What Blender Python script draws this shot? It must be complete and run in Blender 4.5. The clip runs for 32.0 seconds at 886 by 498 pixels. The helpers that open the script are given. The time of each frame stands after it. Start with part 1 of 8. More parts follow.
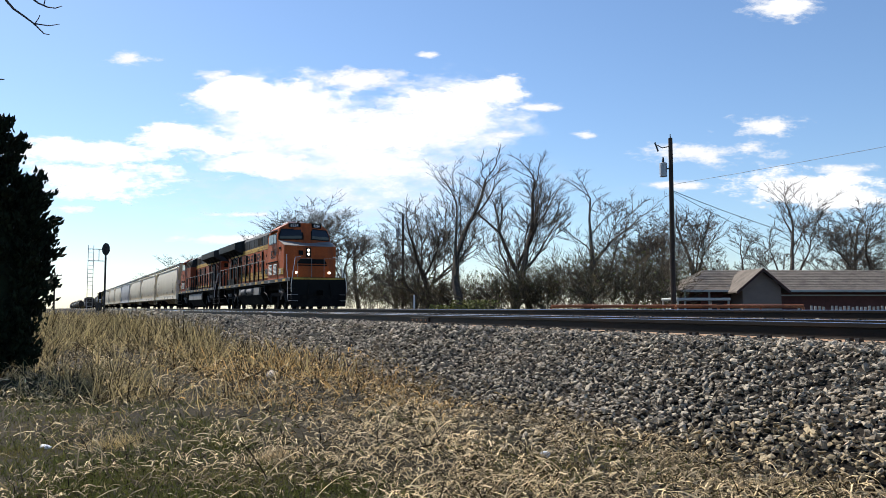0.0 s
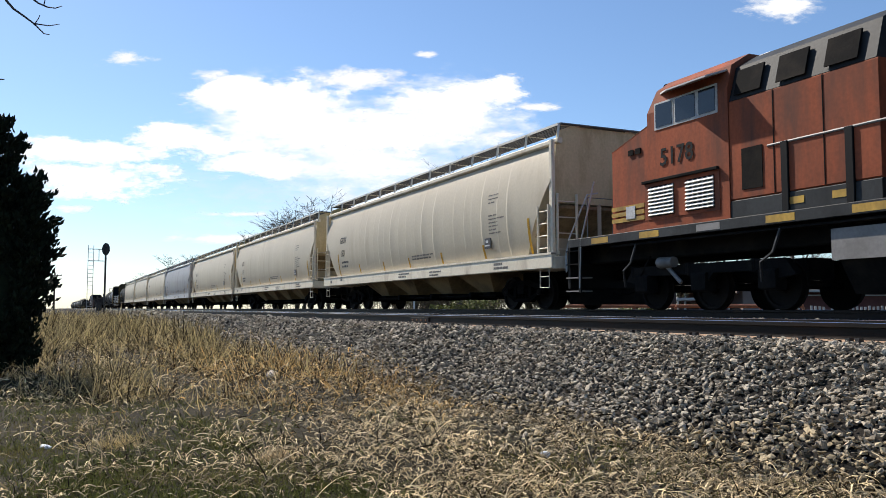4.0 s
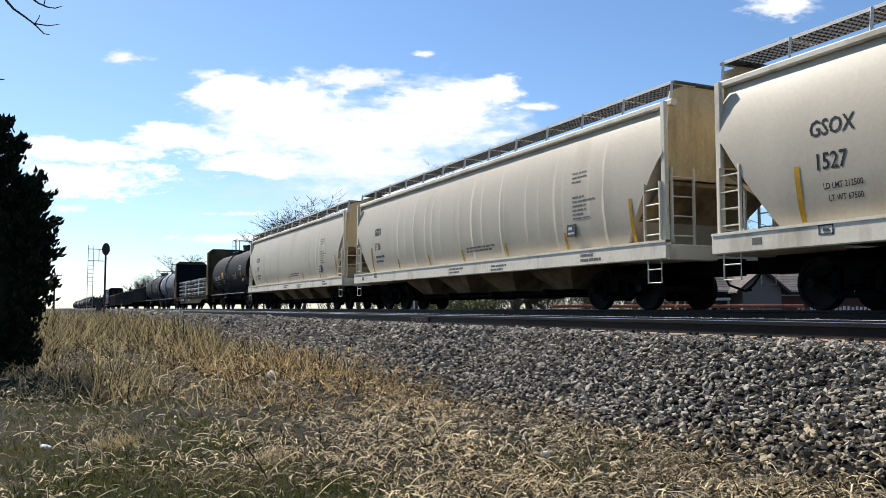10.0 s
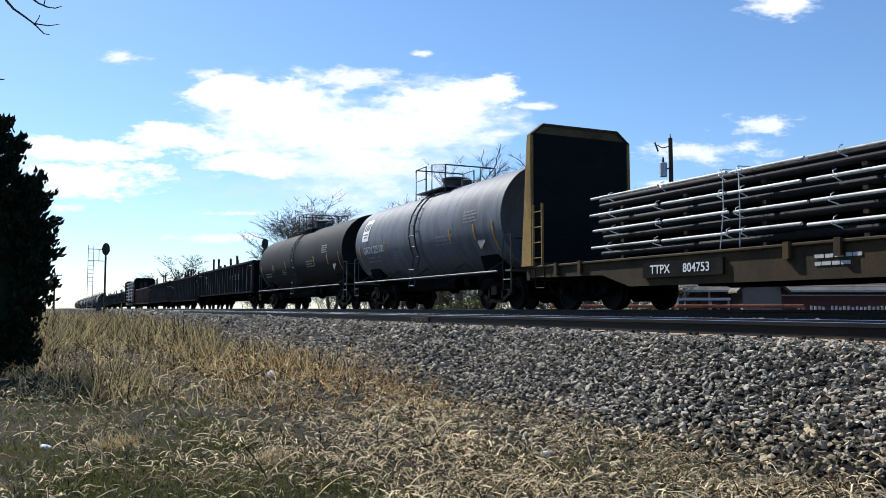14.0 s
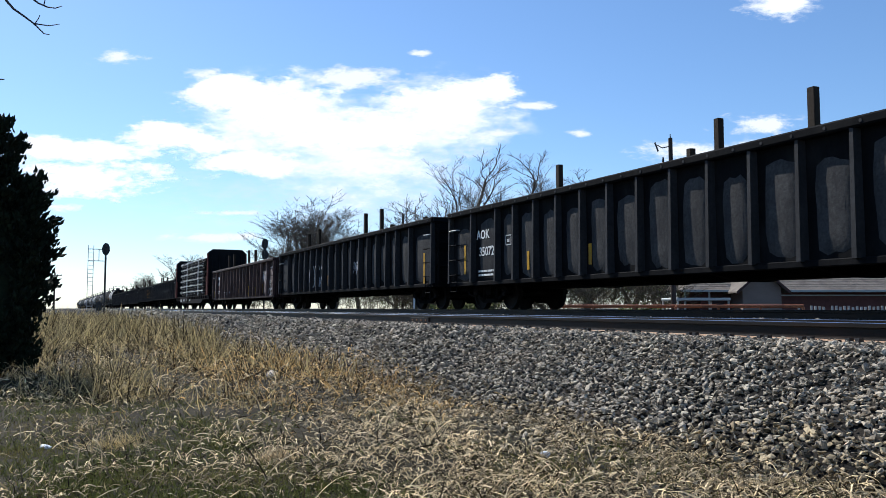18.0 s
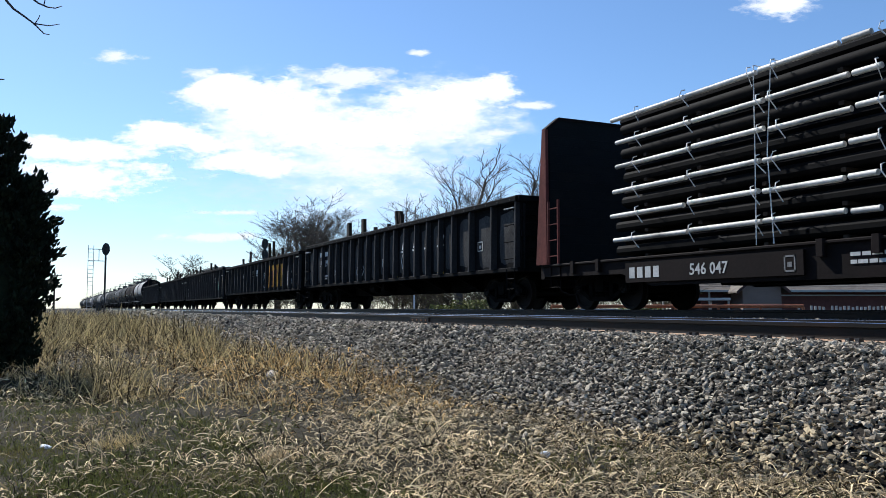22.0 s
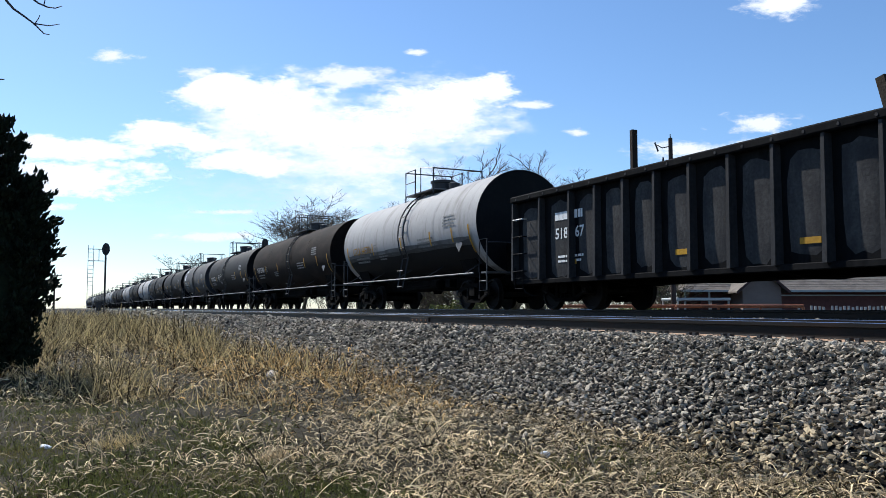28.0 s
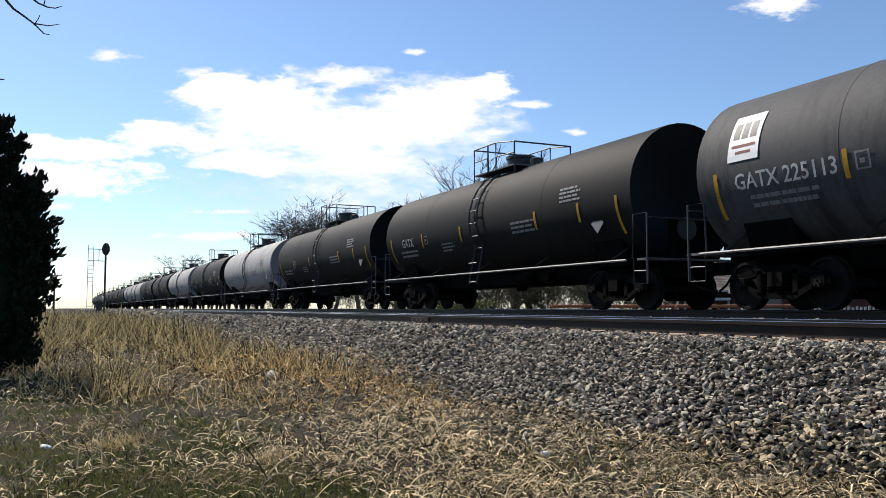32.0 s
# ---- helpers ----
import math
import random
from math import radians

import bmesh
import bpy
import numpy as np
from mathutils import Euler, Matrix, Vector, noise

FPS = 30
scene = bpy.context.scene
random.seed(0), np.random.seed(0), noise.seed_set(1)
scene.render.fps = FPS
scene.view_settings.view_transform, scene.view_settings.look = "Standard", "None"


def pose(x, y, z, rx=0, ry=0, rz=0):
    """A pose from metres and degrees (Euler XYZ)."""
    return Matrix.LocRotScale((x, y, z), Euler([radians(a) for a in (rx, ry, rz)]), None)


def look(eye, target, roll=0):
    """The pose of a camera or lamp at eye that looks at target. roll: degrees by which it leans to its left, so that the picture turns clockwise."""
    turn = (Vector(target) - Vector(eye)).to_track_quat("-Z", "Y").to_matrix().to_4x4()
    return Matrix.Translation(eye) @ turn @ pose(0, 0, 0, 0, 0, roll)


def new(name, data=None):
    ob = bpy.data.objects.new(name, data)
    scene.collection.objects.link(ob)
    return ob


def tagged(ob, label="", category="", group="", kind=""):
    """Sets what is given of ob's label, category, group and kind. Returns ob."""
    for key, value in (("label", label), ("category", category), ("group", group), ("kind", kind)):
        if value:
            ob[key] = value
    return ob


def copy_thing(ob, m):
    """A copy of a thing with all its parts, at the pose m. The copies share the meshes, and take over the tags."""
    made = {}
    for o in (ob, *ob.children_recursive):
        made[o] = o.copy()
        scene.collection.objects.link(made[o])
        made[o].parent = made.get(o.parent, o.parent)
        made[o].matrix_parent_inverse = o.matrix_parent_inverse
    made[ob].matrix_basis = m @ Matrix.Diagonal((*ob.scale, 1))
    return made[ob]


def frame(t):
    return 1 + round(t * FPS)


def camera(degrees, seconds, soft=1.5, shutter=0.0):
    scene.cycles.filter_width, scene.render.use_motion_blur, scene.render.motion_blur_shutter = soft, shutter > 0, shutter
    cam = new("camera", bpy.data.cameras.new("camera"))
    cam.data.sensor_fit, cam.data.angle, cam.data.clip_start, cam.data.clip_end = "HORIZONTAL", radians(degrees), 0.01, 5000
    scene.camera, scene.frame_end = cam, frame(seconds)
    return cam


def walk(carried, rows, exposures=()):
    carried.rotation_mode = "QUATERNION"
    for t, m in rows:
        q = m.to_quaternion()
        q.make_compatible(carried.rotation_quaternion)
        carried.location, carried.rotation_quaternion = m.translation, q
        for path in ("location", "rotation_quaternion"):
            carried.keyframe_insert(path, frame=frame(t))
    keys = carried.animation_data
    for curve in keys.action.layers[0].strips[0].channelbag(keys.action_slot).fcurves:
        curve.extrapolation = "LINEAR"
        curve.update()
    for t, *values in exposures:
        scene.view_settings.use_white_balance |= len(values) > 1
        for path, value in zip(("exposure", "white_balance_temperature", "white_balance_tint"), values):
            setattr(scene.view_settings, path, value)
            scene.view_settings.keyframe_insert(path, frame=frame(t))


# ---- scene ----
import functools

# The camera stands still beside the line, its eye just above the heads of the rails.
# x runs along the track (the train comes from -x), y away from the camera, z up; z = 0 is the head of the near track's rails.
EYE = (0.0, 0.0, 0.13)
LENS = 56.42
AIM = 25.0
TILT = 4.11


def camera_pose():
    a, b = radians(AIM), radians(TILT)
    way = Vector((-math.cos(a) * math.cos(b), math.sin(a) * math.cos(b), math.sin(b)))
    return look(EYE, Vector(EYE) + way * 10)


cam = camera(LENS, 32.0, soft=0.7)
walk(cam, [(0.0, camera_pose()), (32.0, camera_pose())], [(0.0, 0.55, 6250, 10), (8.0, 0.55, 6250, 10), (12.0, 0.55, 5750, 8), (27.9, 0.55, 5750, 8), (28.8, 0.55, 6250, 10), (32.0, 0.55, 6250, 10)])

FORE = Vector((-math.cos(radians(AIM)), math.sin(radians(AIM)), 0))
SIDE = Vector((math.sin(radians(AIM)), math.cos(radians(AIM)), 0))


def place(depth, across, z=0.0):
    """A place by its distance ahead of the camera and to the camera's right."""
    p = FORE * depth + SIDE * across
    return Vector((p.x, p.y, z))


# ---- world, sun, exposure ----
SUN_TO = Vector((-3.2, -1.0, 3.25)).normalized()
SUN_UP = math.asin(SUN_TO.z)
world = bpy.data.worlds.new("world")
scene.world = world
world.use_nodes = True
wn = world.node_tree.nodes
sky = wn.new("ShaderNodeTexSky")
sky.sky_type = "NISHITA"
sky.sun_disc = False
sky.sun_elevation = SUN_UP
sky.sun_rotation = math.atan2(SUN_TO.x, SUN_TO.y)
sky.air_density, sky.dust_density, sky.ozone_density = 1.0, 0.3, 4.6
world.node_tree.links.new(sky.outputs[0], wn["Background"].inputs[0])
wn["Background"].inputs[1].default_value = 0.094
sun = new("sun", bpy.data.lights.new("sun", "SUN"))
sun.data.energy, sun.data.angle, sun.data.color = 5.0, radians(0.53), (1.0, 0.90, 0.77)
sun.matrix_world = look(SUN_TO * 60, (0, 0, 0))
# ---- mesh tools ----
class Form:
    """Gathers the points and faces of one mesh."""

    def __init__(self):
        self.v, self.f = [], []

    def add(self, pts, faces):
        n = len(self.v)
        self.v.extend(pts)
        self.f.extend([tuple(i + n for i in f) for f in faces])
        return self

    def box(self, x0, x1, y0, y1, z0, z1):
        return self.add([(x, y, z) for x in (x0, x1) for y in (y0, y1) for z in (z0, z1)],
                        [(0, 1, 3, 2), (4, 6, 7, 5), (0, 4, 5, 1), (2, 3, 7, 6), (0, 2, 6, 4), (1, 5, 7, 3)])

    def slab(self, x0, x1, y0, y1, z0, z1, b=0.02):
        """A box with its long edges chamfered."""
        if x1 - x0 >= max(y1 - y0, z1 - z0):
            return self.prism([(y0 + b, z0), (y1 - b, z0), (y1, z0 + b), (y1, z1 - b), (y1 - b, z1), (y0 + b, z1), (y0, z1 - b), (y0, z0 + b)], "x", x0, x1)
        if y1 - y0 >= z1 - z0:
            return self.prism([(x0 + b, z0), (x1 - b, z0), (x1, z0 + b), (x1, z1 - b), (x1 - b, z1), (x0 + b, z1), (x0, z1 - b), (x0, z0 + b)], "y", y0, y1)
        return self.prism([(x0 + b, y0), (x1 - b, y0), (x1, y0 + b), (x1, y1 - b), (x1 - b, y1), (x0 + b, y1), (x0, y1 - b), (x0, y0 + b)], "z", z0, z1)

    def prism(self, pts, axis, a, b):
        """A flat outline drawn out along an axis; pts in the other two axes, in order x, y, z."""
        put = {"x": lambda p, c: (c, p[0], p[1]), "y": lambda p, c: (p[0], c, p[1]), "z": lambda p, c: (p[0], p[1], c)}[axis]
        n = len(pts)
        ring = [put(p, a) for p in pts] + [put(p, b) for p in pts]
        faces = [tuple(range(n))[::-1], tuple(range(n, 2 * n))] + [(i, (i + 1) % n, n + (i + 1) % n, n + i) for i in range(n)]
        return self.add(ring, faces)

    def loft(self, rings, closed=True, caps=True):
        n = len(rings[0])
        pts = [p for r in rings for p in r]
        m = n if closed else n - 1
        faces = [(k * n + i, k * n + (i + 1) % n, (k + 1) * n + (i + 1) % n, (k + 1) * n + i) for k in range(len(rings) - 1) for i in range(m)]
        if caps:
            faces += [tuple(range(n))[::-1], tuple(range((len(rings) - 1) * n, len(rings) * n))]
        return self.add(pts, faces)

    def tube(self, path, r, n=6, r2=None, caps=True):
        path = [Vector(p) for p in path]
        rings = []
        m = len(path)
        for i, p in enumerate(path):
            d = path[min(i + 1, m - 1)] - path[max(i - 1, 0)]
            d = d.normalized() if d.length > 1e-9 else Vector((0, 0, 1))
            u = d.cross(Vector((0, 0, 1)) if abs(d.z) < 0.9 else Vector((1, 0, 0))).normalized()
            w = d.cross(u)
            q = r if r2 is None else r + (r2 - r) * i / max(1, m - 1)
            rings.append([tuple(p + u * (q * math.cos(2 * math.pi * k / n)) + w * (q * math.sin(2 * math.pi * k / n))) for k in range(n)])
        return self.loft(rings, True, caps)

    def lathe(self, prof, axis="x", n=24, at=(0, 0, 0)):
        """Turns (along, radius) pairs round an axis."""
        rings = []
        for a, r in prof:
            ring = []
            for k in range(n):
                c, s = r * math.cos(2 * math.pi * k / n), r * math.sin(2 * math.pi * k / n)
                p = {"x": (a, c, s), "y": (c, a, s), "z": (c, s, a)}[axis]
                ring.append((p[0] + at[0], p[1] + at[1], p[2] + at[2]))
            rings.append(ring)
        return self.loft(rings, True, True)

    def moved(self, m):
        self.v = [tuple(m @ Vector(p)) for p in self.v]
        return self

    def mesh(self, name, smooth=False):
        me = bpy.data.meshes.new(name)
        me.from_pydata(self.v, [], self.f)
        if smooth:
            me.polygons.foreach_set("use_smooth", [True] * len(me.polygons))
        me.update()
        return me


def part(name, form, material, parent=None, label="", smooth=False):
    """Links a form as one mesh object, under a thing or a part where one is given."""
    me = form.mesh(name, smooth)
    if smooth:
        me.set_sharp_from_angle(angle=radians(40))
    me.materials.append(material)
    ob = new(name, me)
    ob.parent = parent
    if label:
        ob["label"] = label
    return ob


def shared(name, me, parent, m=None, label=""):
    """One more object on a mesh that is there already."""
    ob = new(name, me)
    ob.parent = parent
    if m is not None:
        ob.matrix_basis = m
    if label:
        ob["label"] = label
    return ob


def thing(name, label, category, group="", m=None, kind=""):
    ob = new(name)
    tagged(ob, label, category, group, kind)
    if m is not None:
        ob.matrix_basis = m
    return ob


def letters(text, size, material, parent, m, name="lettering", label="", wide=1.0, wrap=None):
    """Raised lettering in the built-in font, in the x-y plane of m."""
    cu = bpy.data.curves.new(name, "FONT")
    cu.body, cu.size, cu.extrude, cu.resolution_u, cu.offset = text, size, 0.002, 2, size * 0.013
    cu.align_x = "CENTER"
    tmp = bpy.data.objects.new("tmp", cu)
    me = bpy.data.meshes.new_from_object(tmp)
    bpy.data.objects.remove(tmp)
    bpy.data.curves.remove(cu)
    me.transform(m @ Matrix.Diagonal((wide, 1, 1, 1)))
    if wrap:
        for v in me.vertices:
            v.co.y = wrap(v.co.x, v.co.z)
    me.materials.append(material)
    ob = new(name, me)
    ob.parent = parent
    if label:
        ob["label"] = label
    return ob


def on_near(x, y, z):
    """A pose whose x-y plane lies on a side that faces -y."""
    return pose(x, y, z, 90, 0, 0)


# ---- materials ----
def tree_of(name):
    m = bpy.data.materials.new(name)
    m.use_nodes = True
    return m, m.node_tree.nodes, m.node_tree.links


def mat(name, col, rough=0.6, metal=0.0, var=0.25, scale=2.0, fine=25.0, bump=0.15, dirt=None, dirt_amount=0.0, streak=(1.0, 1.0, 1.0), island=False, spec=0.5, dirt_scale=1.0):
    """A worn surface: colour varied at two scales, dirt or rust in patches or streaks, fine relief."""
    m, n, l = tree_of(name)
    p = n["Principled BSDF"]
    p.inputs["Roughness"].default_value = rough
    p.inputs["Metallic"].default_value = metal
    p.inputs["Specular IOR Level"].default_value = spec
    co = n.new("ShaderNodeTexCoord")
    info = n.new("ShaderNodeObjectInfo")
    shift = n.new("ShaderNodeVectorMath")
    shift.operation = "MULTIPLY_ADD"
    l.new(info.outputs["Random"], shift.inputs[0])
    shift.inputs[1].default_value = (37.0, 19.0, 11.0)
    l.new(co.outputs["Object"], shift.inputs[2])
    big = n.new("ShaderNodeTexNoise")
    big.inputs["Scale"].default_value = scale
    big.inputs["Detail"].default_value = 5
    l.new(shift.outputs[0], big.inputs["Vector"])
    small = n.new("ShaderNodeTexNoise")
    small.inputs["Scale"].default_value = fine
    small.inputs["Detail"].default_value = 3
    l.new(shift.outputs[0], small.inputs["Vector"])
    add = n.new("ShaderNodeMath")
    add.operation = "ADD"
    l.new(big.outputs[0], add.inputs[0])
    l.new(small.outputs[0], add.inputs[1])
    rng = n.new("ShaderNodeMapRange")
    rng.inputs[1].default_value, rng.inputs[2].default_value = 0.55, 1.45
    rng.inputs[3].default_value, rng.inputs[4].default_value = 1 - var, 1 + var
    l.new(add.outputs[0], rng.inputs[0])
    last = rng.outputs[0]
    if island:
        geo = n.new("ShaderNodeNewGeometry")
        r2 = n.new("ShaderNodeMapRange")
        r2.inputs[3].default_value, r2.inputs[4].default_value = 1 - island, 1 + island
        l.new(geo.outputs["Random Per Island"], r2.inputs[0])
        mul = n.new("ShaderNodeMath")
        mul.operation = "MULTIPLY"
        l.new(last, mul.inputs[0])
        l.new(r2.outputs[0], mul.inputs[1])
        last = mul.outputs[0]
    hue = n.new("ShaderNodeHueSaturation")
    hue.inputs["Color"].default_value = (*col, 1)
    l.new(last, hue.inputs["Value"])
    out = hue.outputs[0]
    if dirt:
        mp = n.new("ShaderNodeMapping")
        mp.inputs["Scale"].default_value = streak
        l.new(shift.outputs[0], mp.inputs[0])
        dn = n.new("ShaderNodeTexNoise")
        dn.inputs["Scale"].default_value = dirt_scale
        dn.inputs["Detail"].default_value = 6
        dn.inputs["Roughness"].default_value = 0.65
        l.new(mp.outputs[0], dn.inputs["Vector"])
        dr = n.new("ShaderNodeMapRange")
        dr.inputs[1].default_value = 0.62 - 0.35 * dirt_amount
        dr.inputs[2].default_value = 0.86 - 0.25 * dirt_amount
        l.new(dn.outputs[0], dr.inputs[0])
        mx = n.new("ShaderNodeMix")
        mx.data_type = "RGBA"
        l.new(dr.outputs[0], mx.inputs[0])
        l.new(out, mx.inputs[6])
        mx.inputs[7].default_value = (*dirt, 1)
        out = mx.outputs[2]
    l.new(out, p.inputs["Base Color"])
    if bump:
        b = n.new("ShaderNodeBump")
        b.inputs["Strength"].default_value = bump
        b.inputs["Distance"].default_value = 0.02
        l.new(small.outputs[0], b.inputs["Height"])
        l.new(b.outputs[0], p.inputs["Normal"])
    return m


def glow(name, col, power):
    m, n, l = tree_of(name)
    p = n["Principled BSDF"]
    p.inputs["Emission Color"].default_value = (*col, 1)
    p.inputs["Emission Strength"].default_value = power
    return m


def thin_leaf(m, share):
    """Lets part of the light through, as dry blades do."""
    n, l = m.node_tree.nodes, m.node_tree.links
    p = n["Principled BSDF"]
    tr = n.new("ShaderNodeBsdfTranslucent")
    l.new(p.inputs["Base Color"].links[0].from_socket, tr.inputs[0])
    mx = n.new("ShaderNodeMixShader")
    mx.inputs[0].default_value = share
    l.new(p.outputs[0], mx.inputs[1])
    l.new(tr.outputs[0], mx.inputs[2])
    l.new(mx.outputs[0], n["Material Output"].inputs[0])


M_RAIL = mat("rail_steel", (0.012, 0.0095, 0.008), 0.6, 0.2, 0.3, 1.5, 40, 0.1, (0.03, 0.016, 0.010), 0.3, spec=0.2)
M_HEAD = mat("rail_head_polished", (0.55, 0.55, 0.56), 0.22, 1.0, 0.15, 0.5, 8, 0.02)
M_TIE = mat("tie_timber", (0.05, 0.04, 0.032), 0.9, 0, 0.4, 3, 30, 0.5, (0.12, 0.10, 0.08), 0.4, (0.3, 4, 1))
M_PLATE = mat("tie_plate_rusty", (0.20, 0.10, 0.05), 0.8, 0.2, 0.35, 3, 40, 0.3)
M_STONE = mat("ballast_stone", (0.26, 0.225, 0.172), 0.85, 0, 0.3, 0.7, 60, 0.5, (0.24, 0.185, 0.12), 0.30, island=0.95, dirt_scale=0.8, spec=0.3)
M_DUSTSTONE = mat("dusty_ballast_stone", (0.30, 0.24, 0.15), 0.9, 0, 0.3, 0.9, 60, 0.5, (0.17, 0.13, 0.075), 0.4, island=0.9, dirt_scale=0.8, spec=0.2)
# near-black, so shade between the stones is put into the bed's colour
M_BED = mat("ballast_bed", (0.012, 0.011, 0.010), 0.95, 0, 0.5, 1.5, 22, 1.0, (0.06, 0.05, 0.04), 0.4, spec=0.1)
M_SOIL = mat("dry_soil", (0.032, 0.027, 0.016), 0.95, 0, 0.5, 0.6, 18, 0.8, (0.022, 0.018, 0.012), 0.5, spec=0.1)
M_STRAW = mat("dry_grass", (0.52, 0.41, 0.20), 0.8, 0, 0.4, 0.35, 6, 0, (0.20, 0.165, 0.075), 0.55, island=0.95, dirt_scale=0.35, spec=0.2)
M_RUSTWEED = mat("rust_brown_weeds", (0.54, 0.36, 0.14), 0.8, 0, 0.35, 0.6, 6, 0, (0.26, 0.14, 0.055), 0.5, island=0.92, dirt_scale=0.7, spec=0.2)
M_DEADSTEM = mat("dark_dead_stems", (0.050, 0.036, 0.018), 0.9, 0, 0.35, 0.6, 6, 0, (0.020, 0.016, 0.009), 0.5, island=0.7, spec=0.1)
M_STALK = mat("bleached_stalks", (0.54, 0.44, 0.28), 0.8, 0, 0.3, 0.6, 6, 0, (0.18, 0.14, 0.08), 0.5, island=0.7, spec=0.2)
M_LITTER = mat("straw_litter", (0.66, 0.53, 0.32), 0.85, 0, 0.4, 0.7, 9, 0, (0.12, 0.092, 0.05), 0.5, island=0.96, dirt_scale=0.9, spec=0.2)
M_GREEN = mat("green_grass", (0.098, 0.108, 0.028), 0.8, 0, 0.35, 1.0, 9, 0, (0.20, 0.16, 0.06), 0.30, island=0.85, spec=0.2)
for leaf in (M_STRAW, M_RUSTWEED, M_STALK, M_LITTER, M_GREEN):
    thin_leaf(leaf, 0.25)
M_BARK = mat("bark", (0.095, 0.078, 0.062), 0.9, 0, 0.35, 1, 20, 0.5, spec=0.2)
M_TWIG = mat("twigs", (0.105, 0.086, 0.068), 0.9, 0, 0.3, 0.4, 6, 0, island=0.4, spec=0.2)
M_BRUSH = mat("brush_twigs", (0.14, 0.108, 0.075), 0.9, 0, 0.3, 0.4, 6, 0, (0.10, 0.10, 0.036), 0.5, island=0.5, spec=0.2)
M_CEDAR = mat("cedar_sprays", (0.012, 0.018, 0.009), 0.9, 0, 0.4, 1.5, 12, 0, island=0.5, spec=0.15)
M_BUSH = mat("green_bush_leaves", (0.15, 0.155, 0.045), 0.8, 0, 0.4, 1.2, 9, 0, island=0.6, spec=0.2)
M_POLE = mat("pole_timber", (0.06, 0.045, 0.036), 0.9, 0, 0.3, 2, 30, 0.4, (0.12, 0.10, 0.085), 0.3, (4, 4, 0.3), spec=0.2)
M_DARK = mat("dark_metal", (0.03, 0.03, 0.032), 0.55, 0.3, 0.3, 3, 30, 0.1)
M_FOOT = mat("rusty_rail_foot", (0.30, 0.19, 0.12), 0.8, 0.1, 0.35, 2, 30, 0.2)
M_GREYM = mat("grey_metal", (0.38, 0.39, 0.40), 0.5, 0.6, 0.2, 3, 30, 0.1)
M_WIRE = mat("cable_rubber", (0.04, 0.04, 0.045), 0.6, 0, 0.2)
M_SHINGLE = mat("roof_shingles", (0.165, 0.145, 0.125), 0.9, 0, 0.35, 1.5, 14, 0.7, (0.07, 0.06, 0.052), 0.4, spec=0.2)
M_SIDING = mat("house_siding", (0.20, 0.150, 0.125), 0.8, 0, 0.15, 1, 12, 0.1)
M_REDBRICK = mat("brick_red", (0.10, 0.035, 0.028), 0.85, 0, 0.3, 3, 25, 0.4)
M_BARGE = mat("oxblood_trim", (0.045, 0.018, 0.016), 0.7, 0, 0.25, 2, 20, 0.1)
M_FASCIA = mat("white_fascia", (0.40, 0.40, 0.38), 0.6, 0, 0.12, 2, 20, 0.05)
M_RUSTPIPE = mat("rusty_steel", (0.36, 0.13, 0.055), 0.8, 0.1, 0.35, 0.7, 12, 0.3, (0.12, 0.05, 0.03), 0.4)
M_PALEWOOD = mat("weathered_boards", (0.42, 0.39, 0.35), 0.85, 0, 0.25, 2, 20, 0.3)
# rolling stock
M_TAN = mat("tan_car_paint", (0.47, 0.41, 0.305), 0.5, 0, 0.10, 0.5, 14, 0.04, (0.37, 0.30, 0.205), 0.24, (0.9, 0.9, 0.22), spec=0.35)
# yellower than the sides: light bounced between car ends put into the paint
M_TANEND = mat("bounce_lit_tan_end_paint", (0.56, 0.46, 0.27), 0.6, 0, 0.18, 0.9, 14, 0.05, (0.24, 0.165, 0.08), 0.35, (1.2, 1.2, 0.3), spec=0.2)
M_CREAM = mat("cream_sill_paint", (0.70, 0.63, 0.49), 0.55, 0, 0.12, 0.8, 16, 0.05, (0.33, 0.26, 0.18), 0.35, (1.2, 1.2, 0.4), spec=0.35)
M_GREYCAR = mat("grey_car_paint", (0.28, 0.28, 0.285), 0.55, 0, 0.10, 0.5, 14, 0.04, (0.19, 0.18, 0.165), 0.25, (0.9, 0.9, 0.22), spec=0.35)
M_LTGREY = mat("light_grey_sill_paint", (0.50, 0.495, 0.48), 0.55, 0, 0.12, 0.8, 16, 0.05, (0.3, 0.28, 0.25), 0.3, (1.2, 1.2, 0.4))
M_HOPLOW = mat("hopper_bay_paint", (0.30, 0.215, 0.115), 0.75, 0, 0.3, 1.2, 14, 0.1, (0.07, 0.048, 0.028), 0.5, (1, 1, 0.4), spec=0.2)
M_GRATE = mat("walkway_grating", (0.10, 0.10, 0.10), 0.6, 0.5, 0.25, 2, 40, 0.1)
M_BRACKET = mat("pale_bracket_paint", (0.66, 0.64, 0.58), 0.5, 0, 0.12, 2, 20, 0.05)
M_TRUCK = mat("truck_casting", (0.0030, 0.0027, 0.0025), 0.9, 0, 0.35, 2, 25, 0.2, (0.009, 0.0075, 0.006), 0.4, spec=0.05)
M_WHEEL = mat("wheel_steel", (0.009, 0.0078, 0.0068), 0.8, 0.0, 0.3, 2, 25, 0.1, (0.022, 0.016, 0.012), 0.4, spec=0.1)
M_BLACKT = mat("black_tank_paint", (0.0055, 0.0058, 0.0065), 0.7, 0, 0.3, 0.5, 12, 0.03, (0.013, 0.0115, 0.010), 0.34, (0.6, 1.2, 1.2), spec=0.13)
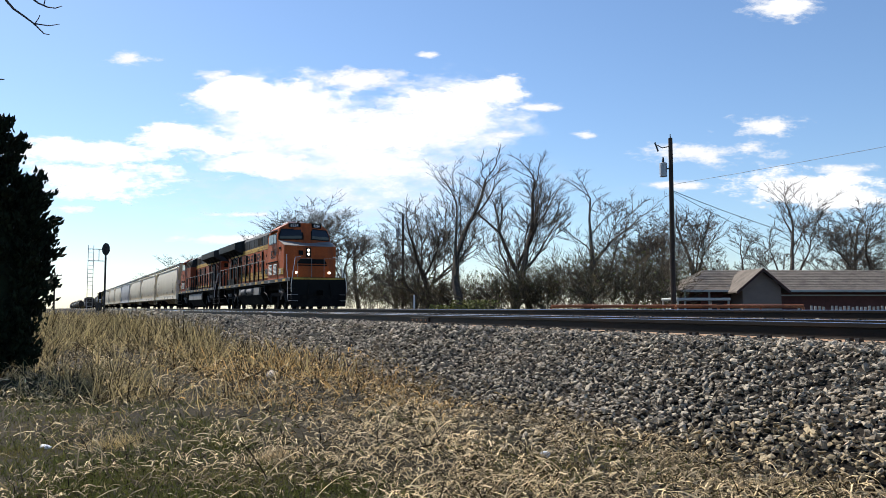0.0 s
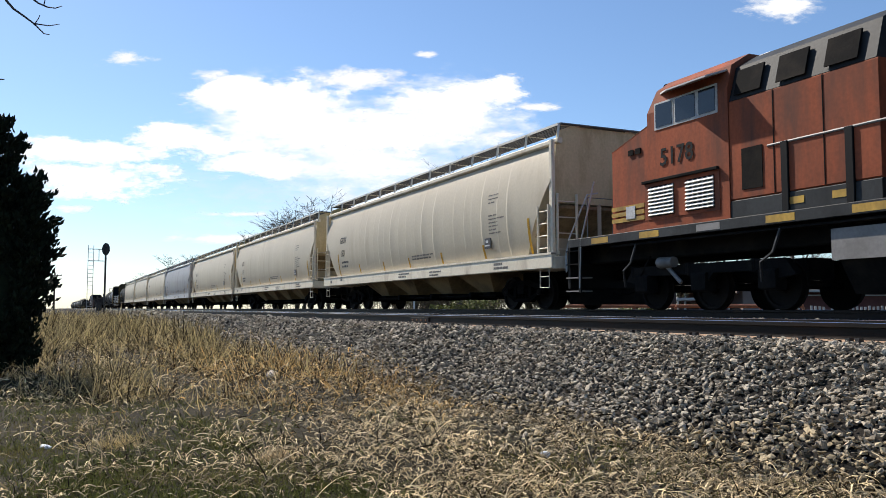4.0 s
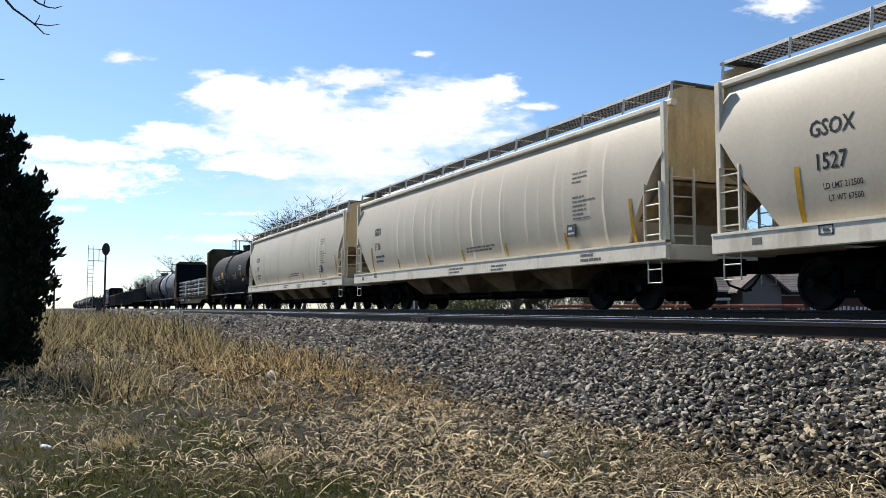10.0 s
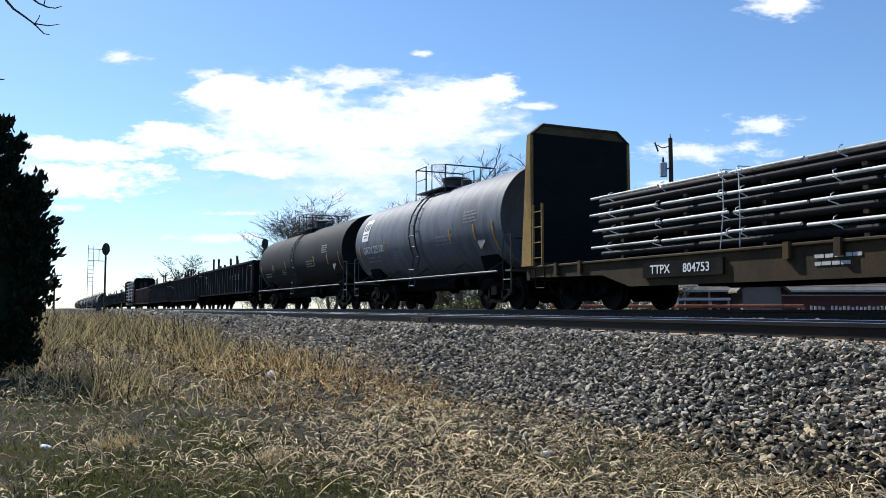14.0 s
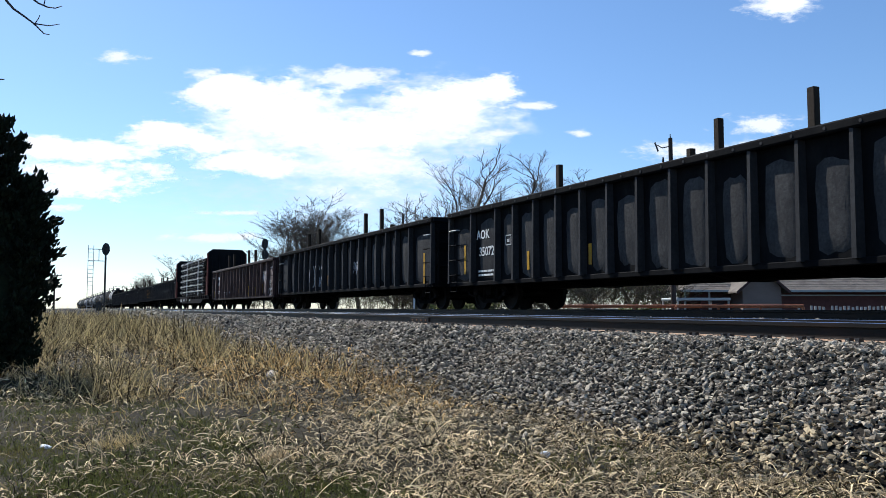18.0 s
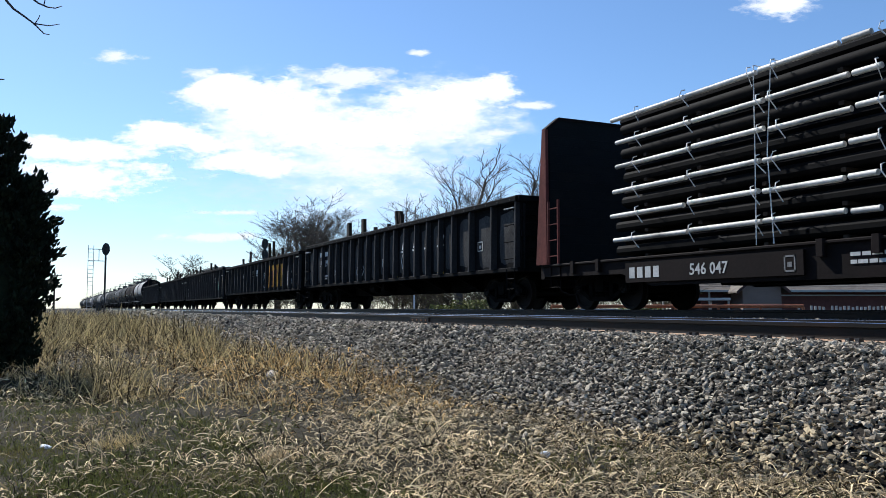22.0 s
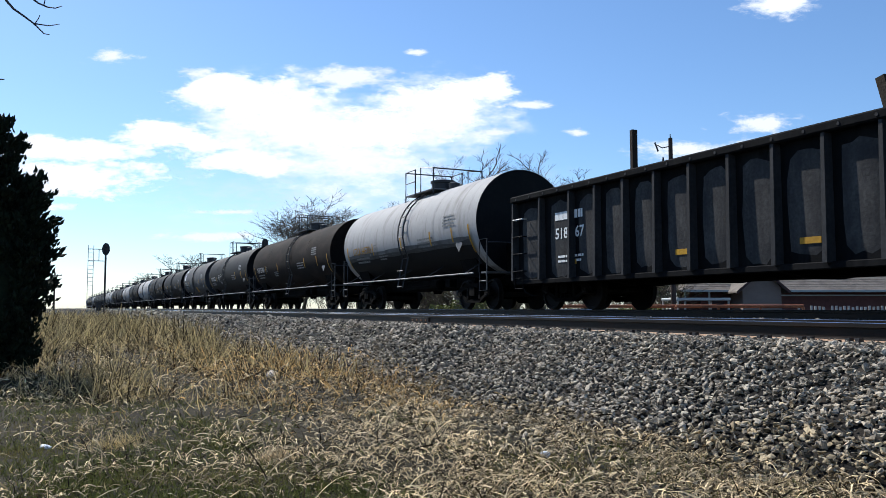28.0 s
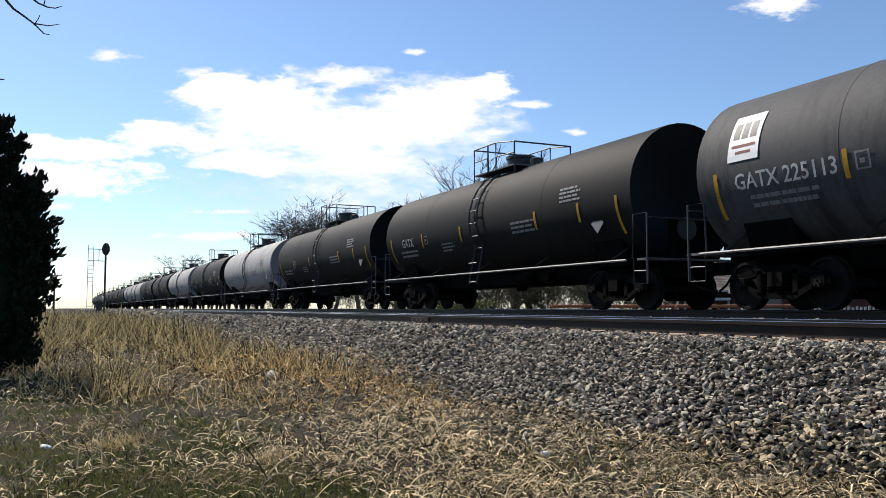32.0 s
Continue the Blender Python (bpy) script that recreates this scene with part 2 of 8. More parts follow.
M_BROWNT = mat("grimy_brown_tank_paint", (0.013, 0.0098, 0.0084), 0.8, 0, 0.35, 0.5, 12, 0.05, (0.030, 0.022, 0.017), 0.45, (0.6, 1.2, 1.2), spec=0.06)
M_BULKY = mat("yellow_brown_bulkhead", (0.10, 0.074, 0.036), 0.8, 0, 0.35, 1.2, 18, 0.3, (0.018, 0.014, 0.010), 0.5, spec=0.15)
M_PIPE2 = mat("glossy_black_pipe", (0.0055, 0.0055, 0.0062), 0.65, 0, 0.3, 1, 12, 0.02, island=0.5, spec=0.15)
M_PALET = mat("pale_tank_paint", (0.33, 0.325, 0.32), 0.75, 0, 0.12, 0.5, 12, 0.03, (0.15, 0.135, 0.12), 0.30, (2.5, 0.5, 0.5), spec=0.15)
# brighter copy of the car's yellow, for the sun on the bulkhead edges
M_YRIM = mat("sunlit_yellow_rim_paint", (0.30, 0.195, 0.065), 0.8, 0, 0.3, 0.9, 14, 0.15, (0.10, 0.065, 0.03), 0.5, (1, 1, 0.5), spec=0.1)
# two tones for the shade painted on the pale tank's lower shell
M_SHADEMID = mat("shade_mid_grey", (0.105, 0.105, 0.108), 0.6, 0, 0.25, 0.8, 14, 0.03, (0.04, 0.038, 0.036), 0.5, (2.5, 0.6, 1.5), spec=0.3)
M_SHADEDARK = mat("shade_dark_grey", (0.034, 0.033, 0.033), 0.6, 0, 0.25, 0.8, 14, 0.03, (0.014, 0.013, 0.012), 0.5, (2.5, 0.6, 1.5), spec=0.3)
M_SHEEN = mat("dark_glossy_tank_paint", (0.060, 0.060, 0.062), 0.72, 0, 0.25, 0.5, 12, 0.03, (0.016, 0.016, 0.017), 0.35, (2.5, 0.5, 0.5), spec=0.18)
M_BLUET = mat("blue_grey_tank_paint", (0.095, 0.108, 0.13), 0.6, 0, 0.2, 0.5, 12, 0.03, (0.03, 0.033, 0.04), 0.45, (2.5, 0.5, 0.5), spec=0.3)
M_GON = mat("black_gondola_paint", (0.0065, 0.0068, 0.0078), 0.8, 0, 0.35, 0.9, 14, 0.15, (0.022, 0.021, 0.020), 0.35, (1.3, 1.3, 0.5), spec=0.04)
# posts paler than the car paint, for the sun on their near faces
M_GONPOST = mat("sunlit_worn_post_paint", (0.036, 0.036, 0.038), 0.7, 0, 0.4, 1.2, 14, 0.2, (0.025, 0.024, 0.024), 0.4, (1.3, 1.3, 0.5), spec=0.1)
M_POSTRED = mat("faded_red_post_paint", (0.11, 0.075, 0.068), 0.75, 0, 0.4, 1.2, 14, 0.2, (0.035, 0.02, 0.018), 0.4, (1.3, 1.3, 0.5), spec=0.1)
# scuffed sheet, made pale for the sunlit part of each bay
M_GONPANEL = mat("sunlit_scuffed_panel", (0.058, 0.057, 0.056), 0.85, 0, 0.5, 1.8, 18, 0.25, (0.034, 0.034, 0.036), 0.55, (2.5, 2.5, 0.7), spec=0.03, dirt_scale=1.7)
M_GONRED = mat("oxide_red_gondola_paint", (0.022, 0.011, 0.010), 0.75, 0, 0.3, 0.9, 14, 0.2, (0.038, 0.022, 0.019), 0.5, (1.3, 1.3, 0.5), spec=0.2)
M_GONREDP = mat("scuffed_red_panel", (0.050, 0.027, 0.023), 0.8, 0, 0.5, 1.2, 16, 0.2, (0.50, 0.43, 0.40), 0.60, (1.5, 1.5, 0.8), spec=0.05, dirt_scale=3.6)
M_GONWORN = mat("worn_beige_panel", (0.20, 0.175, 0.15), 0.8, 0, 0.5, 1.6, 16, 0.25, (0.040, 0.036, 0.034), 0.55, (2.0, 2.0, 0.5), spec=0.05, dirt_scale=1.6)
M_FLATY = mat("yellow_flatcar_paint", (0.062, 0.040, 0.014), 0.8, 0, 0.35, 0.9, 14, 0.15, (0.016, 0.011, 0.008), 0.75, (1, 1, 0.5), spec=0.2)
M_FLATB = mat("brown_flatcar_paint", (0.0095, 0.0062, 0.0060), 0.8, 0, 0.3, 0.9, 14, 0.15, (0.005, 0.004, 0.004), 0.5, (1, 1, 0.5), spec=0.1)
M_RIMRED = mat("faded_red_rim_paint", (0.13, 0.040, 0.034), 0.8, 0, 0.3, 0.9, 14, 0.15, (0.05, 0.02, 0.017), 0.5, (1, 1, 0.5), spec=0.1)
M_PIPELIT = mat("sunlit_pale_pipe", (0.52, 0.50, 0.46), 0.55, 0, 0.3, 0.8, 14, 0.03, (0.10, 0.09, 0.08), 0.45, (0.6, 1, 1), island=0.2, spec=0.3)
M_BULK = mat("bulkhead_boards", (0.0075, 0.009, 0.0105), 0.85, 0, 0.35, 1.5, 20, 0.3, (0.014, 0.013, 0.012), 0.3, spec=0.1)
M_PIPE = mat("black_coated_pipe", (0.0045, 0.0045, 0.005), 0.75, 0, 0.3, 1, 12, 0.02, island=0.3, spec=0.06)
M_STRAP = mat("white_strap", (0.72, 0.72, 0.70), 0.6, 0, 0.15)
M_STAKE = mat("load_stake_timber", (0.028, 0.019, 0.012), 0.85, 0, 0.35, 2, 20, 0.3, spec=0.2)
M_STEELLOAD = mat("steel_load", (0.014, 0.013, 0.014), 0.5, 0.2, 0.3, 1, 20, 0.1)
M_ORANGE = mat("orange_loco_paint", (0.38, 0.088, 0.024), 0.6, 0, 0.22, 0.7, 14, 0.04, (0.13, 0.045, 0.025), 0.4, (1.4, 1.4, 0.3), spec=0.15)
M_ORANGEG = mat("grimy_orange_loco_paint", (0.30, 0.080, 0.036), 0.7, 0, 0.3, 0.9, 14, 0.05, (0.10, 0.050, 0.036), 0.6, (1.6, 1.6, 0.3), spec=0.12)
M_LYELLOW = mat("yellow_stripe_paint", (0.52, 0.32, 0.055), 0.6, 0, 0.25, 0.8, 14, 0.03, (0.12, 0.075, 0.03), 0.55, (1, 1, 0.4), spec=0.3)
M_LBLACK = mat("black_loco_paint", (0.004, 0.0042, 0.0045), 0.6, 0, 0.25, 0.8, 14, 0.04, (0.010, 0.009, 0.008), 0.3, spec=0.15)
M_LGREEN = mat("dark_green_grey_paint", (0.030, 0.033, 0.035), 0.6, 0, 0.3, 0.8, 14, 0.04, (0.006, 0.006, 0.006), 0.5, (1, 1, 0.4), spec=0.2)
M_LFRAME = mat("grimy_frame", (0.010, 0.0098, 0.0098), 0.9, 0, 0.3, 1, 20, 0.15, (0.030, 0.025, 0.020), 0.4, spec=0.06)
M_SILVER = mat("dusty_grey_tank", (0.20, 0.19, 0.18), 0.6, 0, 0.2, 1.5, 18, 0.06, (0.08, 0.07, 0.06), 0.4)
M_WHITE = mat("white_paint", (0.72, 0.72, 0.70), 0.55, 0, 0.12, 2, 20, 0.0)
M_PALEMARK = mat("faded_white_marking", (0.45, 0.45, 0.44), 0.6, 0, 0.3, 3, 25, 0.0)
M_FAINT = mat("faint_white_stencil", (0.16, 0.16, 0.16), 0.7, 0, 0.5, 3, 25, 0.0)
M_FADEINK = mat("faded_stencil_ink", (0.11, 0.10, 0.09), 0.7, 0, 0.3, 3, 25, 0.0)
M_INK = mat("black_lettering", (0.03, 0.03, 0.035), 0.6, 0, 0.2, 3, 25, 0.0)
M_SCUFFWHITE = mat("spray_paint_white", (0.5, 0.5, 0.52), 0.7, 0, 0.35, 3, 20, 0.0)
M_YREFL = mat("yellow_reflector", (0.42, 0.235, 0.02), 0.7, 0, 0.3, 3, 20, 0.0, (0.2, 0.11, 0.03), 0.4, spec=0.15)
M_REDMARK = mat("red_marking", (0.17, 0.04, 0.03), 0.7, 0, 0.25)
M_TEAL = mat("teal_spray_paint", (0.08, 0.20, 0.19), 0.7, 0, 0.3)
M_GRAFYEL = mat("orange_yellow_spray_paint", (0.55, 0.29, 0.05), 0.8, 0, 0.4, 1.5, 10, 0.0, (0.10, 0.04, 0.02), 0.5, spec=0.1)
M_HEADLAMP = glow("headlamp_glow", (1.0, 0.86, 0.6), 1.7)
M_GLASS = mat("dark_cab_glass", (0.012, 0.016, 0.022), 0.06, 0, 0.1, 1, 5, 0.0)
M_BALLWHITE = mat("white_litter_plastic", (0.75, 0.77, 0.8), 0.5, 0, 0.1)
# ---- ground, embankment, tracks ----
NEAR_Y, FAR_Y = 7.35, 12.65
NEAR_TOP, FAR_TOP = 0.0, 0.10
GAUGE = 0.7525


def smooth(a, b, x):
    t = min(1.0, max(0.0, (x - a) / (b - a)))
    return t * t * (3 - 2 * t)


def line(pts, x):
    for (x0, y0), (x1, y1) in zip(pts, pts[1:]):
        if x <= x1:
            return y0 + (y1 - y0) * max(0.0, x - x0) / (x1 - x0)
    return pts[-1][1]


BANK = [(-400, -1.3), (-30, -1.12), (-4, -1.04), (2.5, -1.0), (4.05, -0.96), (4.4, -0.92), (5.65, -0.34), (9.1, -0.34), (10.9, -0.24), (14.3, -0.24), (16.0, -1.0), (30, -1.0), (400, -1.2)]


def ground_z(x, y):
    z = line(BANK, y)
    rough = 1.0 - 0.75 * smooth(4.0, 5.4, y) * (1 - smooth(15, 17, y))
    return z + rough * (0.07 * noise.noise((x * 0.35, y * 0.35, 0)) + 0.035 * noise.noise((x * 1.3, y * 1.3, 4)))


def grid(name, xs, ys, zf, material):
    f = Form()
    f.v = [(x, y, zf(x, y)) for x in xs for y in ys]
    n = len(ys)
    f.f = [(i * n + j, (i + 1) * n + j, (i + 1) * n + j + 1, i * n + j + 1) for i in range(len(xs) - 1) for j in range(n - 1)]
    return part(name, f, material, smooth=True)


def spread(stops):
    out = []
    for a, b, step in stops:
        k = max(1, round((b - a) / step))
        out += [a + (b - a) * i / k for i in range(k)]
    return out + [stops[-1][1]]


gx = spread([(-4600, -800, 475), (-800, -200, 60), (-200, -60, 8), (-60, -30, 2), (-30, 6, 0.4), (6, 60, 6), (60, 700, 64), (700, 4600, 650)])
gy = spread([(-4600, -400, 525), (-400, -40, 40), (-40, -8, 3), (-8, 4, 0.5), (4, 17, 0.35), (17, 60, 3), (60, 400, 40), (400, 4600, 525)])
ground = grid("ground", gx, gy, ground_z, M_SOIL)
tagged(ground, "dry brown earth with thin winter grass", "ground", kind="structure")

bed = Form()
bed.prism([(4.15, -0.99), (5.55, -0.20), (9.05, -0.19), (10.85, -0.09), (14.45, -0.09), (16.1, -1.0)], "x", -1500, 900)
tagged(part("ballast_bed", bed, M_BED), "crushed-stone bed under both tracks, blackened as shaded gaps", "ballast", kind="structure")


def rail_outline(y, top):
    w = [(0.014, -0.160), (0.009, -0.140), (0.009, -0.050), (0.035, -0.042), (0.036, -0.004)]
    return [(y + a, top + b) for a, b in w] + [(y - a, top + b) for a, b in w[::-1]]


def head_outline(y, top):
    w = [(0.0345, -0.004), (0.026, 0.0)]
    return [(y + a, top + b) for a, b in w] + [(y - a, top + b) for a, b in w[::-1]]


def track(name, cy, top, label, keep):
    t = thing(name, label, "railway track", "parallel tracks", kind="structure")
    for s in (-1, 1):
        r = part("rail", Form().prism(rail_outline(cy + s * GAUGE, top), "x", -1500, 900), M_RAIL, t)
        foot = [(cy + s * GAUGE + a, top + b) for a, b in ((-0.075, -0.186), (0.075, -0.186), (0.075, -0.174), (0.015, -0.158), (-0.015, -0.158), (-0.075, -0.174))]
        part("rail_foot", Form().prism(foot, "x", -1500, 900), M_FOOT, r, "rust-brown rail foot")
        part("rail_head", Form().prism(head_outline(cy + s * GAUGE, top), "x", -1500, 900), M_HEAD, r, "polished running surface")
    ties, plates, spikes = Form(), Form(), Form()
    rng = random.Random(7 + int(cy))
    one = Form().slab(-0.11, 0.11, -1.3, 1.3, -0.16, 0.0, 0.012).mesh("tie")
    one.materials.append(M_TIE)
    x = -240.0
    while x < 60:
        x += 0.52 + rng.uniform(-0.015, 0.015)
        z = top - 0.192
        if -keep < x < 4:
            shared("tie", one, t, pose(x, cy + rng.uniform(-0.05, 0.05), z, rng.uniform(-0.4, 0.4), 0, rng.uniform(-1.2, 1.2)))
        else:
            ties.slab(x - 0.11, x + 0.11, cy - 1.3, cy + 1.3, z - 0.16, z, 0.012)
        if -120 < x < 10:
            for s in (-1, 1):
                y = cy + s * GAUGE
                plates.box(x - 0.09, x + 0.09, y - 0.17, y + 0.17, z, z + 0.016)
                if x > -45:
                    for dx, dy in ((-0.05, -0.105), (0.05, 0.105), (0.05, -0.105)):
                        spikes.box(x + dx - 0.022, x + dx + 0.022, y + dy - 0.03, y + dy + 0.03, z + 0.016, z + 0.055)
    tagged(part("far_ties", ties, M_TIE, t), kind="stuff")
    tagged(part("tie_plates", plates, M_PLATE, t), kind="stuff")
    tagged(part("spikes", spikes, M_DARK, t), kind="stuff")
    return t


track("near_track", NEAR_Y, NEAR_TOP, "empty main track with worn steel rails on timber ties", 70)
track("far_track", FAR_Y, FAR_TOP, "main track under the freight train, timber ties", 60)


# rail joint bars on the near rail
def joint_bar(x):
    t = thing("joint_bar", "bolted steel joint bar on the near rail", "rail joint", "rail joints")
    for s in (-1, 1):
        f = Form().slab(x - 0.45, x + 0.45, NEAR_Y - GAUGE + s * 0.022 - 0.012, NEAR_Y - GAUGE + s * 0.022 + 0.012, -0.145, -0.05, 0.008)
        part("bar", f, M_RAIL, t)
    for k in range(4):
        part("bolt", Form().lathe([(-0.05, 0.016), (0.05, 0.016)], "y", 6, (x - 0.33 + k * 0.22, NEAR_Y - GAUGE, -0.1)), M_PLATE, t)


joint_bar(-15.2)


# ---- ballast stones: one heap of separate stones ----
def scatter_mesh(name, base_v, base_f, places, material, label, category):
    """Many small rigid pieces in one mesh. places: rows of 3x3 turn-and-size matrix and place."""
    bv = np.array(base_v)
    n, k = len(places), len(bv)
    ms = np.array([p[0] for p in places])
    ts = np.array([p[1] for p in places])
    vs = (np.einsum("nij,kj->nki", ms, bv) + ts[:, None, :]).reshape(-1, 3)
    bf = np.array(base_f)
    fs = (bf[None, :, :] + (np.arange(n) * k)[:, None, None]).reshape(-1, bf.shape[1])
    me = bpy.data.meshes.new(name)
    me.vertices.add(len(vs))
    me.vertices.foreach_set("co", vs.ravel())
    w = bf.shape[1]
    me.loops.add(fs.size)
    me.loops.foreach_set("vertex_index", fs.ravel().astype(np.int32))
    me.polygons.add(len(fs))
    me.polygons.foreach_set("loop_start", np.arange(0, fs.size, w, dtype=np.int32))
    me.polygons.foreach_set("loop_total", np.full(len(fs), w, dtype=np.int32))
    me.polygons.foreach_set("use_smooth", np.zeros(len(fs), dtype=bool))
    me.update(calc_edges=True)
    me.materials.append(material)
    ob = new(name, me)
    return tagged(ob, label, category, kind="stuff")


def turn_size(rng, s, flat=1.0):
    e = Euler((rng.gauss(0, 0.5) + rng.choice((0, 3.14)), rng.gauss(0, 0.5), rng.uniform(0, 6.28))).to_matrix()
    return np.array(e) @ np.diag([s * rng.uniform(0.8, 1.5), s * rng.uniform(0.65, 1.1), s * rng.uniform(0.45, 0.8) * flat])


# a stone: a rough cut lump of twelve points
lump_v = [(-1.2, -0.5, -0.5), (0.9, -1.0, -0.6), (1.0, 0.9, -0.4), (-0.7, 1.0, -0.7), (-0.8, -0.9, 0.5), (0.9, -0.5, 0.6), (1.3, 0.4, 0.1), (-0.4, 0.8, 0.7), (-0.2, -0.15, 0.85), (0.0, 0.0, -0.95)]
lump_f = [(0, 1, 5), (0, 5, 4), (1, 2, 6), (1, 6, 5), (2, 3, 7), (2, 7, 6), (3, 0, 4), (3, 4, 7), (4, 5, 8), (5, 6, 8), (6, 7, 8), (7, 4, 8), (1, 0, 9), (2, 1, 9), (3, 2, 9), (0, 3, 9)]


def bank_edge(x):
    """Where the dry grass ends on the ballast slope."""
    return min(5.5, 4.35 + max(0.0, -x - 9) * 0.036)


def ballast():
    rng = random.Random(3)
    rows, dusty = [], []

    def bed_z(y):
        return line([(3.0, -1.0), (4.15, -0.97), (5.55, -0.20), (9.05, -0.19), (10.85, -0.09), (14.45, -0.09)], y)

    # slope and shoulder, thickest where the camera stands nearest
    for x0, x1, count, size in ((1, 14, 3500, 0.030), (-2.4, 1, 7000, 0.018), (-10, -2.4, 25000, 0.0172), (-17, -10, 13000, 0.021), (-26, -17, 9500, 0.026), (-48, -26, 8000, 0.040), (-110, -48, 3500, 0.08)):
        for _ in range(count):
            x, y = rng.uniform(x0, x1), 3.2 + 3.45 * rng.random() ** 0.8
            if y < bank_edge(x) and rng.random() < min(0.96, (bank_edge(x) - y) * 1.1):
                continue
            s = size * rng.choice((0.6, 0.8, 0.95, 1.1, 1.4))
            (dusty if rng.random() < 0.9 * smooth(4.75, 4.05, y + 0.35 * noise.noise((x * 0.8, y, 3))) else rows).append((turn_size(rng, s), (x, y, max(bed_z(y), ground_z(x, y)) + s * rng.uniform(-0.3, 1.1))))
    # cribs between the rails and between the tracks
    for _ in range(6500):
        x, y = -62 * rng.random() ** 1.5 + 10, rng.uniform(6.7, 11.4)
        s = 0.034 * rng.uniform(0.7, 1.3)
        rows.append((turn_size(rng, s), (x, y, bed_z(y) + s * rng.uniform(-0.2, 0.4))))
    # strays in the grass
    for _ in range(15000):
        x, y = rng.uniform(-13, 3), rng.uniform(1.6, 4.6)
        if rng.random() > smooth(1.8, 4.2, y) * (0.75 + noise.noise((x * 0.7, y * 0.7, 13))) * smooth(-13.5, -8.5, x):
            continue
        s = 0.019 * rng.uniform(0.5, 1.4)
        dusty.append((turn_size(rng, s), (x, y, ground_z(x, y) + s * 0.3)))
    scatter_mesh("ballast_stones", lump_v, lump_f, rows, M_STONE, "grey crushed-rock ballast stones on the track bank", "ballast")
    scatter_mesh("dusty_stones", lump_v, lump_f, dusty, M_DUSTSTONE, "tan dirt-covered stones strewn at the foot of the bank", "ballast")


ballast()


# ---- dry grass ----
blade_v = [(-0.5, 0, 0), (0.5, 0, 0), (-0.38, 0.10, 0.5), (0.38, 0.10, 0.5), (0.0, 0.34, 1.0)]
blade_f = [(0, 1, 3), (0, 3, 2), (2, 3, 4)]


def blade(rng, width, tall, lean):
    a, t = rng.uniform(0, 6.28), rng.gauss(0, lean)
    m = Euler((t, rng.gauss(0, lean), a)).to_matrix()
    return np.array(m) @ np.diag([width, tall, tall])


# a bent dead stem: a narrow strip of four pieces
stalk_v = [(-0.5, 0.0, 0.0), (0.5, 0.0, 0.0), (-0.5, 0.27, 0.10), (0.5, 0.27, 0.10), (-0.2, 0.54, 0.12), (0.7, 0.53, 0.12), (0.5, 0.80, 0.06), (1.3, 0.77, 0.06), (1.7, 1.02, -0.05), (2.2, 0.96, -0.05)]
stalk_f = [(0, 1, 3, 2), (2, 3, 5, 4), (4, 5, 7, 6), (6, 7, 9, 8)]


def lie(rng, width, ln, rise):
    m = Euler((rng.gauss(0.15, 0.35), rng.gauss(0, 0.35), rng.uniform(0, 6.28))).to_matrix()
    return np.array(m) @ np.diag([width * rng.choice((-1, 1)), ln, ln * rise])


def ahead(rng, d0, d1, half=0.62):
    """A place on the verge, spread more thinly with distance."""
    d = 1 / rng.uniform(1 / d1, 1 / d0)
    p = place(d, d * rng.uniform(-half, half))
    return p.x, p.y, d


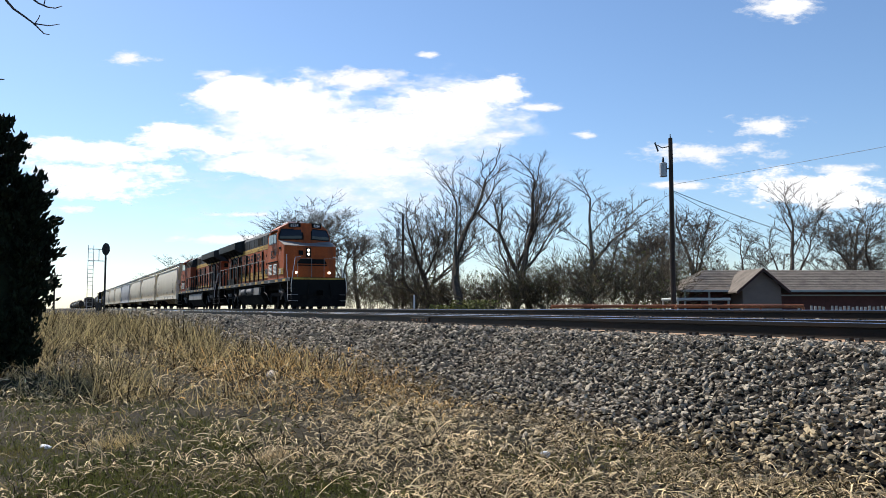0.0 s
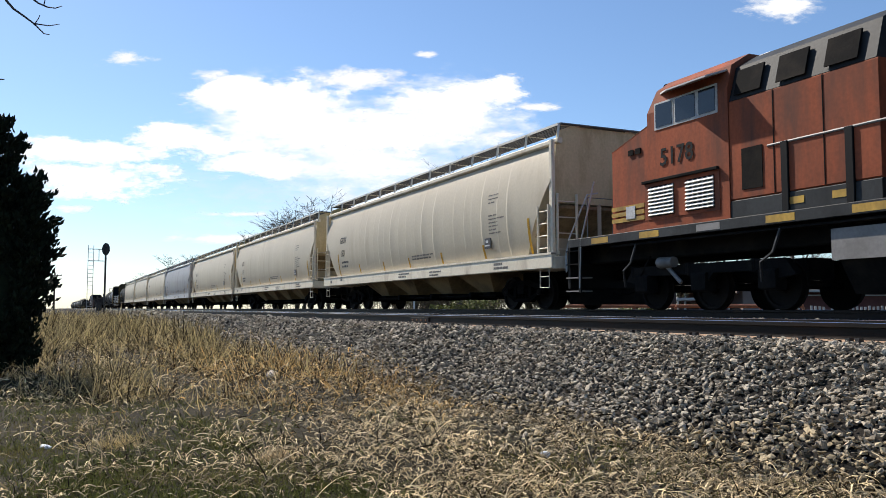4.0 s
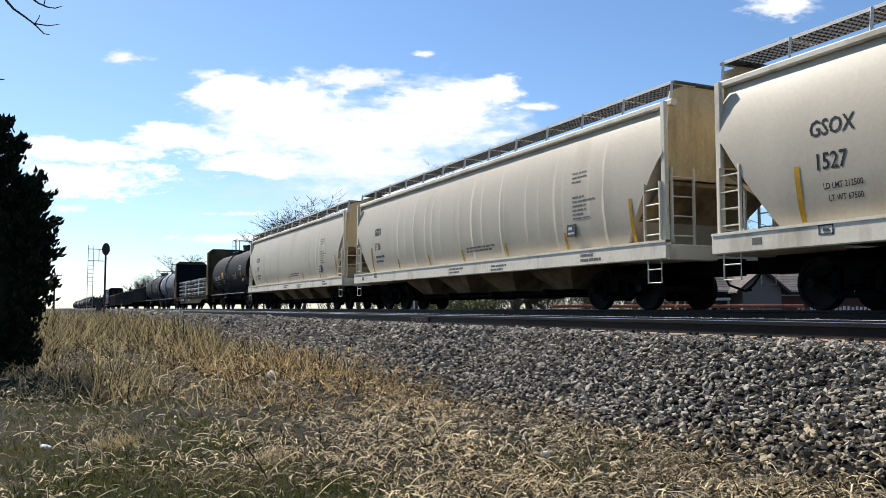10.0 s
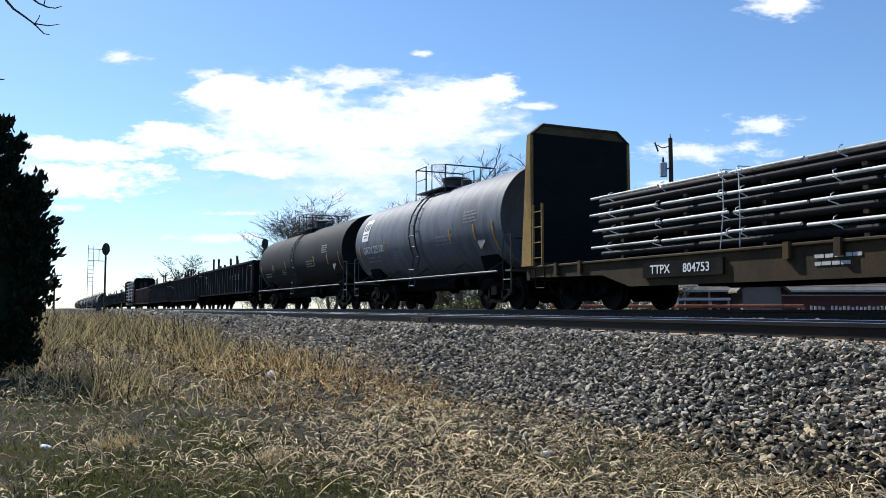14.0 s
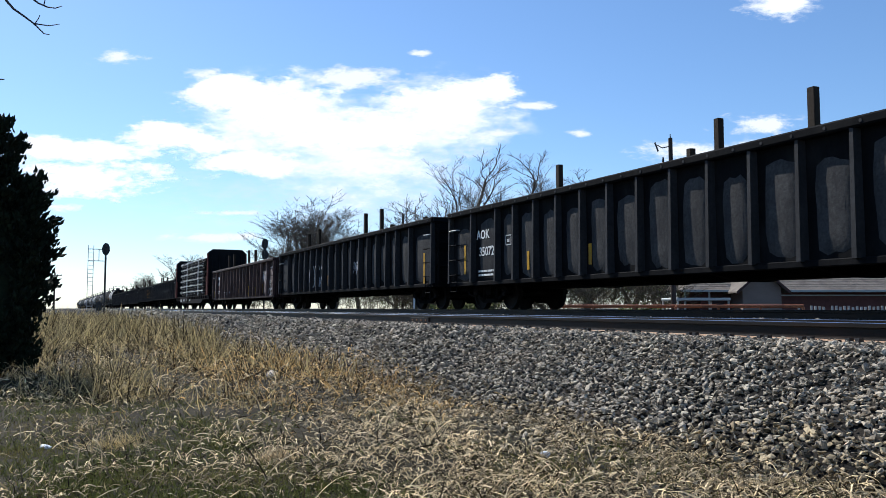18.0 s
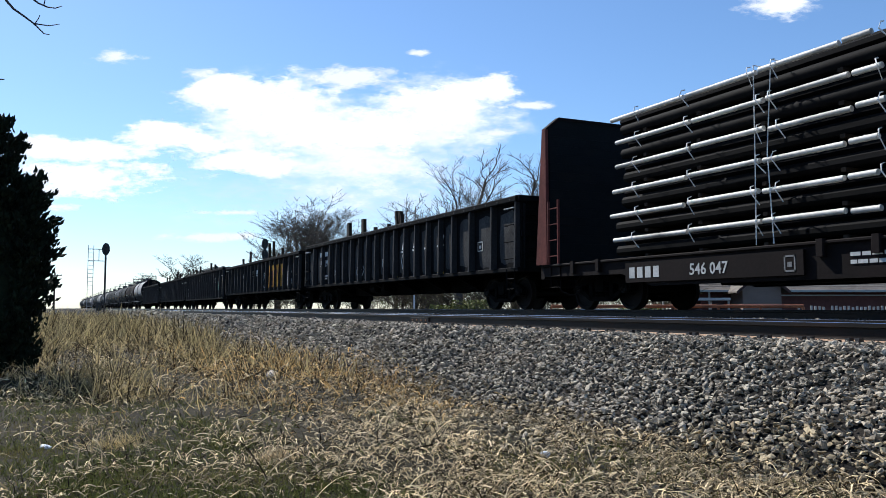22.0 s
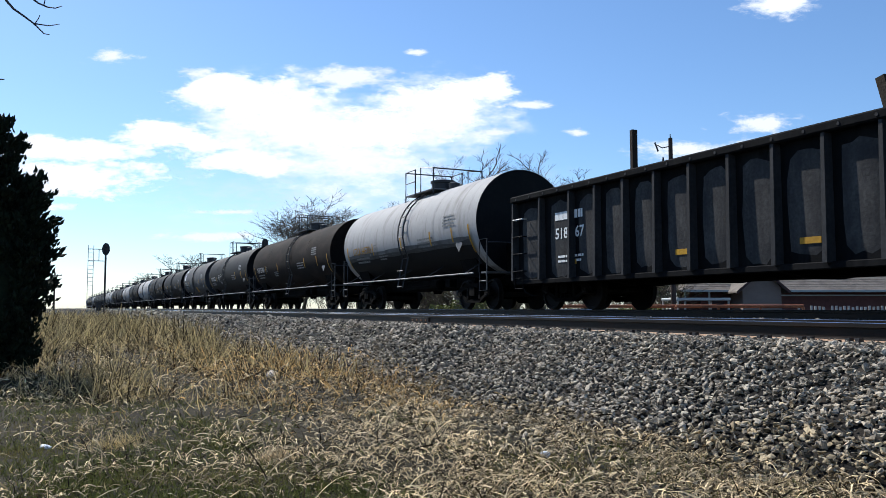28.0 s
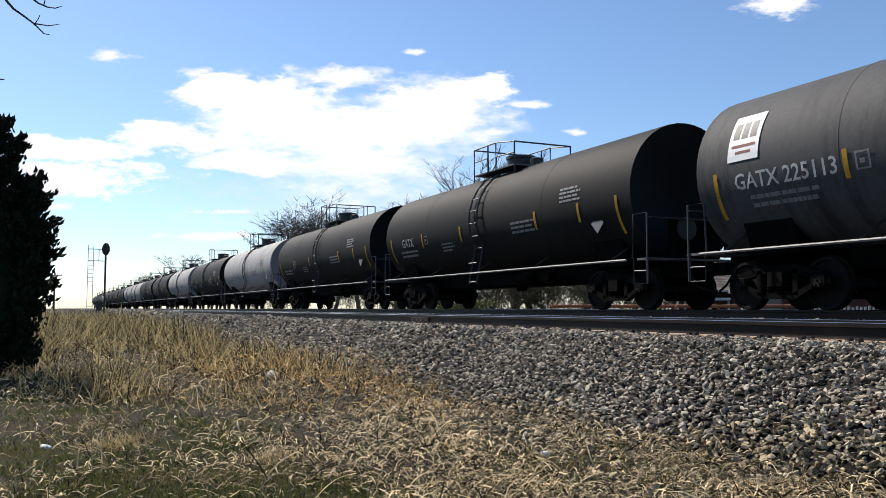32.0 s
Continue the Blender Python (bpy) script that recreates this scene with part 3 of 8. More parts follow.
def grasses():
    rng = random.Random(11)
    straw, green, curls, rusty, rusty_curls, stalks, dark, dark_curls = [], [], [], [], [], [], [], []

    def patch(x, y):
        return noise.noise((x * 0.55, y * 0.9, 9)) + 0.5 * noise.noise((x * 1.7, y * 1.9, 2))

    def weeds_here(x, y):
        return smooth(-7.5, -12.0, x) * smooth(4.5 if x > -9 else 5.6, 3.7 if x > -9 else 5.0, y) * (0.35 + 0.65 * smooth(0.2, 1.6, y + max(0.0, -x - 9) * 0.5))

    # tall dry weeds along the foot of the bank, thinning towards the camera
    tries = 0
    while len(straw) + len(rusty) < 27000 and tries < 400000:
        tries += 1
        far = rng.random() ** 1.8
        x = -5.5 - 74 * far
        y = rng.uniform(-5.5 - 20 * far, bank_edge(x) + 0.05)
        p = patch(x, y)
        zone = weeds_here(x, y)
        if rng.random() > 0.10 + 0.85 * zone:
            continue
        if rng.random() > 0.42 + 1.3 * p:
            continue
        h = (0.06 + 0.36 * zone * rng.uniform(0.3, 1.3)) * (1 + 0.6 * p)
        h *= 1 + 1.2 * smooth(-13, -34, x) * smooth(5.2, 3.0, y)
        w = (0.005 + 0.00042 * -x) * rng.choice((0.7, 1.1, 1.9))
        row = (blade(rng, w, h, 0.62), (x, y, ground_z(x, y) - 0.02))
        warm = noise.noise((x * 0.45, y * 0.45, 31)) + 0.85 * smooth(-24, -14, x) * smooth(1.0, 2.4, y) - 0.42
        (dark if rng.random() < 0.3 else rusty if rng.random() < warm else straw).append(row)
    # bent dead stems matted over the verge, many of them in the weeds
    for k in range(74000):
        x, y, d = ahead(rng, 4.3, 40.0)
        if y > bank_edge(x) + 0.15 or y < -6:
            continue
        olive = smooth(2.6, 0.9, y) * smooth(-15, -10, x)
        clump = 0.62 + 1.1 * patch(x * 1.4, y * 1.4)
        if rng.random() > clump * (1 - 0.74 * olive):
            continue
        ln = 0.05 * math.exp(rng.gauss(0.1, 0.55)) * (1 + 0.05 * d)
        row = (lie(rng, rng.uniform(0.003, 0.009) * (0.45 + 0.13 * d), min(ln, 0.32), rng.uniform(0.3, 2.2)), (x, y, ground_z(x, y) + rng.uniform(0.0, 0.06) + 0.20 * weeds_here(x, y) * rng.random()))
        warm = 0.8 * smooth(-6.5, -10.0, x) * smooth(0.6, 2.2, y)
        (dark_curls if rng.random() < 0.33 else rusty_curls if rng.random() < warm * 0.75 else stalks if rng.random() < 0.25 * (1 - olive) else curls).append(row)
    # the same away from the bank, thinly
    for k in range(9000):
        x, y = rng.uniform(-12, 9), rng.uniform(-7, 4.0)
        curls.append((lie(rng, rng.uniform(0.004, 0.010), rng.uniform(0.05, 0.14), rng.uniform(0.5, 1.6)), (x, y, ground_z(x, y) + rng.uniform(0.0, 0.04))))
    # short olive grass in low clumps
    for k in range(150000):
        if k < 155000:
            x, y, d = ahead(rng, 4.2, 15.0)
        else:
            x, y, d = rng.uniform(-12, 9), rng.uniform(-8, 3.0), 5.0
        if y > 4.2:
            continue
        g = 1.5 * noise.noise((x * 1.1, y * 1.1, 21)) + 1.0 * smooth(2.7, 0.8, y) + 0.55 * smooth(-6.2, -4.6, x) * smooth(4.2, 3.2, y) + 0.05
        if rng.random() > g:
            continue
        green.append((blade(rng, rng.uniform(0.004, 0.009), rng.uniform(0.025, 0.080) * (1 + 0.02 * d), 0.8), (x, y, ground_z(x, y) - 0.01)))
    # wide plain of short winter grass beyond the tracks and far to the side
    for k in range(17000):
        x = -12 - 170 * rng.random() ** 1.4 if k < 13000 else rng.uniform(-40, 25)
        y = 16.5 + 45 * rng.random() ** 1.2 if k < 13000 else rng.uniform(-26, -5)
        s = 0.5 + abs(x) * 0.006
        straw.append((blade(rng, 0.03 * s, rng.uniform(0.1, 0.3), 0.4), (x, y, ground_z(x, y) - 0.02)))
    scatter_mesh("dry_grass", blade_v, blade_f, straw, M_STRAW, "tall tan dead winter weeds and grass", "grass")
    scatter_mesh("rusty_weeds", blade_v, blade_f, rusty, M_RUSTWEED, "rust-brown dead weeds at the foot of the bank", "grass")
    scatter_mesh("rusty_stems", stalk_v, stalk_f, rusty_curls, M_RUSTWEED, "curled rust-brown dead stems among the weeds", "grass")
    scatter_mesh("straw_litter", stalk_v, stalk_f, curls, M_LITTER, "curled straw and dead stems lying on the soil", "grass")
    scatter_mesh("bent_stalks", stalk_v, stalk_f, stalks, M_STALK, "pale bent stalks lying on the grass", "grass")
    scatter_mesh("dark_weeds", blade_v, blade_f, dark, M_DEADSTEM, "dark brown stems mixed among the weeds", "grass")
    scatter_mesh("dark_stems", stalk_v, stalk_f, dark_curls, M_DEADSTEM, "dark brown stems strewn on the soil", "grass")
    scatter_mesh("green_grass", blade_v, blade_f, green, M_GREEN, "short olive-green grass growing through the straw", "grass")


grasses()
# ---- clouds: glowing backdrop far beyond everything, drifting slowly ----
def cloud_material(name, power, edge, soft):
    m, n, l = tree_of(name)
    n.remove(n["Principled BSDF"])
    co = n.new("ShaderNodeTexCoord")
    info = n.new("ShaderNodeObjectInfo")
    shift = n.new("ShaderNodeVectorMath")
    shift.operation = "MULTIPLY_ADD"
    l.new(info.outputs["Random"], shift.inputs[0])
    shift.inputs[1].default_value = (4100.0, 2300.0, 900.0)
    l.new(co.outputs["Object"], shift.inputs[2])
    mp = n.new("ShaderNodeMapping")
    mp.inputs["Scale"].default_value = (1 / 210, 1 / 85, 1)
    l.new(shift.outputs[0], mp.inputs[0])
    fb = n.new("ShaderNodeTexNoise")
    fb.inputs["Scale"].default_value = 1.0
    fb.inputs["Detail"].default_value = 9
    fb.inputs["Roughness"].default_value = 0.66
    l.new(mp.outputs[0], fb.inputs["Vector"])
    uv = n.new("ShaderNodeTexCoord")
    mid = n.new("ShaderNodeVectorMath")
    mid.operation = "MULTIPLY_ADD"
    mid.inputs[1].default_value, mid.inputs[2].default_value = (2, 2, 0), (-1, -1, 0)
    l.new(uv.outputs["Generated"], mid.inputs[0])
    ln = n.new("ShaderNodeVectorMath")
    ln.operation = "LENGTH"
    l.new(mid.outputs[0], ln.inputs[0])
    inv = n.new("ShaderNodeMapRange")
    inv.inputs[1].default_value, inv.inputs[2].default_value, inv.inputs[3].default_value, inv.inputs[4].default_value = 0.0, 1.0, 1.0, 0.0
    l.new(ln.outputs["Value"], inv.inputs[0])
    mul = n.new("ShaderNodeMath")
    mul.operation = "MULTIPLY_ADD"
    l.new(fb.outputs[0], mul.inputs[0])
    mul.inputs[1].default_value = 2.0
    mul.inputs[2].default_value = -1.0
    add = n.new("ShaderNodeMath")
    add.operation = "ADD"
    l.new(mul.outputs[0], add.inputs[0])
    l.new(inv.outputs[0], add.inputs[1])
    lim = n.new("ShaderNodeMath")
    lim.operation = "MULTIPLY"
    fade = n.new("ShaderNodeMapRange")
    fade.inputs[1].default_value, fade.inputs[2].default_value = 0.0, 0.18
    l.new(inv.outputs[0], fade.inputs[0])
    rim = n.new("ShaderNodeMapRange")
    rim.interpolation_type = "SMOOTHSTEP"
    rim.inputs[1].default_value, rim.inputs[2].default_value = edge, edge + soft
    l.new(add.outputs[0], rim.inputs[0])
    l.new(rim.outputs[0], lim.inputs[0])
    l.new(fade.outputs[0], lim.inputs[1])
    em = n.new("ShaderNodeEmission")
    em.inputs[0].default_value = (1.0, 0.985, 0.97, 1)
    em.inputs[1].default_value = power
    tr = n.new("ShaderNodeBsdfTransparent")
    mx = n.new("ShaderNodeMixShader")
    l.new(lim.outputs[0], mx.inputs[0])
    l.new(tr.outputs[0], mx.inputs[1])
    l.new(em.outputs[0], mx.inputs[2])
    l.new(mx.outputs[0], n["Material Output"].inputs[0])
    return m


M_CLOUD = cloud_material("sunlit_cloud", 0.77, 0.34, 0.34)
M_WISP = cloud_material("thin_cloud", 0.71, 0.42, 0.5)
M_GLOW = cloud_material("cloud_body", 0.77, 0.06, 0.95)
M_HAZE = cloud_material("bright_haze", 0.63, 0.15, 1.9)
FAR = 3600.0
PX = FAR / 1461.0
drifting = []


def cloud(u, v, w, h, material, label, back=0.0):
    """A bank of cloud on the backdrop: middle and half size in thousandths of the lens's focal length."""
    s = (FAR + back) / FAR
    f = Form()
    f.add([(-w * PX * s, -h * PX * s, 0), (w * PX * s, -h * PX * s, 0), (w * PX * s, h * PX * s, 0), (-w * PX * s, h * PX * s, 0)], [(0, 1, 2, 3)])
    ob = part("cloud", f, material)
    tagged(ob, label, "cloud", "drifting clouds", "structure")
    ob.visible_shadow = False
    turn = camera_pose().to_3x3()

    def at(uu, vv):
        p = Vector(EYE) + turn @ Vector(((uu - 784) * PX * s, (441 - vv) * PX * s, -(FAR + back)))
        return Matrix.Translation(p) @ turn.to_4x4()

    move = -35 + (u - 200) * 0.021
    drifting.append((ob, at(u, v), at(u + move, v - 5)))
    ob.matrix_basis = at(u, v)
    return ob


for u, v, w, h in ((470, 180, 150, 62), (400, 160, 90, 36), (540, 205, 130, 60), (800, 185, 140, 58), (880, 158, 80, 34), (650, 245, 190, 52), (730, 215, 110, 50)):
    cloud(u, v, w * 1.25, h * 1.25, M_CLOUD, "large bright white cumulus cloud with ragged edges", back=u * 0.3)
for u, v, w, h in ((335, 248, 165, 45), (130, 272, 190, 38), (190, 322, 200, 48), (470, 290, 160, 34), (1450, 338, 230, 50), (1402, 12, 58, 24)):
    cloud(u, v, w * 1.2, h * 1.2, M_CLOUD, "flat white cloud bank lit by the sun", back=150 + u * 0.2)
for u, v, w, h in ((640, 140, 150, 36), (370, 135, 60, 18), (360, 175, 80, 18), (130, 370, 90, 13), (230, 105, 75, 24), (1240, 268, 190, 42), (1365, 220, 100, 34), (1190, 328, 110, 16), (950, 190, 70, 13),
                   (1040, 240, 40, 12), (890, 240, 80, 14), (760, 97, 35, 10), (430, 380, 90, 9), (395, 424, 150, 14), (1500, 300, 90, 16), (1390, 14, 115, 40)):
    cloud(u, v, w * 1.15, h * 1.15, M_WISP, "thin white wisp of cloud", back=500 + u * 0.1)
for u, v, w, h in ((500, 215, 200, 100), (800, 210, 185, 100), (655, 275, 230, 125)):
    cloud(u, v, w, h, M_GLOW, "bright soft body of the large cloud", back=900 + u * 0.1)
cloud(640, 360, 560, 150, M_HAZE, "bright haze under the clouds", back=1100)


# ---- bare trees ----
def grow(form, twigs, rng, p, d, length, r, depth, spread_a, up, floor=0.006):
    """A limb that tapers and bends, with side limbs along its outer part and a leader at its end."""
    steps = 5 if depth > 3 else 4 if depth > 2 else 3 if depth > 1 else 2 if depth > 0 else 1
    path = [p.copy()]
    q = p.copy()
    for i in range(steps):
        bend = 0.11 if depth > 2 else 0.17
        d = (d + Vector((rng.gauss(0, bend), rng.gauss(0, bend), rng.gauss(0, 0.10) + up))).normalized()
        q = q + d * (length / steps)
        path.append(q.copy())
    tip = max(r * 0.62, floor)
    (form if r > 0.035 else twigs).tube(path, r, 5 if r > 0.06 else 3, tip, caps=False)
    if depth == 0:
        return
    kids = rng.choice((3, 4)) if depth > 3 else rng.choice((4, 4, 5)) if depth > 1 else rng.choice((6, 7))
    turn = rng.uniform(0, 6.28)
    for k in range(kids):
        first = k == 0
        j = path[-1] if first else path[rng.randrange(max(1, steps // 2), steps + 1)]
        a = turn + k * 2.4 + rng.uniform(-0.5, 0.5)
        side = Vector((math.cos(a), math.sin(a), rng.uniform(-0.12, 0.3)))
        nd = (d + side * (0.22 if first else spread_a * rng.uniform(0.75, 1.6))).normalized()
        grow(form, twigs, rng, j, nd, length * (rng.uniform(0.66, 0.84) if first else rng.uniform(0.5, 0.78)) * (1.0 if depth > 1 else 0.8), max(floor, tip * (0.92 if first else rng.uniform(0.5, 0.8))), depth - 1, spread_a, up, floor)


def bare_tree(at, tall, wide, seed, depth=6, stems=1, label="leafless winter tree with a spreading crown of fine twigs"):
    rng = random.Random(seed)
    fine = max(0.008, min(0.016, 0.00011 * Vector(at).length))
    t = thing("bare_tree", label, "tree", "bare trees behind the line", Matrix.Translation(at))
    trunk, twigs = Form(), Form()
    for s in range(stems):
        a = rng.uniform(0, 6.28)
        lean = 0.22 if stems > 1 else 0.04
        d = Vector((math.cos(a) * lean, math.sin(a) * lean, 1)).normalized()
        grow(trunk, twigs, rng, Vector((0.2 * s * math.cos(a), 0.2 * s * math.sin(a), -0.3)), d, tall * 0.27, tall * 0.020 / (1 + 0.3 * (stems - 1)), depth - 1, wide + 0.08, 0.05, fine)
    zs = sorted(v[2] for f in (trunk, twigs) for v in f.v)
    k = tall / zs[int(len(zs) * 0.95)]
    # the longest leaders die back, which rounds the crown
    for f in (trunk, twigs):
        f.v = [(x * k, y * k, z * k if z * k < 0.84 * tall else 0.84 * tall + 0.62 * (z * k - 0.84 * tall)) for x, y, z in f.v]
    part("trunk", trunk, M_BARK, t, smooth=True)
    part("crown", twigs, M_TWIG, t, "mesh of bare grey-brown twigs")
    return t


def thicket(at, tall, wide, seed, material, label, name="brush", n=15, leafy=0):
    """A shrub: many thin stems that fork from the ground."""
    rng = random.Random(seed)
    t = thing(name, label, "shrub", "brush behind the line", Matrix.Translation(at))
    stems, twigs = Form(), Form()
    for i in range(n):
        a, r = rng.uniform(0, 6.28), wide * 0.5 * rng.random() ** 0.5
        d = Vector((math.cos(a) * 0.35, math.sin(a) * 0.35, 1)).normalized()
        grow(stems, twigs, rng, Vector((r * math.cos(a), r * math.sin(a), -0.1)), d, tall * rng.uniform(0.28, 0.42), 0.036 + 0.01 * rng.random(), 3, 0.75, 0.02, 0.012)
    tagged(part("stem_tangle", stems, material, t), kind="stuff")
    tagged(part("crown", twigs, material, t), kind="stuff")
    if leafy:
        lv = Form()
        for i in range(leafy):
            a, r, z = rng.uniform(0, 6.28), wide * 0.55 * rng.random() ** 0.5, tall * (0.1 + 0.75 * rng.random())
            c = Vector((r * math.cos(a), r * math.sin(a), z))
            u = Vector((rng.gauss(0, 1), rng.gauss(0, 1), rng.gauss(0, 1))).normalized() * 0.11
            w = Vector((rng.gauss(0, 1), rng.gauss(0, 1), rng.gauss(0, 1))).normalized() * 0.08
            lv.add([tuple(c - u), tuple(c + w), tuple(c + u), tuple(c - w)], [(0, 1, 2, 3)])
        tagged(part("leaves", lv, M_BUSH, t, "sparse green leaves"), kind="stuff")
    return t


def sight_place(u, depth, z=-1.0):
    return place(depth, (u - 784) / 1461 * depth, z)


def tall_for(v, depth):
    return (546 - v) * depth / 1461 + 1.13


for i, (u, v, depth, wide, stems) in enumerate((
        (818, 256, 66, 0.42, 1), (905, 283, 70, 0.45, 1), (940, 320, 72, 0.6, 1), (1040, 304, 64, 0.62, 1), (760, 372, 76, 0.6, 1), (735, 376, 84, 0.6, 2), (700, 405, 92, 0.8, 1),
        (640, 408, 104, 0.8, 1), (525, 368, 118, 0.8, 3), (590, 398, 112, 0.8, 2), (488, 392, 122, 0.8, 2), (1120, 392, 74, 0.8, 2), (1172, 398, 82, 0.8, 2),
        (1228, 362, 84, 0.7, 1), (1290, 402, 84, 0.8, 2), (1383, 322, 78, 0.5, 1), (1535, 368, 92, 0.8, 2), (1490, 392, 96, 0.8, 2), (345, 456, 190, 0.8, 2), (265, 490, 260, 0.9, 2), (240, 500, 280, 0.9, 2))):
    bare_tree(sight_place(u, depth), tall_for(v, depth), wide, 100 + i, 6, stems)
for i, (u, depth, tall, wide) in enumerate(((1085, 62, 5.2, 5), (1010, 66, 4.6, 5), (960, 68, 4.2, 5), (880, 66, 4.5, 5), (840, 70, 3.6, 5), (790, 72, 4.0, 4), (725, 78, 4.4, 5), (670, 86, 5.2, 6),
                                              (620, 96, 5.4, 6), (560, 104, 6.0, 7), (1150, 64, 5.0, 5), (1130, 70, 6.0, 6), (500, 112, 5.5, 7), (1250, 80, 5.0, 5), (920, 74, 5.4, 5), (1050, 72, 5.6, 5), (1200, 76, 4.6, 5), (1300, 78, 4.0, 5), (755, 80, 4.2, 5), (650, 100, 5.5, 6), (470, 120, 4.5, 6))):
    thicket(sight_place(u, depth), tall * 1.25, wide, 200 + i, M_BRUSH, "tangled leafless brush of thin brown stems", leafy=110)
for i, (u, depth, tall, wide) in enumerate(((840, 58, 2.0, 3.2), (800, 60, 1.6, 3.0), (1130, 56, 1.3, 3.0), (905, 60, 1.2, 2.6))):
    thicket(sight_place(u, depth), tall, wide, 240 + i, M_BRUSH, "low olive-green bush beside the far track", "green_bush", 12, 1500)


# ---- evergreen beside the camera ----
def cedar():
    rng = random.Random(5)
    base = sight_place(-22, 13.6, -1.05)
    t = thing("cedar_tree", "dark evergreen cedar seen against the light, dense to the ground", "tree", "", Matrix.Translation(base))
    tr = Form().tube([(0, 0, -0.2), (0.03, 0, 1.5), (0, 0.02, 3.4)], 0.11, 7, 0.03)
    part("trunk", tr, M_BARK, t, smooth=True)
    f = Form()

    def spray(p, d, ln):
        w = Vector((rng.gauss(0, 1), rng.gauss(0, 1), rng.gauss(0, 1))).cross(d).normalized() * ln * 0.26
        h = d.cross(w).normalized() * ln * 0.2
        m = p + d * ln * 0.4
        f.add([tuple(p), tuple(m + w), tuple(m - w * 0.6 + h), tuple(m - w * 0.5 - h), tuple(p + d * ln)], [(0, 1, 2), (0, 2, 3), (0, 3, 1), (4, 2, 1), (4, 3, 2), (4, 1, 3)])

    # boughs: plumes of sprays that rise and reach outwards from two leaders
    for c, top, rad, boughs in ((SIDE * 0.10, 4.40, 0.80, 120), (SIDE * 0.62 + FORE * 0.1, 3.40, 0.44, 55), (SIDE * -0.5, 3.9, 0.7, 40)):
        for i in range(boughs):
            z = 0.1 + (top - 0.45) * ((i + rng.random()) / boughs)
            k = z / top
            a = rng.uniform(0, 6.28)
            env = rad * min(1.0, 0.55 + 1.9 * k) * (1 - k ** 2.2) ** 0.7 * rng.choice((0.6, 0.8, 1.0, 1.15, 1.45))
            root = c + Vector((0, 0, z))
            tip = c + Vector((env * math.cos(a), env * math.sin(a), z + 0.18 + 0.25 * rng.random()))
            ax = (tip - root)
            for q in range(70):
                b = rng.random() ** 0.6
                spreadr = 0.12 * (1.15 - b)
                p = root + ax * b + Vector((rng.gauss(0, spreadr), rng.gauss(0, spreadr), rng.gauss(0, spreadr)))
                d = (ax.normalized() * 0.8 + Vector((rng.gauss(0, 0.45), rng.gauss(0, 0.45), 0.55 + rng.gauss(0, 0.3)))).normalized()
                spray(p, d, rng.uniform(0.06, 0.16))
        for q in range(40):
            spray(c + Vector((rng.gauss(0, 0.05), rng.gauss(0, 0.05), top - 0.5 * rng.random() - 0.1)), Vector((rng.gauss(0, 0.25), rng.gauss(0, 0.25), 1)).normalized(), 0.2)
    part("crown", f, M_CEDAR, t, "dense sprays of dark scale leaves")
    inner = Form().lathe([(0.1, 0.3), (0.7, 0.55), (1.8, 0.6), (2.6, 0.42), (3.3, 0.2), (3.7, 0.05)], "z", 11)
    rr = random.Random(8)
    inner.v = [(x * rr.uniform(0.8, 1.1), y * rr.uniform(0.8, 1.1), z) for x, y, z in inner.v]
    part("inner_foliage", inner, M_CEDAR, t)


cedar()


# ---- bare tree whose branch hangs into the view ----
def overhang():
    base = place(7.5, -7.2, -1.05)
    t = thing("yard_tree", "bare tree whose drooping branch tips hang overhead", "tree", "", Matrix.Translation(base))
    rng = random.Random(31)
    trunk, twigs = Form(), Form()
    grow(trunk, twigs, rng, Vector((0, 0, -0.2)), Vector((0.02, 0.05, 1)), 2.4, 0.16, 4, 0.8, 0.05)
    part("trunk", trunk, M_BARK, t, smooth=True)
    part("crown", twigs, M_TWIG, t)
    eye = camera_pose()

    def at(u, v, d=7.0):
        p = eye @ Vector(((u - 784) / 1461 * d, (441 - v) / 1461 * d, -d))
        return p - base

    fork = Vector((0, 0, 2.2))
    limb = Form().tube([fork, at(-420, -160), at(-180, -120), at(-40, -60), at(8, -8)], 0.06, 6, 0.012)
    b = part("branch", limb, M_BARK, t, smooth=True)
    f = Form()
    f.tube([at(-12, -30), at(12, 2), at(24, 16), at(44, 30), at(60, 42)], 0.0125, 5, 0.007)
    f.tube([at(60, 42), at(72, 44), at(88, 46), at(106, 43)], 0.007, 4, 0.003)
    f.tube([at(60, 42), at(68, 50), at(78, 60), at(88, 62)], 0.008, 4, 0.003)
    f.tube([at(62, 42), at(68, 34), at(71, 27)], 0.006, 4, 0.003)
    f.tube([at(30, -40), at(52, -6), at(68, 6), at(84, 13), at(98, 15), at(110, 11)], 0.010, 4, 0.004)
    f.tube([at(78, 9), at(80, 0), at(83, -12)], 0.005, 4, 0.003)
    f.tube([at(-40, -60), at(30, -40)], 0.014, 5, 0.010)
    f.tube([at(-120, -100), at(-60, 60), at(-20, 138), at(-2, 141), at(8, 141)], 0.012, 5, 0.005)
    part("twig", f, M_BARK, b, "thin bare twigs")
    return t, b


yard_tree, swaying = overhang()


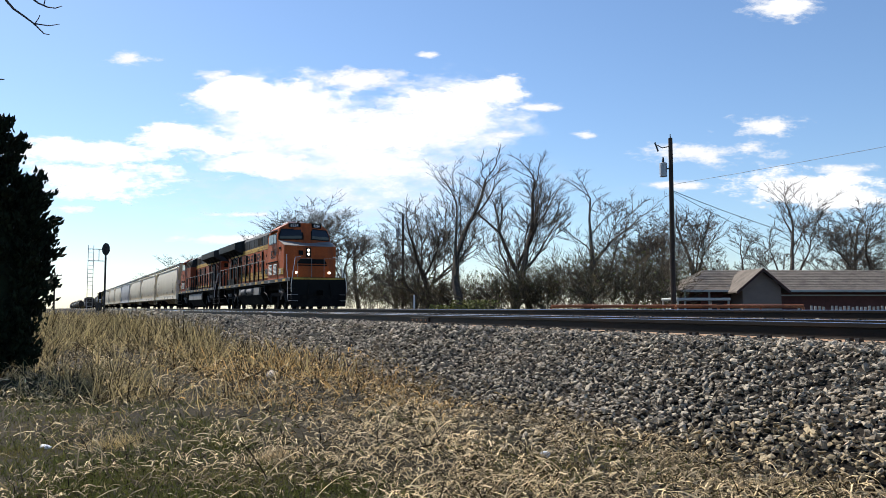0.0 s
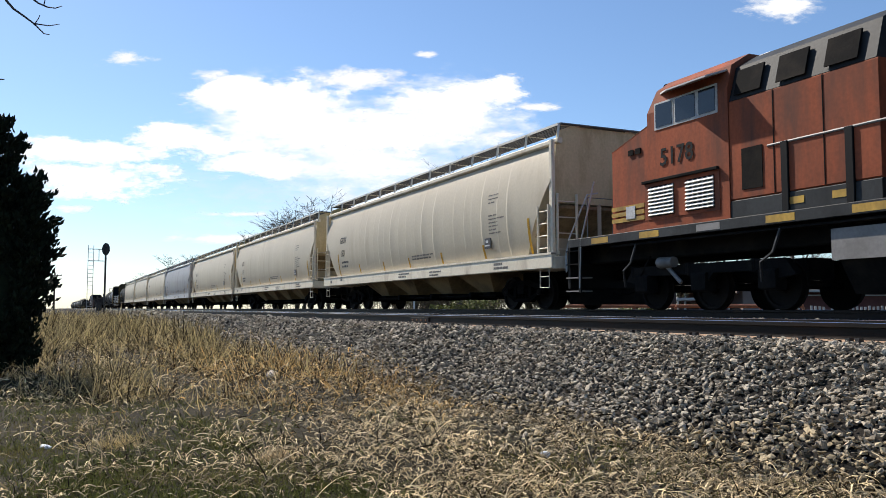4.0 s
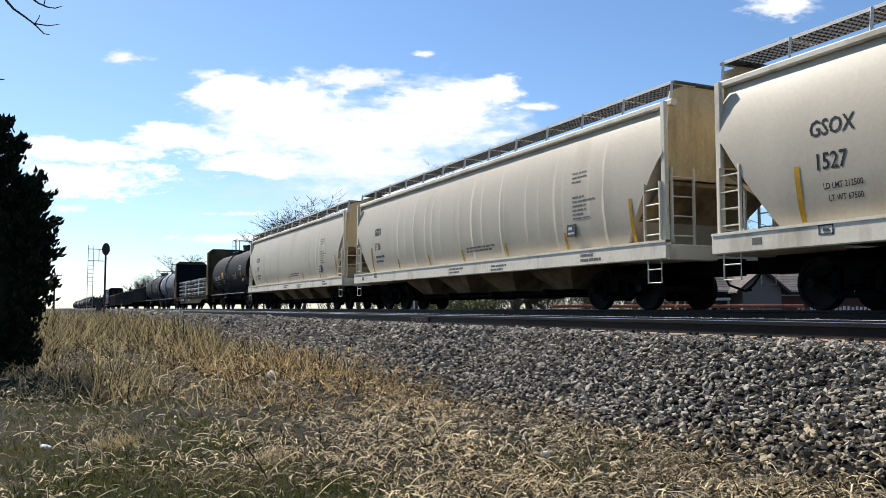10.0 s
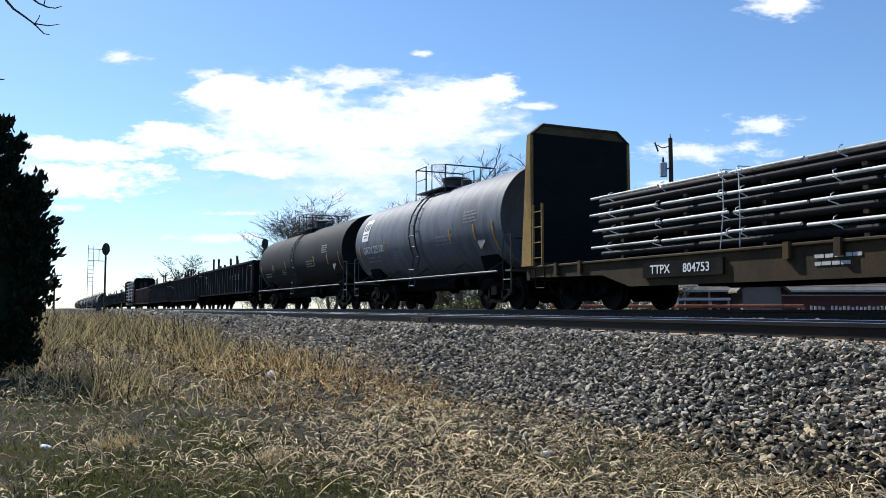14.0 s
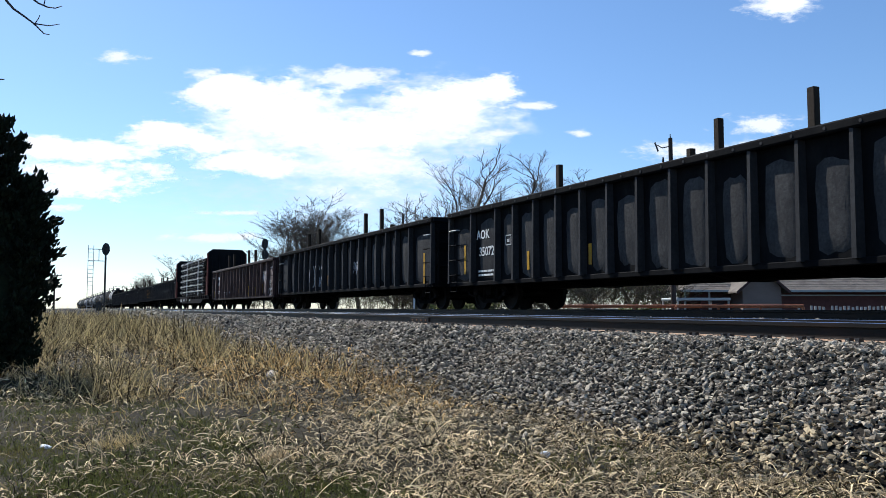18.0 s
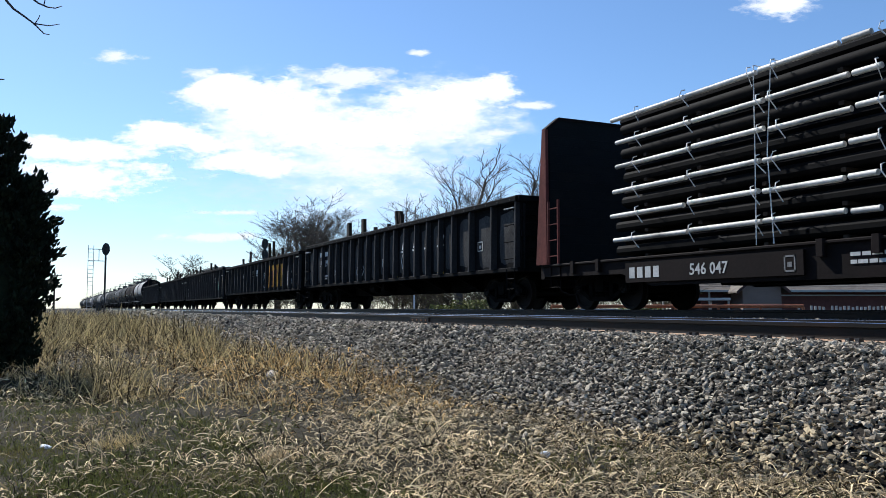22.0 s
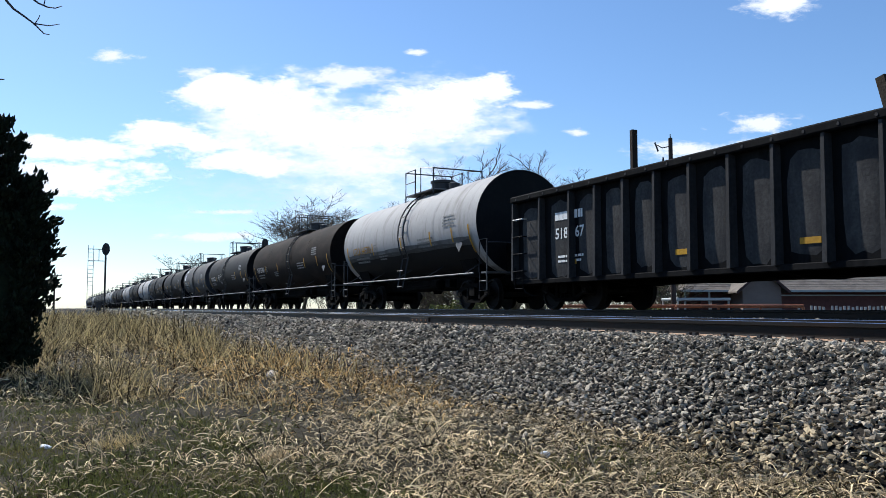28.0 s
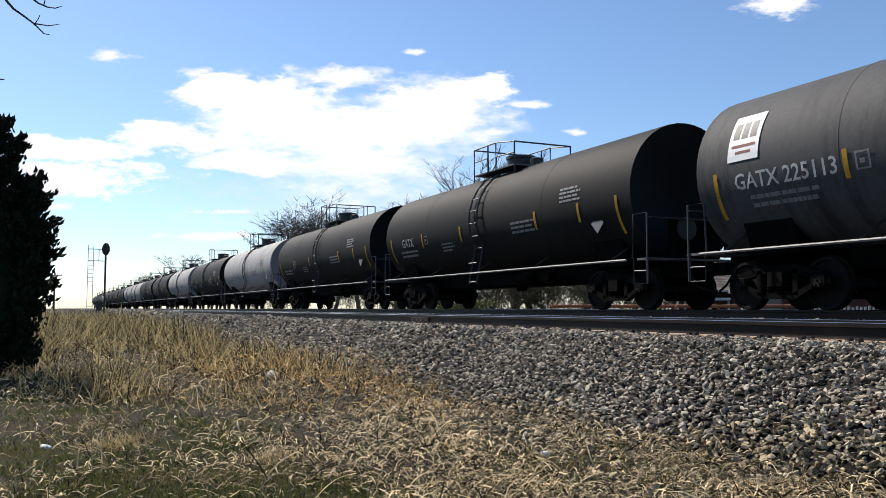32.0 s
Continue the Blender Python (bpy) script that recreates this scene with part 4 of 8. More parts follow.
# ---- utility poles and wires ----
def utility_pole(at, tall, can=True, arm=True, label="weathered timber utility pole with a transformer"):
    t = thing("utility_pole", label, "utility pole", "utility poles", Matrix.Translation(at))
    part("pole", Form().tube([(0, 0, -0.3), (0, 0, tall)], 0.16, 9, 0.115), M_POLE, t, smooth=True)
    part("top_pin", Form().tube([(0, 0, tall), (0, 0, tall + 0.22)], 0.025, 5), M_DARK, t)
    s = -SIDE
    if can:
        c = s * 0.42
        can_f = Form().lathe([(-0.02, 0.10), (0.0, 0.2), (0.75, 0.2), (0.8, 0.1)], "z", 14, (c.x, c.y, tall - 2.15))
        k = part("transformer", can_f, M_GREYM, t, "grey transformer can", smooth=True)
        part("bushing", Form().lathe([(0, 0.05), (0.12, 0.06), (0.3, 0.03)], "z", 8, (c.x, c.y, tall - 1.36)), M_DARK, k)
        part("bracket", Form().tube([(0, 0, tall - 1.7), (c.x, c.y, tall - 1.7)], 0.04, 5), M_DARK, t)
        arm_f = Form().tube([(0, 0, tall - 0.45), tuple(s * 0.45 + Vector((0, 0, tall - 0.55))), tuple(s * 0.72 + Vector((0, 0, tall - 0.4)))], 0.03, 5)
        part("cutout_arm", arm_f, M_DARK, t)
        part("fuse_cutout", Form().tube([tuple(s * 0.68 + Vector((0, 0, tall - 0.75))), tuple(s * 0.78 + Vector((0, 0, tall - 0.45))), tuple(s * 0.86 + Vector((0, 0, tall - 0.25)))], 0.05, 6), M_DARK, t)
    if arm:
        a0, a1 = s * 1.1, s * -1.1
        part("crossarm", Form().tube([tuple(a0 + Vector((0, 0, tall - 0.5))), tuple(a1 + Vector((0, 0, tall - 0.5)))], 0.06, 4), M_POLE, t)
        for k in (-1, -0.4, 0.4, 1):
            c = s * k
            part("insulator", Form().lathe([(0, 0.05), (0.08, 0.06), (0.14, 0.03)], "z", 7, (c.x, c.y, tall - 0.44)), M_DARK, t)
    return t


POLE1 = sight_place(1191, 45, -1.0)
utility_pole(POLE1, 10.5, True, False)
utility_pole(sight_place(713, 81, -1.0), 10.4, True, False, "distant timber utility pole with a small transformer")
utility_pole(sight_place(97, 130, -1.2), 7.0, False, True, "distant timber pole with a crossarm")


def cable(a, b, sag, label, r=0.018):
    a, b = Vector(a), Vector(b)
    pts = [a.lerp(b, k / 14) - Vector((0, 0, sag * 4 * (k / 14) * (1 - k / 14))) for k in range(15)]
    ob = part("overhead_cable", Form().tube(pts, r, 5), M_WIRE)
    return tagged(ob, label, "cable", "overhead cables")


cable(POLE1 + Vector((0, 0, 7.6)), sight_place(1640, 66, 3.9), 0.7, "black service cable sagging from the pole to the house")
cable(POLE1 + Vector((0, 0, 7.55)), sight_place(1700, 64, 2.6), 1.5, "black service cable sagging from the pole", 0.014)
cable(POLE1 + Vector((0, 0, 7.9)), POLE1 + Vector((60, 0.3, 8.6)), 0.5, "thin cable along the line of poles", 0.010)
cable(POLE1 + Vector((0, 0, 7.3)), sight_place(1325, 60, 4.0) + Vector((0, 0, -0.2)), 0.5, "thin drop cable to the house", 0.012)


# ---- signals ----
def signal(at, tall, heads, ladder):
    t = thing("railway_signal", "black railway colour-light signal on a steel mast", "railway signal", "railway signals", Matrix.Translation(at))
    part("foundation", Form().slab(-0.35, 0.35, -0.35, 0.35, -0.3, 0.25, 0.03), M_PALEWOOD, t)
    part("mast", Form().tube([(0, 0, 0.2), (0, 0, tall)], 0.075, 8), M_DARK, t, smooth=True)
    for k in range(heads):
        z = tall - 0.1 - 0.95 * k
        # the target faces up the line, towards the camera
        oval = []
        for i in range(20):
            a = 2 * math.pi * i / 20
            oval.append((0.30 * math.cos(a), z + 0.50 * math.sin(a)))
        h = part("signal_head", Form().prism(oval, "x", 0.10, 0.16), M_DARK, t, "oval black backboard")
        part("lamp_case", Form().slab(-0.12, 0.10, -0.16, 0.16, z - 0.36, z + 0.36, 0.03), M_DARK, h)
        for j in (-0.22, 0, 0.22):
            part("hood", Form().lathe([(0.16, 0.09), (0.36, 0.095)], "x", 10, (0, 0, z + j)), M_DARK, h)
    if ladder:
        for s in (-0.2, 0.2):
            part("ladder_stile", Form().tube([(-0.1, -1.1 + s, 0.0), (-0.1, -1.1 + s, tall + 0.2)], 0.022, 4), M_GREYM, t)
        for k in range(int(tall / 0.33)):
            part("rung", Form().tube([(-0.1, -1.3, 0.3 + k * 0.33), (-0.1, -0.9, 0.3 + k * 0.33)], 0.016, 4), M_GREYM, t)
        for z in (tall - 0.1, tall - 1.05):
            part("bracket", Form().slab(-0.14, -0.06, -1.3, 0.0, z - 0.03, z + 0.03, 0.01), M_GREYM, t)
        part("platform_post", Form().tube([(-0.1, -0.5, tall - 1.05), (-0.1, -0.5, tall - 0.1)], 0.03, 5), M_GREYM, t)
        part("relay_box", Form().slab(-0.2, 0.2, -0.62, -0.2, 0.9, 1.6, 0.03), M_DARK, t)
    return t


signal(Vector((-72.0, 3.45, -1.0)), 6.0, 1, True)
signal(Vector((-74.5, 16.9, -0.95)), 7.0, 2, False)


# ---- house beyond the line ----
def house():
    m = Matrix.Translation(sight_place(1347, 63, -1.05)) @ Matrix(((SIDE.x, FORE.x, 0, 0), (SIDE.y, FORE.y, 0, 0), (0, 0, 1, 0), (0, 0, 0, 1)))
    t = thing("house", "low single-storey house with brown shingle roof and grey-brown gable", "house", "", m)
    # local x to the right, y away
    wall = Form()
    wall.box(-3.9, 16.0, 2.6, 9.0, -0.2, 2.75)
    part("wall", wall, M_REDBRICK, t, "dark red brick wall")
    gab = Form().prism([(-1.45, -0.2), (1.5, -0.2), (1.5, 2.75), (0.0, 4.05), (-1.45, 2.75)], "y", 0.0, 2.6)
    part("gable_wall", gab, M_SIDING, t, "grey-brown sided gable wall")
    # siding boards
    for k in range(11):
        z = 0.1 + k * 0.30
        half = 1.46 if z < 2.7 else max(0.2, 1.46 * (4.0 - z) / 1.3)
        part("siding_board", Form().prism([(-0.02, z), (0.0, z), (0.0, z + 0.29), (-0.008, z + 0.29)], "x", -half, half), M_SIDING, t)
    # main hip roof and its eaves
    main = Form()
    main.add([(-5.6, 1.7, 2.62), (16.6, 1.7, 2.62), (16.6, 9.9, 2.62), (-5.6, 9.9, 2.62), (-2.6, 5.8, 4.35), (16.6, 5.8, 4.35)],
             [(0, 1, 5, 4), (3, 4, 5, 2), (0, 4, 3), (1, 2, 5), (0, 3, 2, 1)])
    r = part("roof", main, M_SHINGLE, t, "brown asphalt shingle roof")
    part("fascia", Form().box(-5.65, 16.65, 1.62, 1.70, 2.45, 2.63), M_FASCIA, t, "pale fascia board")
    # shingle courses
    for k in range(1, 12):
        a = k / 12
        y, z = 1.7 + 4.1 * a, 2.62 + 1.73 * a
        part("shingle_course", Form().box(-5.6 + 3.0 * a, 16.6, y, y + 0.05, z, z + 0.022), M_SHINGLE, r)
    for s in (-1, 1):
        slope = Form().prism([(0, 4.12), (0, 4.24), (s * 2.05, 2.46), (s * 2.05, 2.34)], "y", -0.45, 4.6)
        part("porch_roof", slope, M_SHINGLE, t, "dark-edged gable roof")
        part("barge_board", Form().prism([(0, 4.02), (0, 4.24), (s * 2.05, 2.46), (s * 2.05, 2.24)], "y", -0.50, -0.452), M_BARGE, t, "dark oxblood barge board")
    # porch
    for x in (-5.3, -3.4):
        part("porch_post", Form().slab(x - 0.07, x + 0.07, 1.8, 1.94, -0.2, 2.5, 0.02), M_FASCIA, t)
    # a second pale board under the eaves
    part("soffit_board", Form().box(2.2, 16.4, 2.42, 2.50, 2.16, 2.26), M_FASCIA, t, "pale board under the eaves")
    part("door", Form().box(-2.9, -2.0, 2.53, 2.6, 0, 2.05), M_BARGE, t)
    part("chimney", Form().slab(3.0, 3.6, 6.2, 6.8, 3.6, 4.4, 0.02), M_REDBRICK, t)
    return t


house()


def carport():
    m = Matrix.Translation(sight_place(1238, 52, -1.0)) @ Matrix(((SIDE.x, FORE.x, 0, 0), (SIDE.y, FORE.y, 0, 0), (0, 0, 1, 0), (0, 0, 0, 1)))
    t = thing("carport", "low flat-roofed metal carport", "carport", "", m)
    part("roof", Form().slab(-1.8, 1.5, -1.2, 2.4, 1.62, 1.78, 0.03), M_GREYM, t)
    for x, y in ((-1.7, -1.1), (1.4, -1.1), (-1.7, 2.3), (1.4, 2.3)):
        part("post", Form().tube([(x, y, -0.2), (x, y, 1.65)], 0.06, 6), M_PALEWOOD, t)


carport()


def shed(u, depth, w, h, label, material):
    m = Matrix.Translation(sight_place(u, depth, -1.0)) @ Matrix(((SIDE.x, FORE.x, 0, 0), (SIDE.y, FORE.y, 0, 0), (0, 0, 1, 0), (0, 0, 0, 1)))
    t = thing("shed", label, "shed", "far sheds", m)
    part("wall", Form().box(-w, w, 0, 2.5, -0.2, h), material, t)
    part("roof", Form().prism([(-w - 0.2, h), (0, h + 0.8), (w + 0.2, h), (w + 0.2, h + 0.1), (0, h + 0.9), (-w - 0.2, h + 0.1)], "y", -0.2, 2.7), M_SHINGLE, t)
    part("door", Form().box(-0.4, 0.4, -0.03, 0.0, -0.1, 1.7 if h > 1.8 else h - 0.1), M_PALEWOOD, t)


shed(938, 70, 1.1, 1.1, "small shed with a steep dark roof among the brush", M_SIDING)
shed(860, 82, 1.6, 1.0, "low pale shed among the brush", M_FASCIA)


# rust-coloured steel pipe on short posts along the yard's edge, and a board fence
def guard_rail(u0, u1, depth):
    a, b = sight_place(u0, depth, 0), sight_place(u1, depth, 0)
    t = thing("pipe_fence", "low rust-red pipe fence on short posts", "fence", "yard fences")
    n = max(2, int((b - a).length / 2.2))
    part("rail", Form().tube([a + Vector((0, 0, 0.24)), b + Vector((0, 0, 0.24))], 0.085, 8), M_RUSTPIPE, t, smooth=True)
    part("rail", Form().tube([a + Vector((0, 0, -0.15)), b + Vector((0, 0, -0.15))], 0.07, 8), M_RUSTPIPE, t, smooth=True)
    for k in range(n + 1):
        p = a.lerp(b, k / n)
        part("post", Form().tube([p + Vector((0, 0, -1.2)), p + Vector((0, 0, 0.2))], 0.07, 6), M_RUSTPIPE, t)


guard_rail(975, 1195, 44)
guard_rail(1195, 1420, 43)


def board_fence(u0, u1, depth):
    a, b = sight_place(u0, depth, 0), sight_place(u1, depth, 0)
    t = thing("board_fence", "pale weathered picket fence beside the yard", "fence", "yard fences")
    d = (b - a)
    n = int(d.length / 0.22)
    rng = random.Random(4)
    one = Form().box(-0.06, 0.06, -0.012, 0.012, 0, 1.30).mesh("picket")
    one.materials.append(M_PALEWOOD)
    ang = math.degrees(math.atan2(d.y, d.x))
    for k in range(n):
        if rng.random() < 0.18:
            continue
        p = a.lerp(b, k / n)
        shared("picket", one, t, pose(p.x, p.y, -1.05 + rng.uniform(-0.05, 0.03), 0, 0, ang))
    part("rail", Form().tube([a + Vector((0, 0.05, -0.05)), b + Vector((0, 0.05, -0.05))], 0.05, 4), M_PALEWOOD, t)
    part("rail", Form().tube([a + Vector((0, 0.05, -0.7)), b + Vector((0, 0.05, -0.7))], 0.05, 4), M_PALEWOOD, t)


board_fence(1412, 1640, 45)

# white marker post by the far track
mk = thing("marker_post", "white painted trackside marker post", "post", "", Matrix.Translation(sight_place(733, 58, -1.0)))
part("post", Form().tube([(0, 0, -0.2), (0, 0, 2.0)], 0.07, 8), M_WHITE, mk, smooth=True)
part("cap", Form().lathe([(0, 0.075), (0.06, 0.06), (0.09, 0.01)], "z", 8, (0, 0, 2.0)), M_WHITE, mk)


# litter and stubble clumps near the camera
def litter_piece(u, depth, size, label, material):
    p = sight_place(u, depth)
    p.z = ground_z(p.x, p.y) + size * 0.35
    rng = random.Random(int(u))
    f = Form().lathe([(-1.0, 0.5), (-0.9, 0.75), (0.2, 0.8), (0.7, 0.45), (1.0, 0.3)], "x", 9)
    f.v = [(x * size, y * size * rng.uniform(0.7, 1.1), z * size * 0.6 * rng.uniform(0.7, 1.1)) for x, y, z in f.v]
    ob = part("litter", f, material)
    ob.matrix_basis = pose(p.x, p.y, p.z, 10, 5, rng.uniform(0, 180))
    tagged(ob, label, "litter", "scraps of litter")


litter_piece(963, 6.3, 0.055, "crumpled white paper scrap on the gravel", M_BALLWHITE)
litter_piece(92, 7.0, 0.042, "white plastic scrap lying in the grass", M_BALLWHITE)
litter_piece(485, 13.5, 0.13, "dusty crumpled paper sack caught in the weeds", M_PALEWOOD)


def tuft(u, v, size, tall, seed, material=None, width=0.006):
    d = 1.1 * 1461 / (v - 546)
    p = sight_place(u, d)
    rng = random.Random(seed)
    rows = []
    for _ in range(420):
        x, y = p.x + rng.gauss(0, size), p.y + rng.gauss(0, size)
        rows.append((blade(rng, width, tall * rng.uniform(0.3, 0.9), 0.75), (x, y, ground_z(x, y) - 0.01)))
    scatter_mesh("grass_tuft", blade_v, blade_f, rows, material or M_STRAW, "clump of bleached dead grass", "grass")


tuft(490, 805, 0.075, 0.17, 1, M_STALK, 0.016)
tuft(1340, 860, 0.09, 0.14, 2, M_STALK, 0.008)
tuft(690, 672, 0.22, 0.30, 3)
tuft(215, 770, 0.15, 0.22, 4)
# ---- rolling stock: local x forward along the line, y = 0 on the centre line, z = 0 on the rail head; the camera sees the -y side ----
WHEEL_R = 0.457
wheelsets = []


def wheel_form(r=WHEEL_R):
    f = Form()
    for s in (-1, 1):
        y = s * GAUGE
        f.lathe([(y - s * 0.075, r + 0.026), (y - s * 0.045, r + 0.026), (y - s * 0.04, r), (y + s * 0.065, r - 0.006), (y + s * 0.065, r - 0.06), (y + s * 0.02, r - 0.075), (y + s * 0.0, 0.14), (y + s * 0.05, 0.12), (y + s * 0.06, 0.10)], "y", 22)
    f.lathe([(-1.03, 0.08), (1.03, 0.08)], "y", 10)
    for s in (-1, 1):
        for k in range(3):
            a = 2 * math.pi * k / 3
            f.lathe([(s * 1.03, 0.022), (s * 1.055, 0.02)], "y", 6, (0.05 * math.cos(a), 0, 0.05 * math.sin(a)))
    return f


WHEELSET = wheel_form().mesh("wheelset", True)
WHEELSET.materials.append(M_WHEEL)
WHEELSET.set_sharp_from_angle(angle=radians(35))


def wheelset(parent, x):
    w = shared("wheelset", WHEELSET, parent)
    w.matrix_parent_inverse = Matrix.Translation((x, 0, WHEEL_R))
    wheelsets.append(w)
    return w


def side_frame(s):
    """The cast side of a freight truck, with its window, spring nest and bearing ends."""
    f = Form()
    y0, y1 = s * 0.93 - 0.07, s * 0.93 + 0.07
    top = [(-1.12, 0.56), (-0.95, 0.66), (-0.40, 0.80), (0.40, 0.80), (0.95, 0.66), (1.12, 0.56), (1.12, 0.44), (0.95, 0.50), (0.36, 0.66), (-0.36, 0.66), (-0.95, 0.50), (-1.12, 0.44)]
    f.prism(top, "y", y0, y1)
    f.prism([(-1.0, 0.50), (-0.42, 0.20), (0.42, 0.20), (1.0, 0.50), (0.86, 0.52), (0.36, 0.30), (-0.36, 0.30), (-0.86, 0.52)], "y", y0, y1)
    for k in (-1, 1):
        f.slab(k * 0.40 - 0.07, k * 0.40 + 0.07, y0, y1, 0.26, 0.72, 0.015)
        f.slab(k * 0.89 - 0.14, k * 0.89 + 0.14, y0 - 0.02, y1 + 0.02, 0.40, 0.60, 0.02)
    return f


def springs():
    f = Form()
    for s in (-1, 1):
        for dx in (-0.2, 0.0, 0.2):
            for z in (0.30, 0.36, 0.42, 0.48, 0.54):
                f.lathe([(z, 0.075), (z + 0.035, 0.075)], "z", 8, (dx, s * 0.93, 0))
    return f


TRUCK_MESH = {}


def truck(car, x):
    """A two-axle freight truck."""
    if not TRUCK_MESH:
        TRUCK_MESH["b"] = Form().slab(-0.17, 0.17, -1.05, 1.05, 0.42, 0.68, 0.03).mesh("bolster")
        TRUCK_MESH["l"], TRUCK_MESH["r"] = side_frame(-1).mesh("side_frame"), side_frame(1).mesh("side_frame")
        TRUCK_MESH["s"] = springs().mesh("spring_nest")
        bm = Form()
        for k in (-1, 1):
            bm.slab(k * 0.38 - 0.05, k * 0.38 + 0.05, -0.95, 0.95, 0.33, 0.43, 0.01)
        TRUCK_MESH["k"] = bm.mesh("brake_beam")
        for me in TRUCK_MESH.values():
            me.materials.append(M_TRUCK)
    t = shared("truck", TRUCK_MESH["b"], car, Matrix.Translation((x, 0, 0)), "two-axle truck of dark cast steel")
    for key, nm in (("l", "side_frame"), ("r", "side_frame"), ("s", "spring_nest"), ("k", "brake_beam")):
        ob = shared(nm, TRUCK_MESH[key], t)
        if nm == "spring_nest":
            ob["kind"] = "stuff"
    for k in (-1, 1):
        wheelset(t, k * 0.89)
    return t


def coupler(car, x):
    s = 1 if x > 0 else -1
    f = Form().slab(min(x - s * 0.1, x - s * 0.75), max(x - s * 0.1, x - s * 0.75), -0.07, 0.07, 0.78, 0.92, 0.02)
    f.slab(x - 0.14, x + 0.14, -0.14, 0.12, 0.72, 0.98, 0.04)
    part("coupler", f, M_TRUCK, car)
    part("air_hose", Form().tube([(x - s * 0.5, -0.28, 0.75), (x - s * 0.3, -0.3, 0.5), (x, -0.2, 0.38), (x + s * 0.1, -0.1, 0.4)], 0.025, 5), M_LFRAME, car)


def ladder(car, x0, x1, y, z0, z1, n, material, name="ladder"):
    """A side ladder: two stiles, and rungs as sub-parts."""
    f = Form()
    f.slab(x0 - 0.025, x0 + 0.025, y - 0.03, y + 0.03, z0, z1, 0.008)
    f.slab(x1 - 0.025, x1 + 0.025, y - 0.03, y + 0.03, z0, z1, 0.008)
    ob = part(name, f, material, car)
    for k in range(n):
        z = z0 + (z1 - z0) * (k + 0.5) / n
        part("rung", Form().tube([(x0, y, z), (x1, y, z)], 0.016, 5), material, ob)
    return ob


def end_ladder(car, x, y0, y1, z0, z1, n, material):
    f = Form()
    for y in (y0, y1):
        f.slab(x - 0.03, x + 0.03, y - 0.025, y + 0.025, z0, z1, 0.008)
    ob = part("end_ladder", f, material, car)
    for k in range(n):
        z = z0 + (z1 - z0) * (k + 0.5) / n
        part("rung", Form().tube([(x, y0, z), (x, y1, z)], 0.016, 5), material, ob)


def stirrup(car, x, y, material, z0=0.55, z1=1.1, w=0.42):
    f = Form().tube([(x - w / 2, y, z1), (x - w / 2, y, z0), (x + w / 2, y, z0), (x + w / 2, y, z1)], 0.018, 5)
    f.tube([(x - w / 2, y, (z0 + z1) / 2), (x + w / 2, y, (z0 + z1) / 2)], 0.015, 5)
    part("stirrup_step", f, material, car)


def bars(car, x, y, z, widths, h, gap, material, name="stencil", label="", wrap=None):
    """Small print as plain bars on the near side."""
    f = Form()
    for k, w in enumerate(widths):
        zz = z - k * (h + gap)
        x0 = x
        rest = w
        rr = random.Random(k * 7 + int(x * 10))
        while rest > 0.05:
            d = min(rest, rr.uniform(0.08, 0.3))
            xa, xb = x0, x0 + d * 0.86
            if wrap:
                f.add([(xa, wrap(xa, zz - h), zz - h), (xb, wrap(xb, zz - h), zz - h), (xb, wrap(xb, zz), zz), (xa, wrap(xa, zz), zz)], [(0, 1, 2, 3)])
            else:
                f.box(xa, xb, y - 0.003, y + 0.001, zz - h, zz)
            x0 += d
            rest -= d
    return tagged(part(name, f, material, car, label), kind="stuff")


def outline_mark(car, x, y, z, w, h, material, t=0.025):
    f = Form()
    f.box(x, x + w, y - 0.004, y, z, z + t)
    f.box(x, x + w, y - 0.004, y, z + h - t, z + h)
    f.box(x, x + t, y - 0.004, y, z, z + h)
    f.box(x + w - t, x + w, y - 0.004, y, z, z + h)
    f.box(x + w * 0.3, x + w * 0.7, y - 0.004, y, z + h * 0.3, z + h * 0.6)
    return part("marking_box", f, material, car)


def scribble(car, x, y, z, w, h, material, seed, strokes=5, thick=0.035, name="graffiti"):
    """Spray-paint strokes that nobody can read: hooks, loops and waves, flat on the side."""
    rng = random.Random(seed)
    f = Form()
    cell = w / strokes
    for s in range(strokes):
        cx, cz = x + cell * (s + 0.5), z + h * 0.5
        kind = rng.choice((0, 0, 2, 3, 3))
        pts = []
        for k in range(19):
            a = k / 18
            if kind == 0:
                p = (math.cos(5.6 * a + 0.6), math.sin(5.6 * a + 0.6))
            elif kind == 1:
                p = (-0.8 + 1.6 * a, math.sin(9.0 * a) * 0.9)
            elif kind == 2:
                p = (0.7 * math.sin(4.4 * a), 1 - 2 * a)
            else:
                p = (-0.6 + 0.5 * math.sin(6.3 * a), 1 - 2 * a) if a < 0.6 else (-0.9 + 1.8 * (a - 0.6) * 2.5, -0.2 + 1.2 * math.sin((a - 0.6) * 7))
            pts.append((cx + cell * 0.56 * p[0] + rng.gauss(0, 0.008), cz + h * 0.5 * p[1] + rng.gauss(0, 0.008)))
        for (ax, az), (bx, bz) in zip(pts, pts[1:]):
            d = Vector((bx - ax, bz - az))
            if d.length < 1e-4:
                continue
            n = Vector((-d.y, d.x)).normalized() * thick * 0.5
            f.add([(ax - n.x, y, az - n.y), (bx - n.x, y, bz - n.y), (bx + n.x, y, bz + n.y), (ax + n.x, y, az + n.y)], [(0, 1, 2, 3)])
    return tagged(part(name, f, material, car), kind="stuff")


